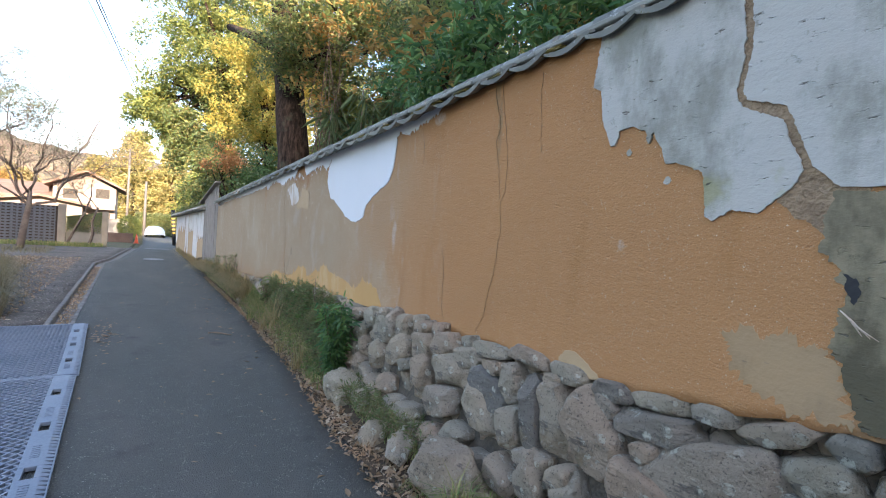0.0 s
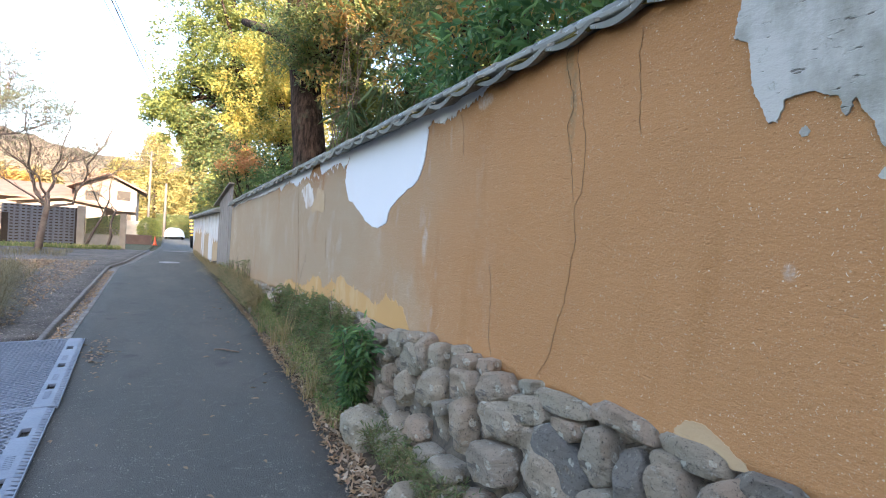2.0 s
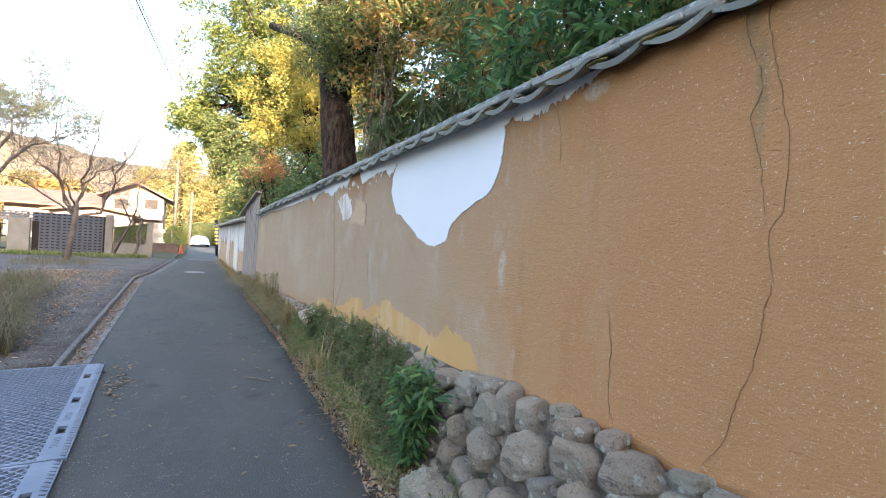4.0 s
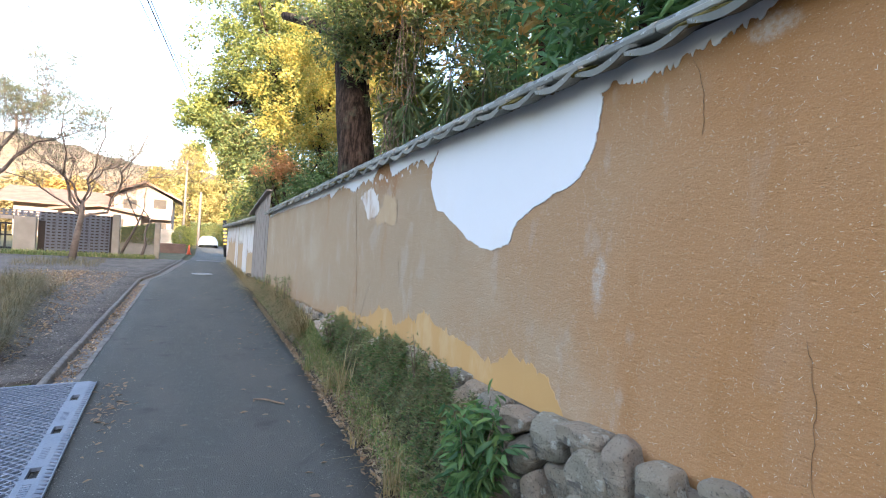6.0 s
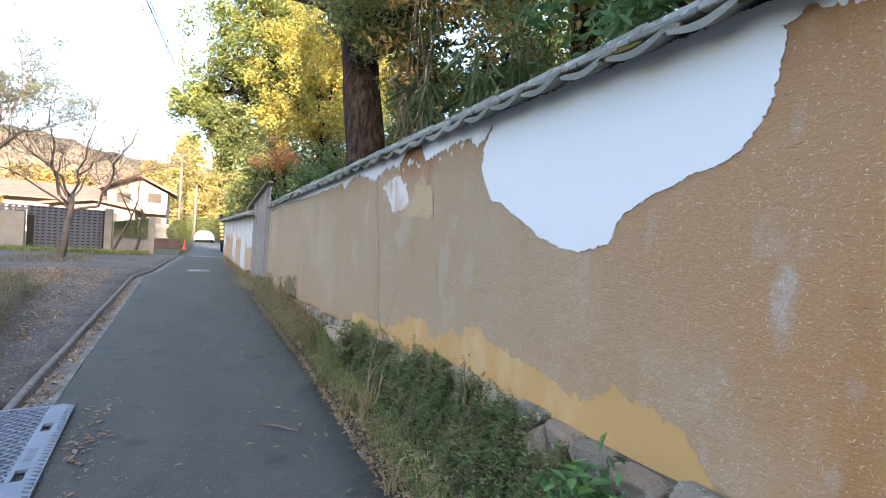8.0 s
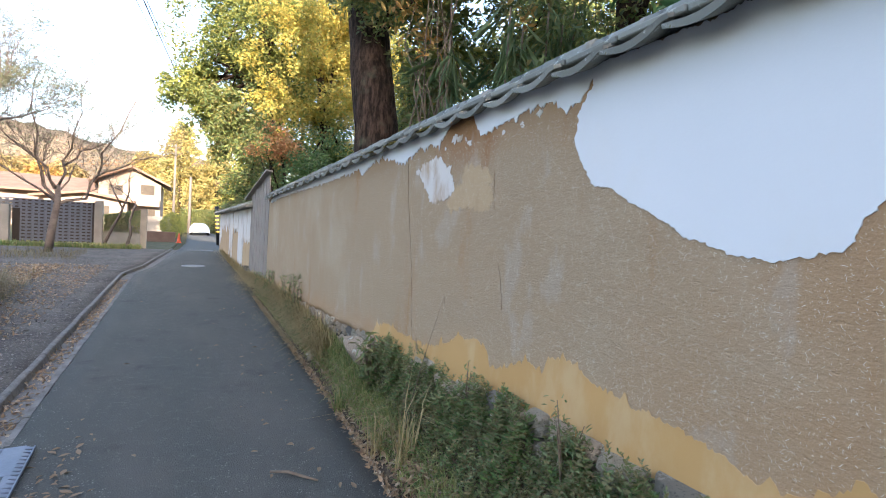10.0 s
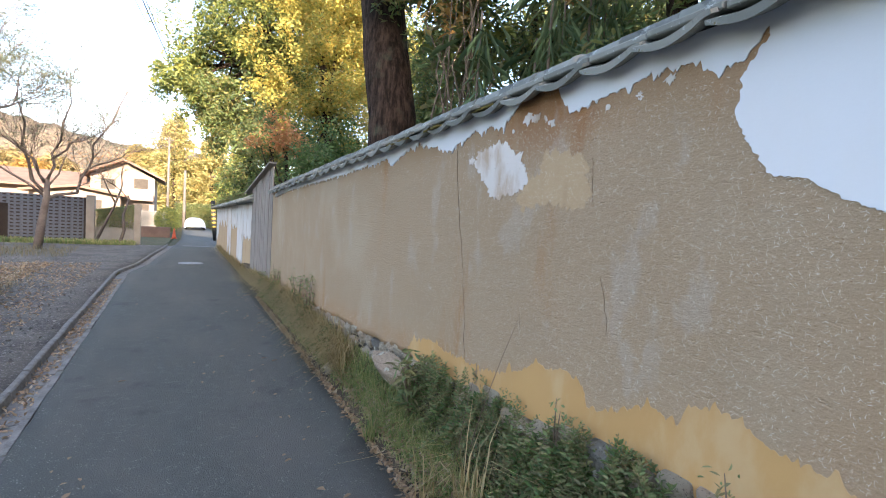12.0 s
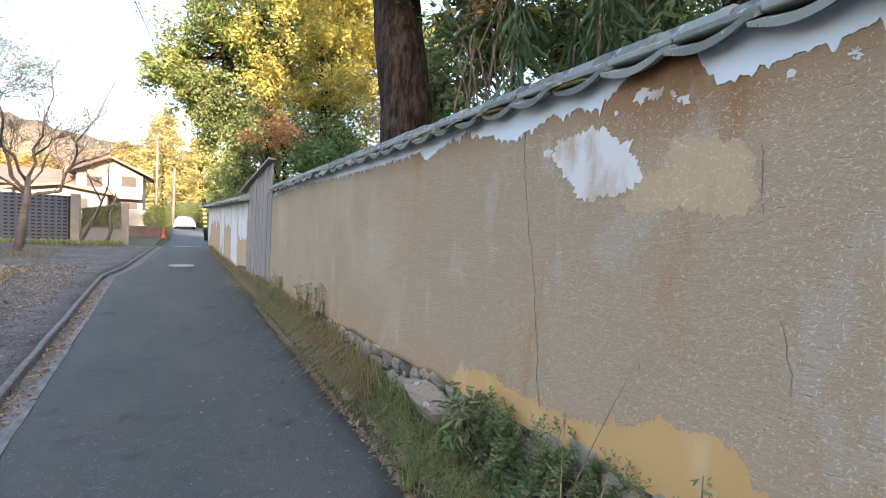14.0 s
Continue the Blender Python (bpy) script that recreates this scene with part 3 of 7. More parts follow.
slab("white_patch", WHITE_PLASTER, rough_outline(((5.28, lip(5.27)), (5.25, 2.31), (5.315, 2.21), (5.33, 2.08), (5.265, 1.94), (5.20, 1.86), (5.11, 1.855), (5.01, 1.785), (4.90, 1.735), (4.80, 1.675), (4.72, 1.64), (4.60, 1.605), (4.50, 1.595), (4.40, 1.61), (4.30, 1.655), (4.28, 1.72), (4.24, 1.77), (4.12, 1.84), (4.0, 1.89), (3.94, 1.92), (3.86, 1.93), (3.78, 1.98), (3.73, 2.05), (3.69, 2.13), (3.68, 2.20), (3.665, 2.34), (3.69, 2.37), (3.64, 2.375), (3.62, 2.40), (3.56, 2.39), (3.54, lip(3.5))), 0.020), 0.006, "smooth white lime plaster patch")


def from_start(points):
    return [(-0.06 + (y + 0.06) * 0.977, z if z > 2.45 else 1.477 + (z - 1.477) * 0.977) for y, z in points]


slab("wall_core", SAND_CORE, rough_outline(from_start(((0.90, 2.50), (0.88, 2.10), (0.72, 1.90), (0.66, 1.70), (0.40, 1.50), (0.40, 1.80), (0.50, 2.08), (0.70, 2.15), (0.70, 2.50))), 0.02), 0.003, "crumbling sandy core bared by a deep crack")
slab("grey_plaster", GREY_PLASTER, rough_outline(from_start(((1.46, lip(1.4)), (1.50, 2.30), (1.45, 2.27), (1.43, 2.12), (1.40, 2.06), (1.37, 1.98), (1.345, 1.98), (1.33, 2.05), (1.26, 2.06), (1.19, 2.03), (1.17, 1.97), (1.15, 2.02), (1.12, 1.96), (1.08, 1.87), (1.03, 1.87), (0.92, 1.82), (0.90, 1.64), (0.87, 1.62), (0.80, 1.665), (0.71, 1.65), (0.61, 1.735), (0.575, 1.80), (0.65, 1.99), (0.79, 2.06), (0.815, 2.13), (0.795, 2.24), (0.795, 2.34), (0.83, lip(0.8)))), 0.011), 0.011, "grey lime plaster, stained and peeling")
slab("grey_plaster", GREY_PLASTER, rough_outline(from_start(((0.80, lip(0.8)), (0.765, 2.34), (0.77, 2.24), (0.79, 2.12), (0.775, 2.085), (0.64, 2.035), (0.55, 1.81), (0.47, 1.735), (-3.9, 1.60), (-3.9, lip(-3.9)))), 0.009), 0.013, "grey lime plaster, stained and peeling")
for y, z in ((1.24, 1.93), (1.045, 1.79)):
    slab("grey_fleck", GREY_PLASTER, rough_outline([(y + 0.013 * math.cos(a), z + 0.017 * math.sin(a)) for a in (0, 1, 2, 3, 4, 5.2)], 0.012, 0.004), 0.005)
slab("mouldy_render", DARK_RENDER, rough_outline(((0.475, 1.715), (0.49, 1.60), (0.50, 1.52), (0.44, 1.46), (0.42, 1.37), (0.44, 1.31), (0.45, 1.24), (0.41, 1.10), (0.36, 0.97), (-3.9, 1.12), (-3.9, 1.58)), 0.035), 0.008, "dark mouldy cement render")
slab("cement_patch", CEMENT_PATCH, rough_outline(((0.79, 1.21), (0.62, 1.22), (0.46, 1.20), (0.42, 1.08), (0.38, 0.965), (0.52, 0.965), (0.65, 1.0), (0.74, 1.08)), 0.06), 0.0022, "sandy cement repair patch")
# no opening is cut: the hole's inner shade is a black patch
slab("hole_dark_patch", BLACK, rough_outline(((0.435, 1.455), (0.40, 1.44), (0.385, 1.39), (0.40, 1.355), (0.425, 1.40)), 0.012, 0.005), 0.0095, "black patch on the render for the dark inside of a broken hole")
for k in range(3):
    g = Geo()
    g.tube([(1.945, 0.43 - 0.012 * k, 1.335 - 0.01 * k), (1.93, 0.40 - 0.012 * k, 1.31 - 0.012 * k), (1.93, 0.37 - 0.02 * k, 1.265 - 0.004 * k)], [0.002, 0.003, 0.0015], 5)
    part("frayed_strip", g.mesh("frayed_strip", (OLD_WHITE,), True), wall, "pale frayed reed strip")


def ragged_band(y0, y1, top, bottom, step=0.008):
    """Outline between two height functions along the wall."""
    ys = [y0 + (y1 - y0) * i / int((y1 - y0) / step) for i in range(int((y1 - y0) / step) + 1)]
    def foot(y):
        fade = min(1.0, (y - y0) / 0.12 + 0.02, (y1 - y) / 0.12 + 0.02) ** 0.6
        return top(y) - (top(y) - bottom(y)) * fade
    return [Vector((y, top(y))) for y in ys] + [Vector((y, foot(y))) for y in reversed(ys)]


def white_hem(y):
    deep = curve_at(((2.9, 0.03), (3.3, 0.07), (3.6, 0.12), (5.2, 0.10), (5.36, 0.13), (5.40, 0.17), (5.44, 0.11), (5.56, 0.08), (5.79, 0.11), (5.95, 0.13), (6.15, 0.18), (6.43, 0.06), (6.6, 0.12), (6.85, 0.09), (7.1, 0.17), (7.43, 0.09), (7.6, 0.05), (7.9, 0.08), (8.08, 0.15), (8.2, 0.08), (9.4, 0.09), (11.2, 0.06), (13.7, 0.06)), y)
    drip = max(0.0, fbm(y * 26.0, 2.0, 0.0, 4)) * 0.05
    return eave_z(y) - max(0.015, deep + drip + 0.03 * fbm(y * 11.0, 5.0) + 0.022 * fbm(y * 55.0, 5.0, 1.0, 3))


for y0, y1 in ((2.9, 3.62), (5.22, 6.15), (6.40, 13.7)):
    slab("white_hem", WHITE_PLASTER, ragged_band(y0, y1, lip, white_hem, 0.007), 0.005, "flaking white plaster under the eaves")
slab("worn_white_patch", OLD_WHITE, rough_outline(((6.81, 2.10), (6.72, 2.10), (6.61, 2.12), (6.51, 2.12), (6.45, 2.06), (6.39, 2.0), (6.33, 1.94), (6.36, 1.87), (6.44, 1.82), (6.64, 1.82), (6.69, 1.89), (6.82, 2.02)), 0.05), 0.003, "worn white plaster patch")
slab("tan_patch", TAN_CLAY, rough_outline(((6.34, 1.90), (6.25, 1.92), (6.22, 2.04), (6.08, 2.03), (5.92, 1.96), (5.91, 1.80), (5.98, 1.75), (6.18, 1.77), (6.36, 1.74), (6.40, 1.80)), 0.06), 0.0022, "tan clay repair patch")


for k, (y, z) in enumerate(((6.47, 2.17), (6.36, 2.23), (6.30, 2.21), (6.23, 2.20), (6.19, 2.17), (6.86, 2.05), (5.85, 2.19), (5.70, 2.21), (5.58, 2.24))):
    slab("white_fleck", OLD_WHITE, rough_outline([(y + (0.010 + 0.008 * (k % 3)) * math.cos(a), z + (0.012 + 0.010 * (k % 2)) * math.sin(a)) for a in (0, 1, 2, 3, 4, 5.2)], 0.05, 0.004), 0.0035)
slab("pale_undercoat", TAN_CLAY, rough_outline(((1.57, 0.90), (1.53, 0.945), (1.47, 0.955), (1.41, 0.925), (1.34, 0.885), (1.30, 0.85), (1.55, 0.84)), 0.012, 0.005), 0.0035, "pale clay undercoat bared above the stones")


def yellow_top(y):
    base = curve_at(((3.78, 0.80), (3.80, 0.85), (3.85, 0.91), (3.92, 0.96), (4.02, 0.99), (4.15, 0.99), (4.22, 1.02), (4.36, 0.92), (4.47, 0.90), (4.59, 0.94), (4.81, 0.97), (5.12, 1.0), (5.24, 1.06), (5.40, 1.05), (5.43, 0.96), (5.51, 0.99), (5.59, 0.97), (5.75, 0.89), (5.84, 0.88), (5.86, 0.96), (6.0, 1.0), (6.2, 0.96), (6.36, 0.87), (6.6, 0.81), (6.8, 0.80), (7.07, 0.80), (7.28, 0.83), (7.5, 0.76), (7.6, 0.70)), y)
    return base + 0.018 * fbm(y * 9.0, 1.0) + 0.028 * fbm(y * 34.0, 3.0) + 0.09 * max(0.0, fbm(y * 15.0, 8.0, 0.0, 3) - 0.22) + 0.010 * fbm(y * 120.0, 3.0)


slab("yellow_undercoat", YELLOW_CLAY, ragged_band(3.75, 7.6, yellow_top, lambda y: plinth_z(y) - 0.05), 0.003, "yellow clay undercoat laid bare along the foot")


def crack_line(points, width, seed):
    """A thin crack: a dark ragged ribbon on the face, its shade put into the colour."""
    pts = []
    for (a0, b0), (a1, b1) in zip(points, points[1:]):
        k = max(2, int(math.hypot(a1 - a0, b1 - b0) / 0.02))
        pts += [(a0 + (a1 - a0) * s / k, b0 + (b1 - b0) * s / k) for s in range(k)]
    vs, fs = [], []
    for i, (y, z) in enumerate(pts):
        y += 0.016 * fbm(z * 6, seed, 0, 6) + 0.007 * fbm(z * 34, seed + 5, 0, 3)
        w = 0.24 * width * (0.15 + 1.3 * abs(fbm(z * 17, seed + 3, 0, 4)))
        w *= min(1.0, (i + 1) / 6, (len(pts) - i) / 6)
        x = wall_front(y, z) - 0.0032
        vs += [(x + 0.003, y - w, z), (x, y - w * 0.5, z), (x, y + w * 0.5, z), (x + 0.003, y + w, z)]
    for i in range(len(pts) - 1):
        for k in range(3):
            fs.append((4 * i + k, 4 * i + k + 1, 4 * i + k + 5, 4 * i + k + 4))
    part("crack", mesh_data("crack", vs, fs, False, (CRACK,)), wall)


crack_line(((2.24, 2.50), (2.26, 2.46), (2.23, 2.36), (2.19, 2.21), (2.21, 2.12), (2.17, 1.89), (2.14, 1.73)), 0.0022, 2.0)
crack_line(((2.18, 2.50), (2.18, 2.41), (2.14, 2.22), (2.10, 2.08), (2.09, 1.90), (2.10, 1.78), (2.14, 1.73), (2.12, 1.57), (2.14, 1.37), (2.16, 1.27), (2.20, 1.15), (2.22, 1.02), (2.32, 0.86)), 0.0036, 1.0)
crack_line(((1.83, 2.46), (1.84, 2.35), (1.82, 2.20), (1.80, 1.98)), 0.0014, 3.0)
crack_line(((7.04, 2.32), (7.04, 2.07), (6.97, 1.68), (6.90, 1.42), (6.84, 1.05), (6.79, 0.70)), 0.0042, 4.0)
crack_line(((5.91, 1.98), (5.90, 1.84), (5.88, 1.74)), 0.0026, 5.0)
crack_line(((5.82, 1.46), (5.79, 1.34), (5.77, 1.28), (5.77, 1.19)), 0.004, 6.0)
crack_line(((3.22, 2.38), (3.19, 2.33), (3.16, 2.23), (3.17, 2.06)), 0.0026, 7.0)
crack_line(((2.77, 1.40), (2.74, 1.14), (2.74, 0.97), (2.70, 0.86)), 0.0022, 8.0)

# ---- roof tiles along the wall ----


def tile_mesh():
    """Wavy eaves tile: trough and roll across its width, thick lip."""
    W, D, T, nu, nd = 0.300, 0.28, 0.030, 18, 3
    def wave(u):
        return -0.022 * math.sin(math.pi * min(1.0, u / 0.86)) ** 1.2 + 0.016 * u + (0.008 * math.sin(math.pi * (u - 0.80) / 0.28) if u > 0.80 else 0.0)
    vs, fs = [], []
    for layer in (0, 1):
        for j in range(nd + 1):
            d = D * j / nd
            for i in range(nu + 1):
                u = i / nu
                thin = 0.35 + 0.65 * math.sin(math.pi * min(1.0, 0.08 + u * 0.86))
                vs.append((d + (0.0 if not layer else 0.006), -u * W, wave(u) + d * 0.46 - (T * thin if layer else 0)))
    w, tot = nu + 1, (nu + 1) * (nd + 1)
    for layer in (0, 1):
        for j in range(nd):
            for i in range(nu):
                a = layer * tot + j * w + i
                q = (a, a + 1, a + w + 1, a + w)
                fs.append(q if layer else q[::-1])
    for i in range(nu):
        fs.append((i, i + 1, tot + i + 1, tot + i)[::-1])
    for j in range(nd):
        a, b = j * w, j * w + nu
        fs.append((a, a + w, tot + a + w, tot + a)[::-1])
        fs.append((b, b + w, tot + b + w, tot + b))
    me = mesh_data("roof_tile", vs, fs, True, (TILE,))
    me.set_sharp_from_angle(angle=radians(35))
    return me


def ridge_mesh():
    """Half-round ridge tile with a collar."""
    L, n = 0.27, 8
    vs, fs = [], []
    for y, r in ((0, 0.084), (0.03, 0.084), (0.034, 0.080), (L + 0.02, 0.078)):
        for i in range(n + 1):
            a = math.pi * i / n
            vs.append((-math.cos(a) * r, y, math.sin(a) * r * 0.8))
    w = n + 1
    for j in range(3):
        for i in range(n):
            fs.append((j * w + i, j * w + i + 1, (j + 1) * w + i + 1, (j + 1) * w + i))
    fs.append(tuple(range(w - 1, -1, -1)))
    fs.append(tuple(3 * w + i for i in range(w)))
    return mesh_data("ridge_tile", vs, fs, True, (TILE,))


def wall_roof():
    root = thing("wall_roof", None, "grey clay roof tiles with lichen and moss capping the wall", "tiled coping", kind="structure")
    tile, ridge = tile_mesh(), ridge_mesh()
    flat = Geo()
    flat.box(0, 0, 0, 0.20, 0.285, 0.028, 0.005)
    flat_me = flat.mesh("flat_tile", (TILE,))
    slope = math.degrees(math.atan(-0.04))
    y = -3.5
    while y < 13.7:
        jz, jr = rnd.uniform(-0.006, 0.006), rnd.uniform(-1.6, 1.6)
        part("roof_tile", tile, root, at=pose(1.905 + rnd.uniform(-0.012, 0.012), y, eave_z(y) - 0.004 + jz, slope + jr, rnd.uniform(-1, 1), rnd.uniform(-1.2, 1.2)))
        y += 0.278
    y = -3.6
    while y < 13.5:
        part("flat_tile", flat_me, root, at=pose(1.948 + rnd.uniform(-0.006, 0.006), y, eave_z(y) + 0.030, slope + rnd.uniform(-0.6, 0.6), -6, rnd.uniform(-0.8, 0.8)))
        y += 0.289
    y = -3.6
    while y < 13.5:
        part("ridge_tile", ridge, root, at=pose(2.055 + rnd.uniform(-0.008, 0.008), y, eave_z(y) + 0.062, slope + rnd.uniform(-0.8, 0.8), 0, rnd.uniform(-1, 1)))
        y += 0.268
    for k in range(16):
        yy = rnd.uniform(1.5, 8.5)
        bm = bmesh.new()
        bmesh.ops.create_icosphere(bm, subdivisions=3, radius=1.0)
        size = (rnd.uniform(0.03, 0.05), rnd.uniform(0.05, 0.12), rnd.uniform(0.010, 0.018))
        for v in bm.verts:
            d = v.co * (1 + 0.35 * fbm(v.co.x * 2 + k, v.co.y * 2, v.co.z * 2, 3))
            v.co = Vector((d.x * size[0], d.y * size[1], d.z * size[2]))
        me = bpy.data.meshes.new("moss_cushion")
        bm.to_mesh(me)
        bm.free()
        me.materials.append(MOSS)
        me.polygons.foreach_set("use_smooth", [True] * len(me.polygons))
        part("moss_cushion", me, root, "brown-green moss cushion", at=pose(1.945, yy, eave_z(yy) + 0.006, slope, -22, 0))
    # bedding under the tiles and the slope towards the garden
    g = Geo()
    prof = ((2.05, 0.002), (2.05, 0.02), (2.10, 0.05), (2.20, 0.06), (2.46, 0.01), (2.44, -0.03))
    a = [(x, -3.9, eave_z(-3.9) + z) for x, z in prof]
    b = [(x, 13.9, eave_z(13.9) + z) for x, z in prof]
    n = len(prof)
    g.add(a + b, [(i, (i + 1) % n, n + (i + 1) % n, n + i) for i in range(n)] + [tuple(range(n)), tuple(range(2 * n - 1, n - 1, -1))])
    part("bedding_clay", g.mesh("bedding_clay", (SAND_CORE,)), root, "sandy clay bedding")


wall_roof()

# ---- plank screen and further wall ----


def plank_screen():
    root = thing("plank_screen", None, "weathered grey vertical plank screen with sloping cap at the wall's end", "fence")
    y0, y1 = 13.98, 16.55
    y = y0
    while y < y1:
        w = rnd.uniform(0.135, 0.175)
        t = (y - y0) / (y1 - y0)
        g = Geo()
        g.box(0, 0.010, 0.12 + rnd.uniform(-0.02, 0.02), 0.022, w - 0.012, 2.58 - 0.38 * t, 0.003)
        part("plank", g.mesh("plank", (GREY_BOARD,)), root, at=pose(2.075 + rnd.uniform(-0.009, 0.009), y, 0))
        y += w
    g = Geo()
    g.add([(x, yy, zz + dz) for yy, zz in ((13.88, 2.61), (17.3, 2.10)) for x, dz in ((1.98, 0), (2.12, 0.0), (2.12, 0.035), (1.98, 0.035))], [(0, 1, 2, 3), (7, 6, 5, 4), (0, 4, 5, 1), (1, 5, 6, 2), (2, 6, 7, 3), (3, 7, 4, 0)])
    part("cap_board", g.mesh("cap_board", (GREY_BOARD,)), root)
    for z in (0.5, 1.4, 2.1):
        g = Geo()
        g.box(2.10, y0 + 0.02, z, 2.14, y1, z + 0.07, 0.004)
        part("rail", g.mesh("rail", (GREY_BOARD,)), root)
    g = Geo()
    g.box(2.142, y0 + 0.3, -0.02, 2.25, y0 + 0.42, 2.1, 0.006)
    part("post", g.mesh("post", (DARK_WOOD,)), root)


plank_screen()


def far_wall():
    """Sloping white wall with missing flakes of plaster and a sagging tiled coping."""
    root = thing("wall_far", None, "further white plastered wall, peeling, with overgrown tiled coping", "wall", kind="structure")
    y0, y1, x = 16.62, 27.0, 2.12
    def top(y):
        return 1.90 - 0.018 * (y - y0)
    g = Geo()
    g.add([(a, yy, zz) for yy in (y0, y1) for a, zz in ((x, -0.05), (x + 0.38, -0.05), (x + 0.38, top(yy)), (x, top(yy)))], [(0, 1, 2, 3), (7, 6, 5, 4), (0, 4, 5, 1), (1, 5, 6, 2), (2, 6, 7, 3), (3, 7, 4, 0)])
    part("wall_body", g.mesh("wall_body", (TAN_CLAY,)), root, "bare tan clay")
    y = y0
    while y < y1 - 0.3:
        w = min(rnd.uniform(0.9, 1.7), y1 - y)
        n = int(w / 0.05)
        ys = [y + w * k / n for k in range(n + 1)]
        low = rnd.choice((0.25, 0.55, 0.95, 1.2))
        foot = [max(0.15, low + 0.35 * fbm(v * 1.7, 3.0, 0, 4) + 0.12 * fbm(v * 9.0, 7.0)) for v in ys]
        vs = [(x - dx, v, z) for dx in (0.014, -0.01) for v, z in list(zip(ys, foot)) + [(v, top(v) - 0.01) for v in reversed(ys)]]
        m = 2 * (n + 1)
        fs = [(k, k + 1, m - 2 - k, m - 1 - k) for k in range(n)] + [(k, (k + 1) % m, m + (k + 1) % m, m + k) for k in range(m)]
        part("plaster_coat", mesh_data("plaster_coat", vs, fs, False, (FAR_PLASTER,)), root, "peeling white plaster")
        y += w + rnd.choice((0.0, 0.0, 0.12, 0.25))
    tube = Geo()
    tube.tube([(-0.26, 0, -0.01), (0.16, 0, 0.17)], [0.07, 0.06], 7)
    roll = tube.mesh("roll_tile", (TILE,), True)
    y = y0 - 0.2
    while y < y1:
        part("roll_tile", roll, root, at=pose(x + rnd.uniform(-0.02, 0.02), y, top(y) + 0.02 + 0.02 * fbm(y, 2.0), 0, rnd.uniform(-3, 3), rnd.uniform(-3, 3)))
        y += 0.27
    g = Geo()
    g.add([(x + a, yy, top(yy) + zz) for yy in (y0 - 0.3, y1 + 0.1) for a, zz in ((-0.24, 0.0), (0.18, 0.18), (0.6, 0.0))], [(0, 1, 4, 3), (1, 2, 5, 4), (2, 0, 3, 5), (0, 2, 1), (3, 4, 5)])
    part("coping_bed", g.mesh("coping_bed", (TILE,)), root, "old grey tiles")


far_wall()

# ---- stone plinth ----


def plinth_front(z, y=0.0):
    return 1.965 - (0.26 - 0.20 * smooth_step(2.6, 4.6, y)) * (1.0 - min(1.0, max(0.0, z / 0.85)))


def clip(poly, p, n):
    """Part of a polygon on the side of the line through p where n points away."""
    out = []
    for i, a in enumerate(poly):
        b = poly[(i + 1) % len(poly)]
        da, db = (a - p).dot(n), (b - p).dot(n)
        if da <= 0:
            out.append(a)
        if da * db < 0:
            out.append(a + (b - a) * (da / (da - db)))
    return out


def stone_mesh(poly, seed, deep=1.0):
    """An angular, rough fieldstone whose face fills the outline (y, z)."""
    c = sum(poly, Vector((0, 0))) / len(poly)
    ring = poly
    for lo, hi in ((0.04, 0.14), (0.10, 0.22)):
        out = []
        for i, a in enumerate(ring):
            b = ring[(i + 1) % len(ring)]
            out += [a.lerp(b, rnd.uniform(lo, hi)), a.lerp(b, 1 - rnd.uniform(lo, hi))]
        ring = out
    while len(ring) < 40:
        ring = [q for i, a in enumerate(ring) for q in (a, (a + ring[(i + 1) % len(ring)]) / 2)]
    # broken faces: a nearly level main face and steep flanks cut off near the rim
    planes = [(Vector((rnd.uniform(-0.14, 0.14), rnd.uniform(-0.22, 0.06))), -0.045 * deep)]
    first = rnd.uniform(0, 6.28)
    for k in range(6):
        a = first + 6.28 * (k + rnd.uniform(-0.3, 0.3)) / 6
        d = Vector((math.cos(a), math.sin(a)))
        rim, steep = max((p - c).dot(d) for p in ring), rnd.uniform(0.5, 1.8)
        planes.append((d * steep, -0.045 * deep - steep * rim * rnd.uniform(0.45, 0.92)))
    vs, fs, n = [], [], len(ring)
    steps = (0.86, 0.99, 1.0, 0.975, 0.93, 0.86, 0.77, 0.67, 0.56, 0.44, 0.31, 0.16)
    for j, sc in enumerate(steps):
        for p in ring:
            q = (p - c) * sc * (1 + 0.07 * fbm((p - c).x * 14, (p - c).y * 14 + seed, 2.0, 4))
            if j == 0:
                x = 0.15
            elif j == 1:
                x = 0.05
            else:
                x = max(d.dot(q) + o for d, o in planes)
                x += 0.014 * fbm(q.x * 9 + seed, q.y * 9, seed, 6)
                x = min(x + 0.030 * max(0.0, (sc - 0.92) / 0.08) ** 2, 0.045)
            vs.append((x, q.x, q.y))
    for j in range(len(steps) - 1):
        for i in range(n):
            fs.append((j * n + i, j * n + (i + 1) % n, (j + 1) * n + (i + 1) % n, (j + 1) * n + i))
    fs.append(tuple((len(steps) - 1) * n + i for i in range(n)))
    fs.append(tuple(range(n - 1, -1, -1)))
    me = mesh_data("stone", vs, fs, True, (STONE,))
    me.set_sharp_from_angle(angle=radians(14))
    return me, c


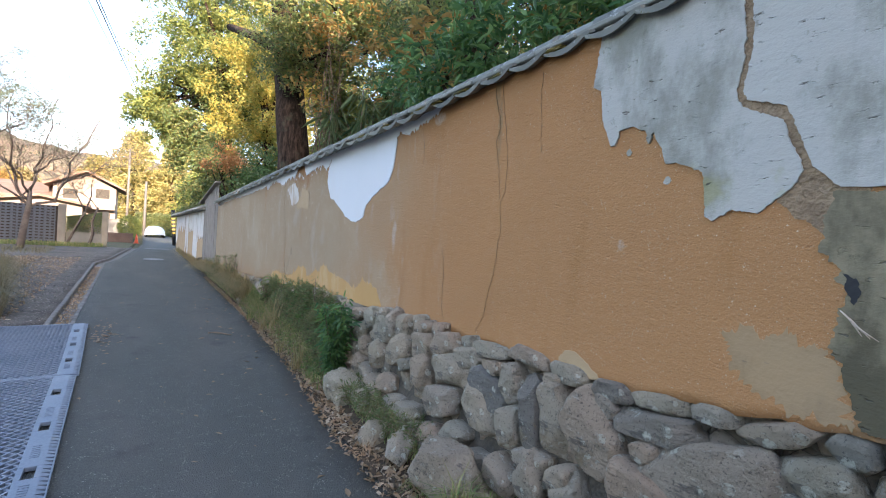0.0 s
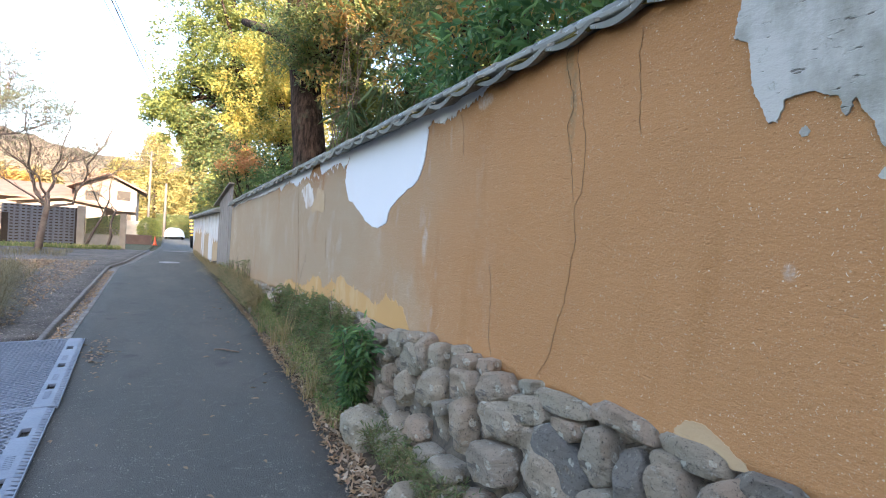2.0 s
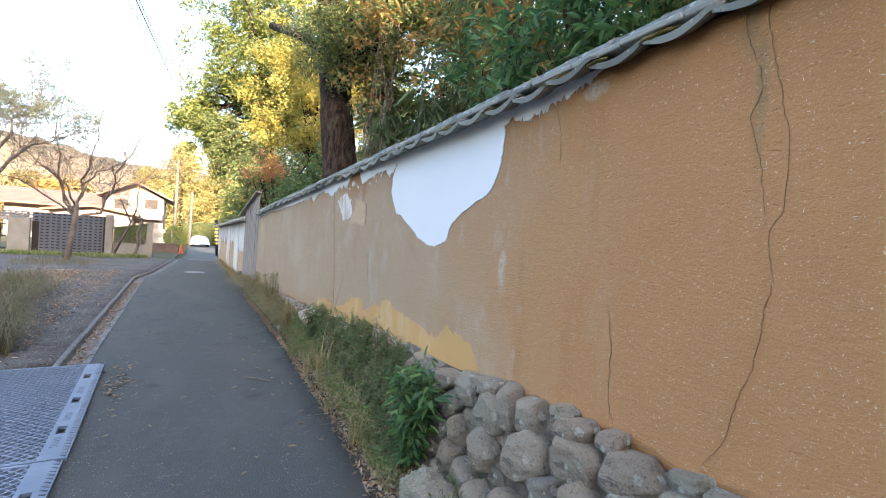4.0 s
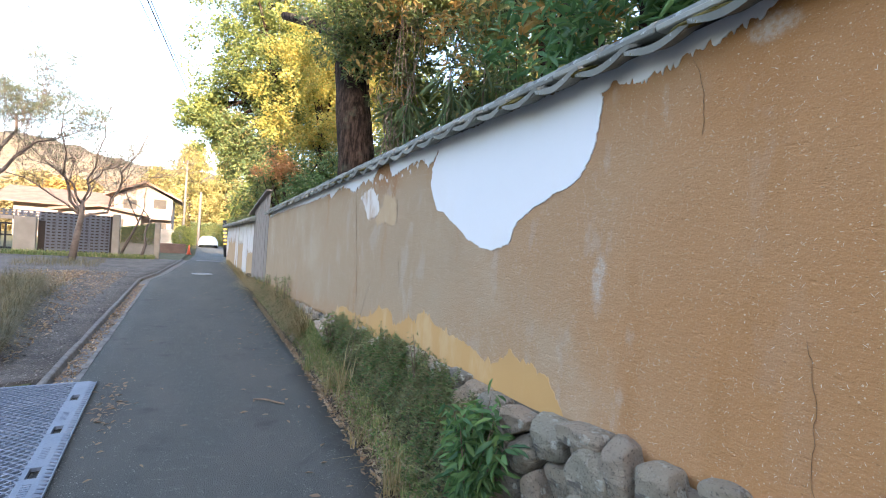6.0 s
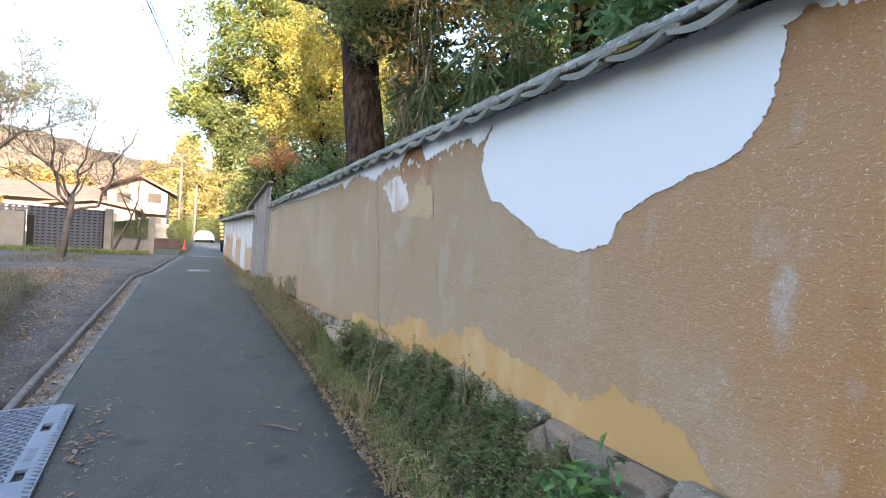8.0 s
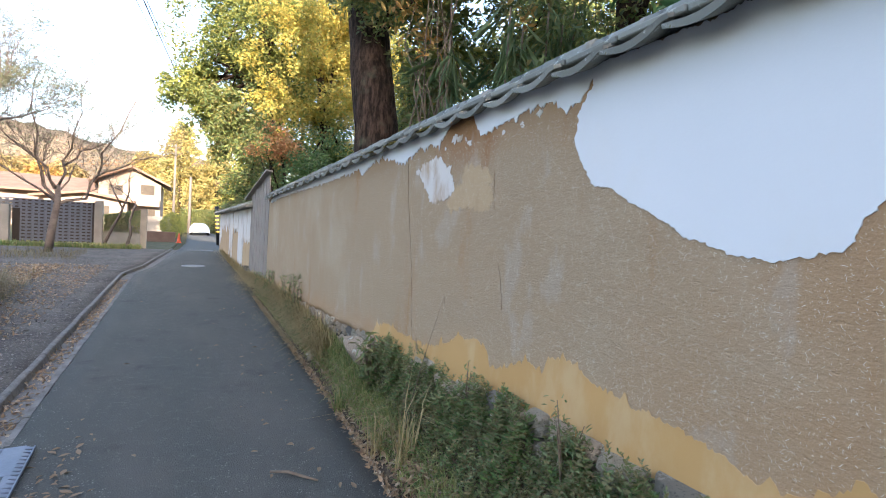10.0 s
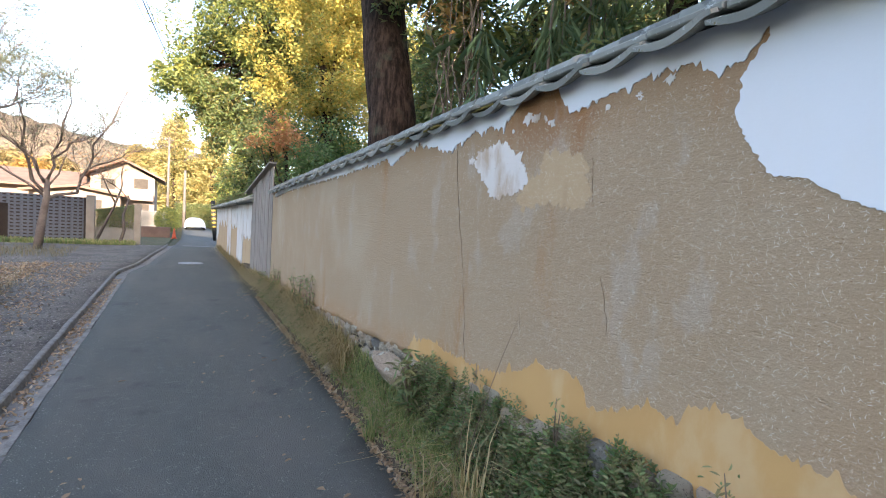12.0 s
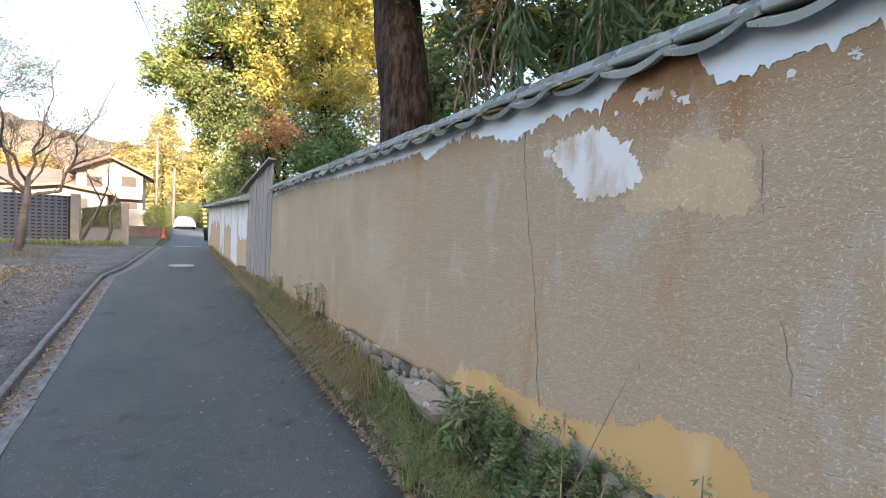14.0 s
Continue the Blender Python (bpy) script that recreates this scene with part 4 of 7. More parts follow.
# single stones of the base: along, up, length, breadth, lean in degrees
CAP_STONES = ((3.57, 0.80, 0.28, 0.08, -9), (2.97, 0.85, 0.15, 0.06, -6), (2.66, 0.83, 0.13, 0.09, -11), (2.32, 0.82, 0.18, 0.07, -12), (2.09, 0.815, 0.33, 0.075, -2), (1.78, 0.85, 0.33, 0.09, 4), (1.50, 0.835, 0.27, 0.09, 0), (1.24, 0.825, 0.25, 0.09, -4), (1.00, 0.845, 0.26, 0.08, -4), (0.79, 0.87, 0.20, 0.07, -2), (0.58, 0.87, 0.27, 0.075, -22), (0.38, 0.90, 0.15, 0.10, 2), (0.20, 0.93, 0.2, 0.12, -10))
UPPER_STONES = ((3.36, 0.74, 0.26, 0.13, 78), (3.18, 0.76, 0.19, 0.17, 70), (2.89, 0.80, 0.26, 0.10, -12), (2.56, 0.75, 0.32, 0.15, -11), (3.48, 0.66, 0.24, 0.20, 70), (2.83, 0.67, 0.33, 0.18, -9), (2.28, 0.72, 0.30, 0.14, -17), (2.03, 0.73, 0.18, 0.09, -8), (1.58, 0.775, 0.13, 0.07, -8), (1.24, 0.755, 0.14, 0.08, 20), (1.00, 0.745, 0.40, 0.12, -6), (0.46, 0.775, 0.26, 0.12, -15), (0.22, 0.78, 0.24, 0.16, 30))
MIDDLE_STONES = ((3.15, 0.57, 0.25, 0.30, 75), (2.74, 0.50, 0.26, 0.19, 75), (2.44, 0.60, 0.40, 0.22, -9), (2.03, 0.60, 0.36, 0.16, 20), (1.85, 0.68, 0.24, 0.14, 75), (1.02, 0.635, 0.14, 0.08, -17), (0.77, 0.63, 0.56, 0.25, -20), (3.50, 0.46, 0.24, 0.20, 50), (2.97, 0.50, 0.17, 0.09, -19))
LOWER_STONES = ((2.45, 0.40, 0.38, 0.18, -12), (2.06, 0.47, 0.42, 0.22, 13), (1.78, 0.47, 0.24, 0.13, 75), (1.655, 0.58, 0.40, 0.13, 76), (1.50, 0.61, 0.38, 0.16, 70), (1.28, 0.62, 0.42, 0.25, 50), (1.60, 0.37, 0.26, 0.09, -13), (1.39, 0.37, 0.14, 0.11, -24), (0.42, 0.60, 0.3, 0.2, 10), (1.02, 0.48, 0.30, 0.2, 10))


def stone_plinth():
    root = thing("stone_plinth", None, "dry-laid fieldstone base under the clay wall, grey and mossy", "stone base", kind="structure")
    for k, (y, z, length, breadth, lean) in enumerate(CAP_STONES + UPPER_STONES + MIDDLE_STONES + LOWER_STONES):
        a, sides = radians(lean), rnd.choice((6, 7, 8))
        poly = []
        for i in range(sides):
            t = 2 * math.pi * (i + rnd.uniform(-0.22, 0.22)) / sides
            u = math.copysign(abs(math.cos(t)) ** 0.6, math.cos(t)) * length * 0.54 * rnd.uniform(0.90, 1.06)
            v = math.copysign(abs(math.sin(t)) ** 0.6, math.sin(t)) * breadth * 0.56 * rnd.uniform(0.92, 1.08)
            poly.append(Vector((y + u * math.cos(a) - v * math.sin(a), z + u * math.sin(a) + v * math.cos(a))))
        size = min(1.0, math.sqrt(length * breadth) / 0.2)
        me, c = stone_mesh(poly, k * 1.37, 0.5 + 0.5 * size)
        part("stone", me, root, at=pose(plinth_front(c.y, c.x) + rnd.uniform(-0.015, 0.01), c.x, c.y))
    pts = []
    y = -2.6
    while y < 10.4:
        w = rnd.uniform(0.17, 0.38) if y < 2.0 else rnd.uniform(0.12, 0.26)
        pts.append(Vector((y + w / 2, plinth_z(y) - rnd.uniform(0.02, 0.075))))
        y += w
    z = 0.70
    while z > -0.05:
        y = -2.6 + rnd.uniform(0, 0.2)
        while y < 10.4:
            w = rnd.uniform(0.13, 0.36) * (0.9 if y < 2.6 else 0.85)
            zz = z + rnd.uniform(-0.095, 0.095) - 0.03 * y
            if zz < plinth_z(y) - 0.14 and zz > -0.12:
                pts.append(Vector((y + w / 2, zz)))
            y += w
        z -= rnd.uniform(0.15, 0.21)
    for i, p in enumerate(pts):
        top = plinth_z(p.x) + rnd.uniform(-0.03, 0.02)
        poly = [Vector((p.x - 0.6, -0.2)), Vector((p.x + 0.6, -0.2)), Vector((p.x + 0.6, top)), Vector((p.x - 0.6, top))]
        for q in pts:
            d = q - p
            if 0 < d.length < 0.9:
                poly = clip(poly, p + d * 0.5 - d.normalized() * rnd.uniform(0.003, 0.013), d)
                if len(poly) < 3:
                    break
        if len(poly) < 3:
            continue
        me, c = stone_mesh(poly, i * 0.71)
        back = 0.085 if 0.1 < c.x < 3.7 and c.y > 0.30 else 0.04 * smooth_step(6.0, 7.0, c.x)
        part("stone", me, root, at=pose(plinth_front(c.y, c.x) + back + rnd.uniform(-0.01, 0.02) + 0.05 * smooth_step(4.2, 4.7, c.x), c.x, c.y))
    # one dark sheet behind the stones, seen through the gaps between them
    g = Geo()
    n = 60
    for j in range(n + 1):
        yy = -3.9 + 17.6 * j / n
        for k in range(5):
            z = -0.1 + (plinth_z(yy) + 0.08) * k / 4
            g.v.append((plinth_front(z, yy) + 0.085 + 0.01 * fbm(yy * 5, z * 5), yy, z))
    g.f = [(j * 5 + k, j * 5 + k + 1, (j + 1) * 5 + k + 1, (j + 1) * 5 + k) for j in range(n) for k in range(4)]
    part("rubble_core", g.mesh("rubble_core", (MORTAR,), True), root, "dark earthy mortar sheet behind the stones")


stone_plinth()


def boulder(at, size, label, seed, mat=None):
    bm = bmesh.new()
    bmesh.ops.create_icosphere(bm, subdivisions=5, radius=1.0)
    cuts = [(Vector((rnd.gauss(0, 1), rnd.gauss(0, 1), rnd.gauss(0, 1))).normalized(), rnd.uniform(0.62, 0.88)) for _ in range(9)]
    for v in bm.verts:
        d = v.co.normalized()
        r = 1 + 0.28 * fbm(d.x * 1.3 + seed, d.y * 1.3, d.z * 1.3, 2) + 0.07 * fbm(d.x * 5, d.y * 5 + seed, d.z * 5, 3)
        for n, o in cuts:
            if d.dot(n) * r > o:
                r = o / d.dot(n)
        q = d * (r + 0.03 * fbm(d.x * 9 + seed, d.y * 9, d.z * 9, 5))
        v.co = Vector((q.x * size[0], q.y * size[1], q.z * size[2]))
    me = bpy.data.meshes.new("boulder")
    bm.to_mesh(me)
    bm.free()
    me.materials.append(mat or STONE)
    me.polygons.foreach_set("use_smooth", [True] * len(me.polygons))
    me.set_sharp_from_angle(angle=radians(34))
    thing("boulder", me, label, "boulder", "loose boulders at the wall's foot", at=at)


boulder(pose(1.68, 3.62, 0.15, 10, 0, 20), (0.15, 0.20, 0.17), "lichen-spotted grey boulder in grass at the lane's edge", 1.0)
boulder(pose(1.78, 3.30, 0.12, 0, 20, 60), (0.12, 0.16, 0.14), "small pale boulder half hidden in weeds", 2.2)
boulder(pose(1.60, 2.02, 0.16, 20, 15, 30), (0.17, 0.24, 0.19), "large rough grey boulder set against the stone base", 3.1)
boulder(pose(1.58, 2.52, 0.09, 0, 30, -30), (0.08, 0.17, 0.10), "long pale stone leaning at the lane's edge", 4.7)
boulder(pose(1.56, 2.85, 0.07, 0, 30, 0), (0.09, 0.12, 0.10), "small rounded stone at the lane's edge", 5.2)
boulder(pose(1.66, 1.45, 0.12, 0, 10, 80), (0.14, 0.20, 0.14), "broken pale stone with lichen against the base", 6.3)
boulder(pose(1.70, 1.08, 0.28, 0, -40, 80), (0.20, 0.24, 0.10), "dark slate slab leaning against the base", 7.9, SLATE)
boulder(pose(1.66, 0.62, 0.12, 0, -10, 60), (0.17, 0.26, 0.16), "pale rough stone at the foot of the base", 8.3)
boulder(pose(1.93, 7.78, 0.47, 8, 0, 4), (0.09, 0.28, 0.14), "long pale lichen-covered stone under the wall", 8.8)
boulder(pose(1.86, 9.0, 0.12, 0, 0, 40), (0.08, 0.11, 0.08), "grey stone among grass under the wall", 9.4)

# ---- soil bank ----


def bank_z(x, y):
    a = road_right(y) - 0.03
    t = min(1.0, max(0.0, (x - a) / max(0.1, 1.98 - a)))
    return -0.012 + (0.12 + 0.28 * smooth_step(3.8, 5.5, y)) * t ** 0.8 + 0.03 * t * fbm(x * 4, y * 3, 7.0, 3)


def bank():
    vs, fs, cols = [], [], 8
    n = 330
    for j in range(n + 1):
        y = -4 + 32.0 * j / n
        a, b = road_right(y) - 0.05 + 0.03 * fbm(y * 3, 1.0), 2.12
        if y > 16:
            b = max(2.12, a + 0.3)
        for i in range(cols + 1):
            x = a + (b - a) * i / cols
            vs.append((x, y, bank_z(x, y) if i else 0.006))
    w = cols + 1
    for j in range(n):
        for i in range(cols):
            fs.append((j * w + i, j * w + i + 1, (j + 1) * w + i + 1, (j + 1) * w + i))
    thing("bank", mesh_data("bank", vs, fs, True, (SOIL,)), "narrow bank of dark soil along the wall", "soil bank", kind="structure")


bank()

# ---- foliage ----
rng = np.random.default_rng(11)


def unit(a):
    return a / np.maximum(1e-6, np.linalg.norm(a, axis=1))[:, None]


def leaves_mesh(name, c, length, width, mat, droop=0.3, heading=None, spread=1.0):
    """Many folded pointed leaves at the places c."""
    n = len(c)
    d = rng.normal(size=(n, 3)) * spread
    d[:, 2] = d[:, 2] * 0.6 - droop
    if heading is not None:
        d += heading
    d = unit(d)
    up = unit(rng.normal(size=(n, 3)) * 0.7 + np.array([0, 0, 1.0]))
    s = unit(np.cross(d, up))
    nn = np.cross(s, d)
    L = (length * rng.uniform(0.6, 1.25, n))[:, None]
    W = (width * rng.uniform(0.7, 1.2, n))[:, None]
    v = np.empty((n, 6, 3))
    v[:, 0] = c
    v[:, 1] = c + d * L * 0.35 + s * W * 0.5 + nn * W * 0.22
    v[:, 2] = c + d * L * 0.72 + s * W * 0.36 + nn * W * 0.10
    v[:, 3] = c + d * L - nn * L * 0.12
    v[:, 4] = c + d * L * 0.72 - s * W * 0.36 + nn * W * 0.10
    v[:, 5] = c + d * L * 0.35 - s * W * 0.5 + nn * W * 0.22
    return bulk(name, v.reshape(-1, 3), n, 6, ((0, 1, 2, 3), (0, 3, 4, 5)), mat)


def blades_mesh(name, c, length, width, mat, lean=0.5, heading=None):
    """Many bent grass blades rooted at the places c."""
    n = len(c)
    d = rng.normal(size=(n, 3))
    d[:, 2] = 0
    if heading is not None:
        d += heading
    d = unit(d)
    s = np.stack([-d[:, 1], d[:, 0], np.zeros(n)], 1)
    L = (length * rng.uniform(0.45, 1.3, n))[:, None]
    W = (width * rng.uniform(0.7, 1.3, n))[:, None]
    k = (lean * rng.uniform(0.3, 1.6, n))[:, None]
    z = np.array([0, 0, 1.0])
    p1 = c + z * L * 0.5 + d * L * k * 0.22
    p2 = c + z * L * np.maximum(0.15, 0.95 - 0.55 * k) + d * L * k * 0.75
    v = np.empty((n, 5, 3))
    v[:, 0], v[:, 1], v[:, 2], v[:, 3], v[:, 4] = c - s * W * 0.5, c + s * W * 0.5, p1 + s * W * 0.4, p1 - s * W * 0.4, p2
    return bulk(name, v.reshape(-1, 3), n, 5, ((0, 1, 2, 3), (3, 2, 4)), mat)


def bulk(name, verts, n, per, faces, mat):
    me = bpy.data.meshes.new(name)
    base = (np.arange(n) * per)[:, None]
    loops = np.concatenate([np.array(f) for f in faces])
    sizes = np.tile([len(f) for f in faces], n)
    allidx = (base + loops[None, :]).ravel()
    me.vertices.add(len(verts))
    me.vertices.foreach_set("co", verts.astype(np.float32).ravel())
    me.loops.add(len(allidx))
    me.loops.foreach_set("vertex_index", allidx.astype(np.int32))
    me.polygons.add(len(sizes))
    me.polygons.foreach_set("loop_start", np.concatenate([[0], np.cumsum(sizes)[:-1]]).astype(np.int32))
    me.materials.append(mat)
    me.update(calc_edges=True)
    me.validate()
    return me


DARK_LEAF = leaf_mat("dark_evergreen_leaf", (0.104, 0.159, 0.068), (0.176, 0.247, 0.085), (0.303, 0.319, 0.107), (0.112, 0.159, 0.092), (0.382, 0.303, 0.107), leaf=0.5)
MID_LEAF = leaf_mat("camphor_leaf", (0.144, 0.197, 0.063), (0.264, 0.287, 0.072), (0.088, 0.139, 0.063), (0.384, 0.353, 0.081), leaf=0.5)
GOLD_LEAF = leaf_mat("autumn_gold_leaf", (0.58, 0.43, 0.09), (0.38, 0.37, 0.09), (0.62, 0.49, 0.12), (0.26, 0.31, 0.09), (0.50, 0.33, 0.08), leaf=0.5)
ORANGE_LEAF = leaf_mat("autumn_orange_leaf", (0.48, 0.25, 0.07), (0.42, 0.30, 0.09), (0.30, 0.17, 0.06), leaf=0.45)
RED_LEAF = leaf_mat("maple_red_leaf", (0.600, 0.240, 0.110), (0.660, 0.360, 0.154), (0.504, 0.288, 0.110), leaf=0.45)
PALM_LEAF = leaf_mat("palm_strap_leaf", (0.105, 0.180, 0.083), (0.165, 0.240, 0.105), (0.240, 0.300, 0.135), leaf=0.4)
GLOSSY_LEAF = leaf_mat("glossy_shrub_leaf", (0.072, 0.159, 0.068), (0.119, 0.240, 0.085), (0.191, 0.319, 0.100), leaf=0.45, rough=0.32)
COVER_LEAF = leaf_mat("groundcover_leaf", (0.137, 0.194, 0.077), (0.197, 0.253, 0.099), (0.262, 0.237, 0.108), (0.186, 0.167, 0.081), leaf=0.3)
SAGE_LEAF = leaf_mat("sage_groundcover_leaf", (0.197, 0.243, 0.108), (0.273, 0.296, 0.135), (0.294, 0.222, 0.108), (0.153, 0.201, 0.099), leaf=0.3)
UNDER_LEAF = leaf_mat("shade_toned_undergrowth_leaf", (0.079, 0.090, 0.046), (0.124, 0.106, 0.061), (0.158, 0.106, 0.066), leaf=0.2)
FRESH_LEAF = leaf_mat("fresh_weed_leaf", (0.130, 0.216, 0.065), (0.184, 0.266, 0.082), (0.097, 0.167, 0.065), (0.259, 0.276, 0.110), leaf=0.35)
GREEN_BLADE = leaf_mat("green_grass_blade", (0.138, 0.216, 0.061), (0.218, 0.276, 0.083), (0.333, 0.324, 0.121), (0.483, 0.420, 0.198), leaf=0.3)
DRY_BLADE = leaf_mat("dry_grass_blade", (0.442, 0.325, 0.144), (0.338, 0.263, 0.108), (0.546, 0.413, 0.216), (0.221, 0.194, 0.084), leaf=0.3)
DULL_BLADE = leaf_mat("dull_brown_blade", (0.22, 0.17, 0.085), (0.16, 0.14, 0.065), (0.29, 0.22, 0.11), (0.13, 0.13, 0.06), leaf=0.3)
LITTER = leaf_mat("fallen_leaf", (0.34, 0.22, 0.125), (0.42, 0.30, 0.18), (0.21, 0.14, 0.085), (0.50, 0.41, 0.29), leaf=0.15, rough=0.7)
STRAW = leaf_mat("straw_fibre", (0.66, 0.57, 0.43), (0.78, 0.71, 0.58), (0.52, 0.41, 0.28), leaf=0.0, rough=0.8)
PEBBLE = leaf_mat("loose_pebble", (0.16, 0.15, 0.13), (0.30, 0.28, 0.25), (0.10, 0.095, 0.085), leaf=0.0, rough=0.9)
VINE = simple("pale_vine_bark", (0.22, 0.16, 0.11), (0.15, 0.11, 0.075), 6.0)
CONIFER_LEAF = leaf_mat("yellowed_conifer_leaf", (0.44, 0.34, 0.12), (0.30, 0.29, 0.11), (0.48, 0.38, 0.15), (0.21, 0.23, 0.10), leaf=0.45)
FAR_LEAF = leaf_mat("muted_autumn_leaf", (0.340, 0.264, 0.117), (0.272, 0.221, 0.108), (0.391, 0.289, 0.135), (0.212, 0.212, 0.099), leaf=0.4)
NEEDLE = leaf_mat("grey_green_needle", (0.10, 0.13, 0.085), (0.15, 0.17, 0.11), (0.19, 0.18, 0.10), leaf=0.3)
PALE_BARK = simple("pale_grey_bark", (0.19, 0.15, 0.125), (0.11, 0.085, 0.07), 4.0, bump=0.6, distance=0.01)


def scatter(n, y0, y1, x_of, spread=0.0):
    """n places on the bank between y0 and y1."""
    y = rng.uniform(y0, y1, n)
    x = np.array([x_of(v) for v in y])
    return np.array([(a, b, bank_z(a, b)) for a, b in zip(x, y)])


def plinth_of(y):
    return np.array([plinth_z(a) for a in y])


def between(lo, hi):
    return lambda y: road_right(y) + lo + (hi - lo) * rng.uniform() * (1.98 - road_right(y))


# straw in the clay, thickest where the top coat has weathered away
n = 70000
sy = rng.uniform(1.0, 13.0, n)
sz = rng.uniform(0.0, 1.0, n)
keep = rng.uniform(size=n) < np.interp(sy, [0, 2.5, 3.6, 5, 9, 13], [0.06, 0.10, 0.35, 1.0, 0.8, 0.4])
sy, sz = sy[keep], sz[keep]
lo = 0.95 - 0.041 * sy
hi = 2.42 - 0.04 * sy
zz = lo + (hi - lo) * sz
clear = ~((sy > 3.6) & (sy < 5.3) & (zz > 1.6 + 0.55 * np.abs(sy - 4.45)))
clear &= ~((sy > 3.7) & (sy < 7.6) & (zz < np.array([yellow_top(a) for a in sy]) + 0.01)) & (zz < np.array([white_hem(a) for a in sy]))
sy, zz = sy[clear], zz[clear]
ang = rng.normal(0, 0.95, len(sy)) + np.where(rng.uniform(size=len(sy)) < 0.25, 1.4, 0)
ln = rng.uniform(0.002, 0.0075, len(sy))
wd = rng.uniform(0.0004, 0.0009, len(sy))
ca, sa = np.cos(ang), np.sin(ang)
xw = np.array([wall_front(a, b) for a, b in zip(sy, zz)]) - 0.0022
v = np.empty((len(sy), 6, 3))
for k, (u, w, lift) in enumerate(((-1, -0.5, 0), (0, -1, 0.0015), (1, -0.4, 0), (1, 0.4, 0), (0, 1, 0.0015), (-1, 0.5, 0))):
    bend = 0.10 * ln * (0 if k in (1, 4) else 1)
    v[:, k, 0] = xw - lift
    v[:, k, 1] = sy + ca * u * ln - sa * (w * wd + bend)
    v[:, k, 2] = zz + sa * u * ln + ca * (w * wd + bend)
straw = part("straw", bulk("straw", v.reshape(-1, 3), len(sy), 6, ((0, 1, 4, 5), (1, 2, 3, 4)), STRAW), wall, "chopped straw fibres in the clay")
straw["kind"] = "stuff"

# leaf litter and grass along the lane's edge
lit = np.concatenate([scatter(9500, -1, 14, between(-0.10, 0.30)), scatter(7000, 4, 12, between(0.0, 0.45))])
lit[:, 2] += 0.008
thing("leaf_litter", leaves_mesh("leaf_litter", lit, 0.05, 0.022, LITTER, 0.0), "brown dry leaf litter along the lane's edge", "leaf litter", kind="stuff")
gr = np.concatenate([scatter(2600, 4.0, 9, between(0.0, 0.45)), scatter(6000, 4.2, 14, between(-0.03, 0.7)), scatter(13000, 6.6, 14.2, between(0.0, 0.98)), scatter(1600, 0.2, 4.0, between(0.15, 0.8)), scatter(900, 1.0, 2.2, between(0.05, 0.5))])
thing("grass", blades_mesh("grass", gr, 0.125, 0.006, GREEN_BLADE, 0.9), "green and straw-coloured grass on the bank", "grass", kind="stuff")
gr = np.concatenate([scatter(6500, 8.6, 16, between(0.0, 0.75)), scatter(2600, 15.5, 26, between(-0.02, 0.6))])
thing("long_grass", blades_mesh("long_grass", gr, 0.42, 0.007, DRY_BLADE, 1.1, np.array([-0.7, -0.2, 0])), "long drooping yellowed grass beside the lane", "grass", kind="stuff")


def tuft(y, x, n, length, label, mat=DRY_BLADE):
    c = np.array([(x, y, bank_z(x, y))]) + rng.normal(0, 0.03, (n, 3)) * np.array([1, 1, 0])
    thing("grass_tuft", blades_mesh("grass_tuft", c, length, 0.007, mat, 0.65, np.array([-0.25, -0.2, 0])), label, "grass tuft", "grass tufts on the bank")


tuft(6.35, 1.76, 44, 0.66, "tall yellowing grass tuft with arching blades by the wall")
tuft(4.75, 1.60, 40, 0.50, "short yellow-green grass tuft at the bank's edge")
tuft(6.7, 1.72, 30, 0.55, "thin yellow grass tuft leaning out of the groundcover")
tuft(5.5, 1.62, 26, 0.34, "short straw-coloured grass tuft in the groundcover")
tuft(7.6, 1.74, 60, 0.34, "green grass tuft beside the long stone", GREEN_BLADE)
tuft(1.75, 1.50, 90, 0.36, "long dry grass tuft against boulders", GREEN_BLADE)
tuft(1.20, 1.50, 80, 0.36, "dry grass tuft at the foot of the stones")

# groundcover shrub over the foot of the wall
def cover_height(x, y, t):
    full = np.interp(y, [4.15, 4.45, 6.2, 6.6, 7.0, 7.5, 8.2, 8.8], [0.42, 0.70, 0.66, 0.56, 0.60, 0.40, 0.26, 0.16])
    lump = np.array([1.0 + 0.45 * fbm(a * 3.0, b * 3.6, 4.0, 3) + 0.22 * fbm(a * 12.0, b * 12.0, 1.0, 3) for a, b in zip(y, x)])
    return 0.04 + full * (0.10 + 0.90 * t ** 0.8) * lump


def cover_places(n, reach=0.0):
    y = 4.15 + 4.65 * rng.uniform(size=n) ** 1.1
    t = rng.uniform(0.0, 1.0, n) ** 0.8
    edge = np.array([road_right(a) for a in y]) + 0.10
    x = edge + (1.955 - edge) * t
    keep = rng.uniform(size=n) < np.interp(t, [0, 0.18, 0.4], [0.15, 0.55, 1.0]) * np.interp(y, [4, 6.4, 7.4, 8.8], [1.0, 1.0, 0.7, 0.45])
    x, y, t = x[keep], y[keep], t[keep]
    return x, y, t, np.minimum(cover_height(x, y, t), 0.96 - 0.041 * y + reach)


# brownish inner leaves, with the shade under the groundcover put into their colour
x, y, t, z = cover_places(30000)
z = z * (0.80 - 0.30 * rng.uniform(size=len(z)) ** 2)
thing("groundcover", leaves_mesh("groundcover", np.stack([x, y, z], 1), 0.032, 0.013, UNDER_LEAF, -0.1), "brownish undergrowth, darkened in colour for the shade beneath the groundcover", "groundcover", kind="stuff")


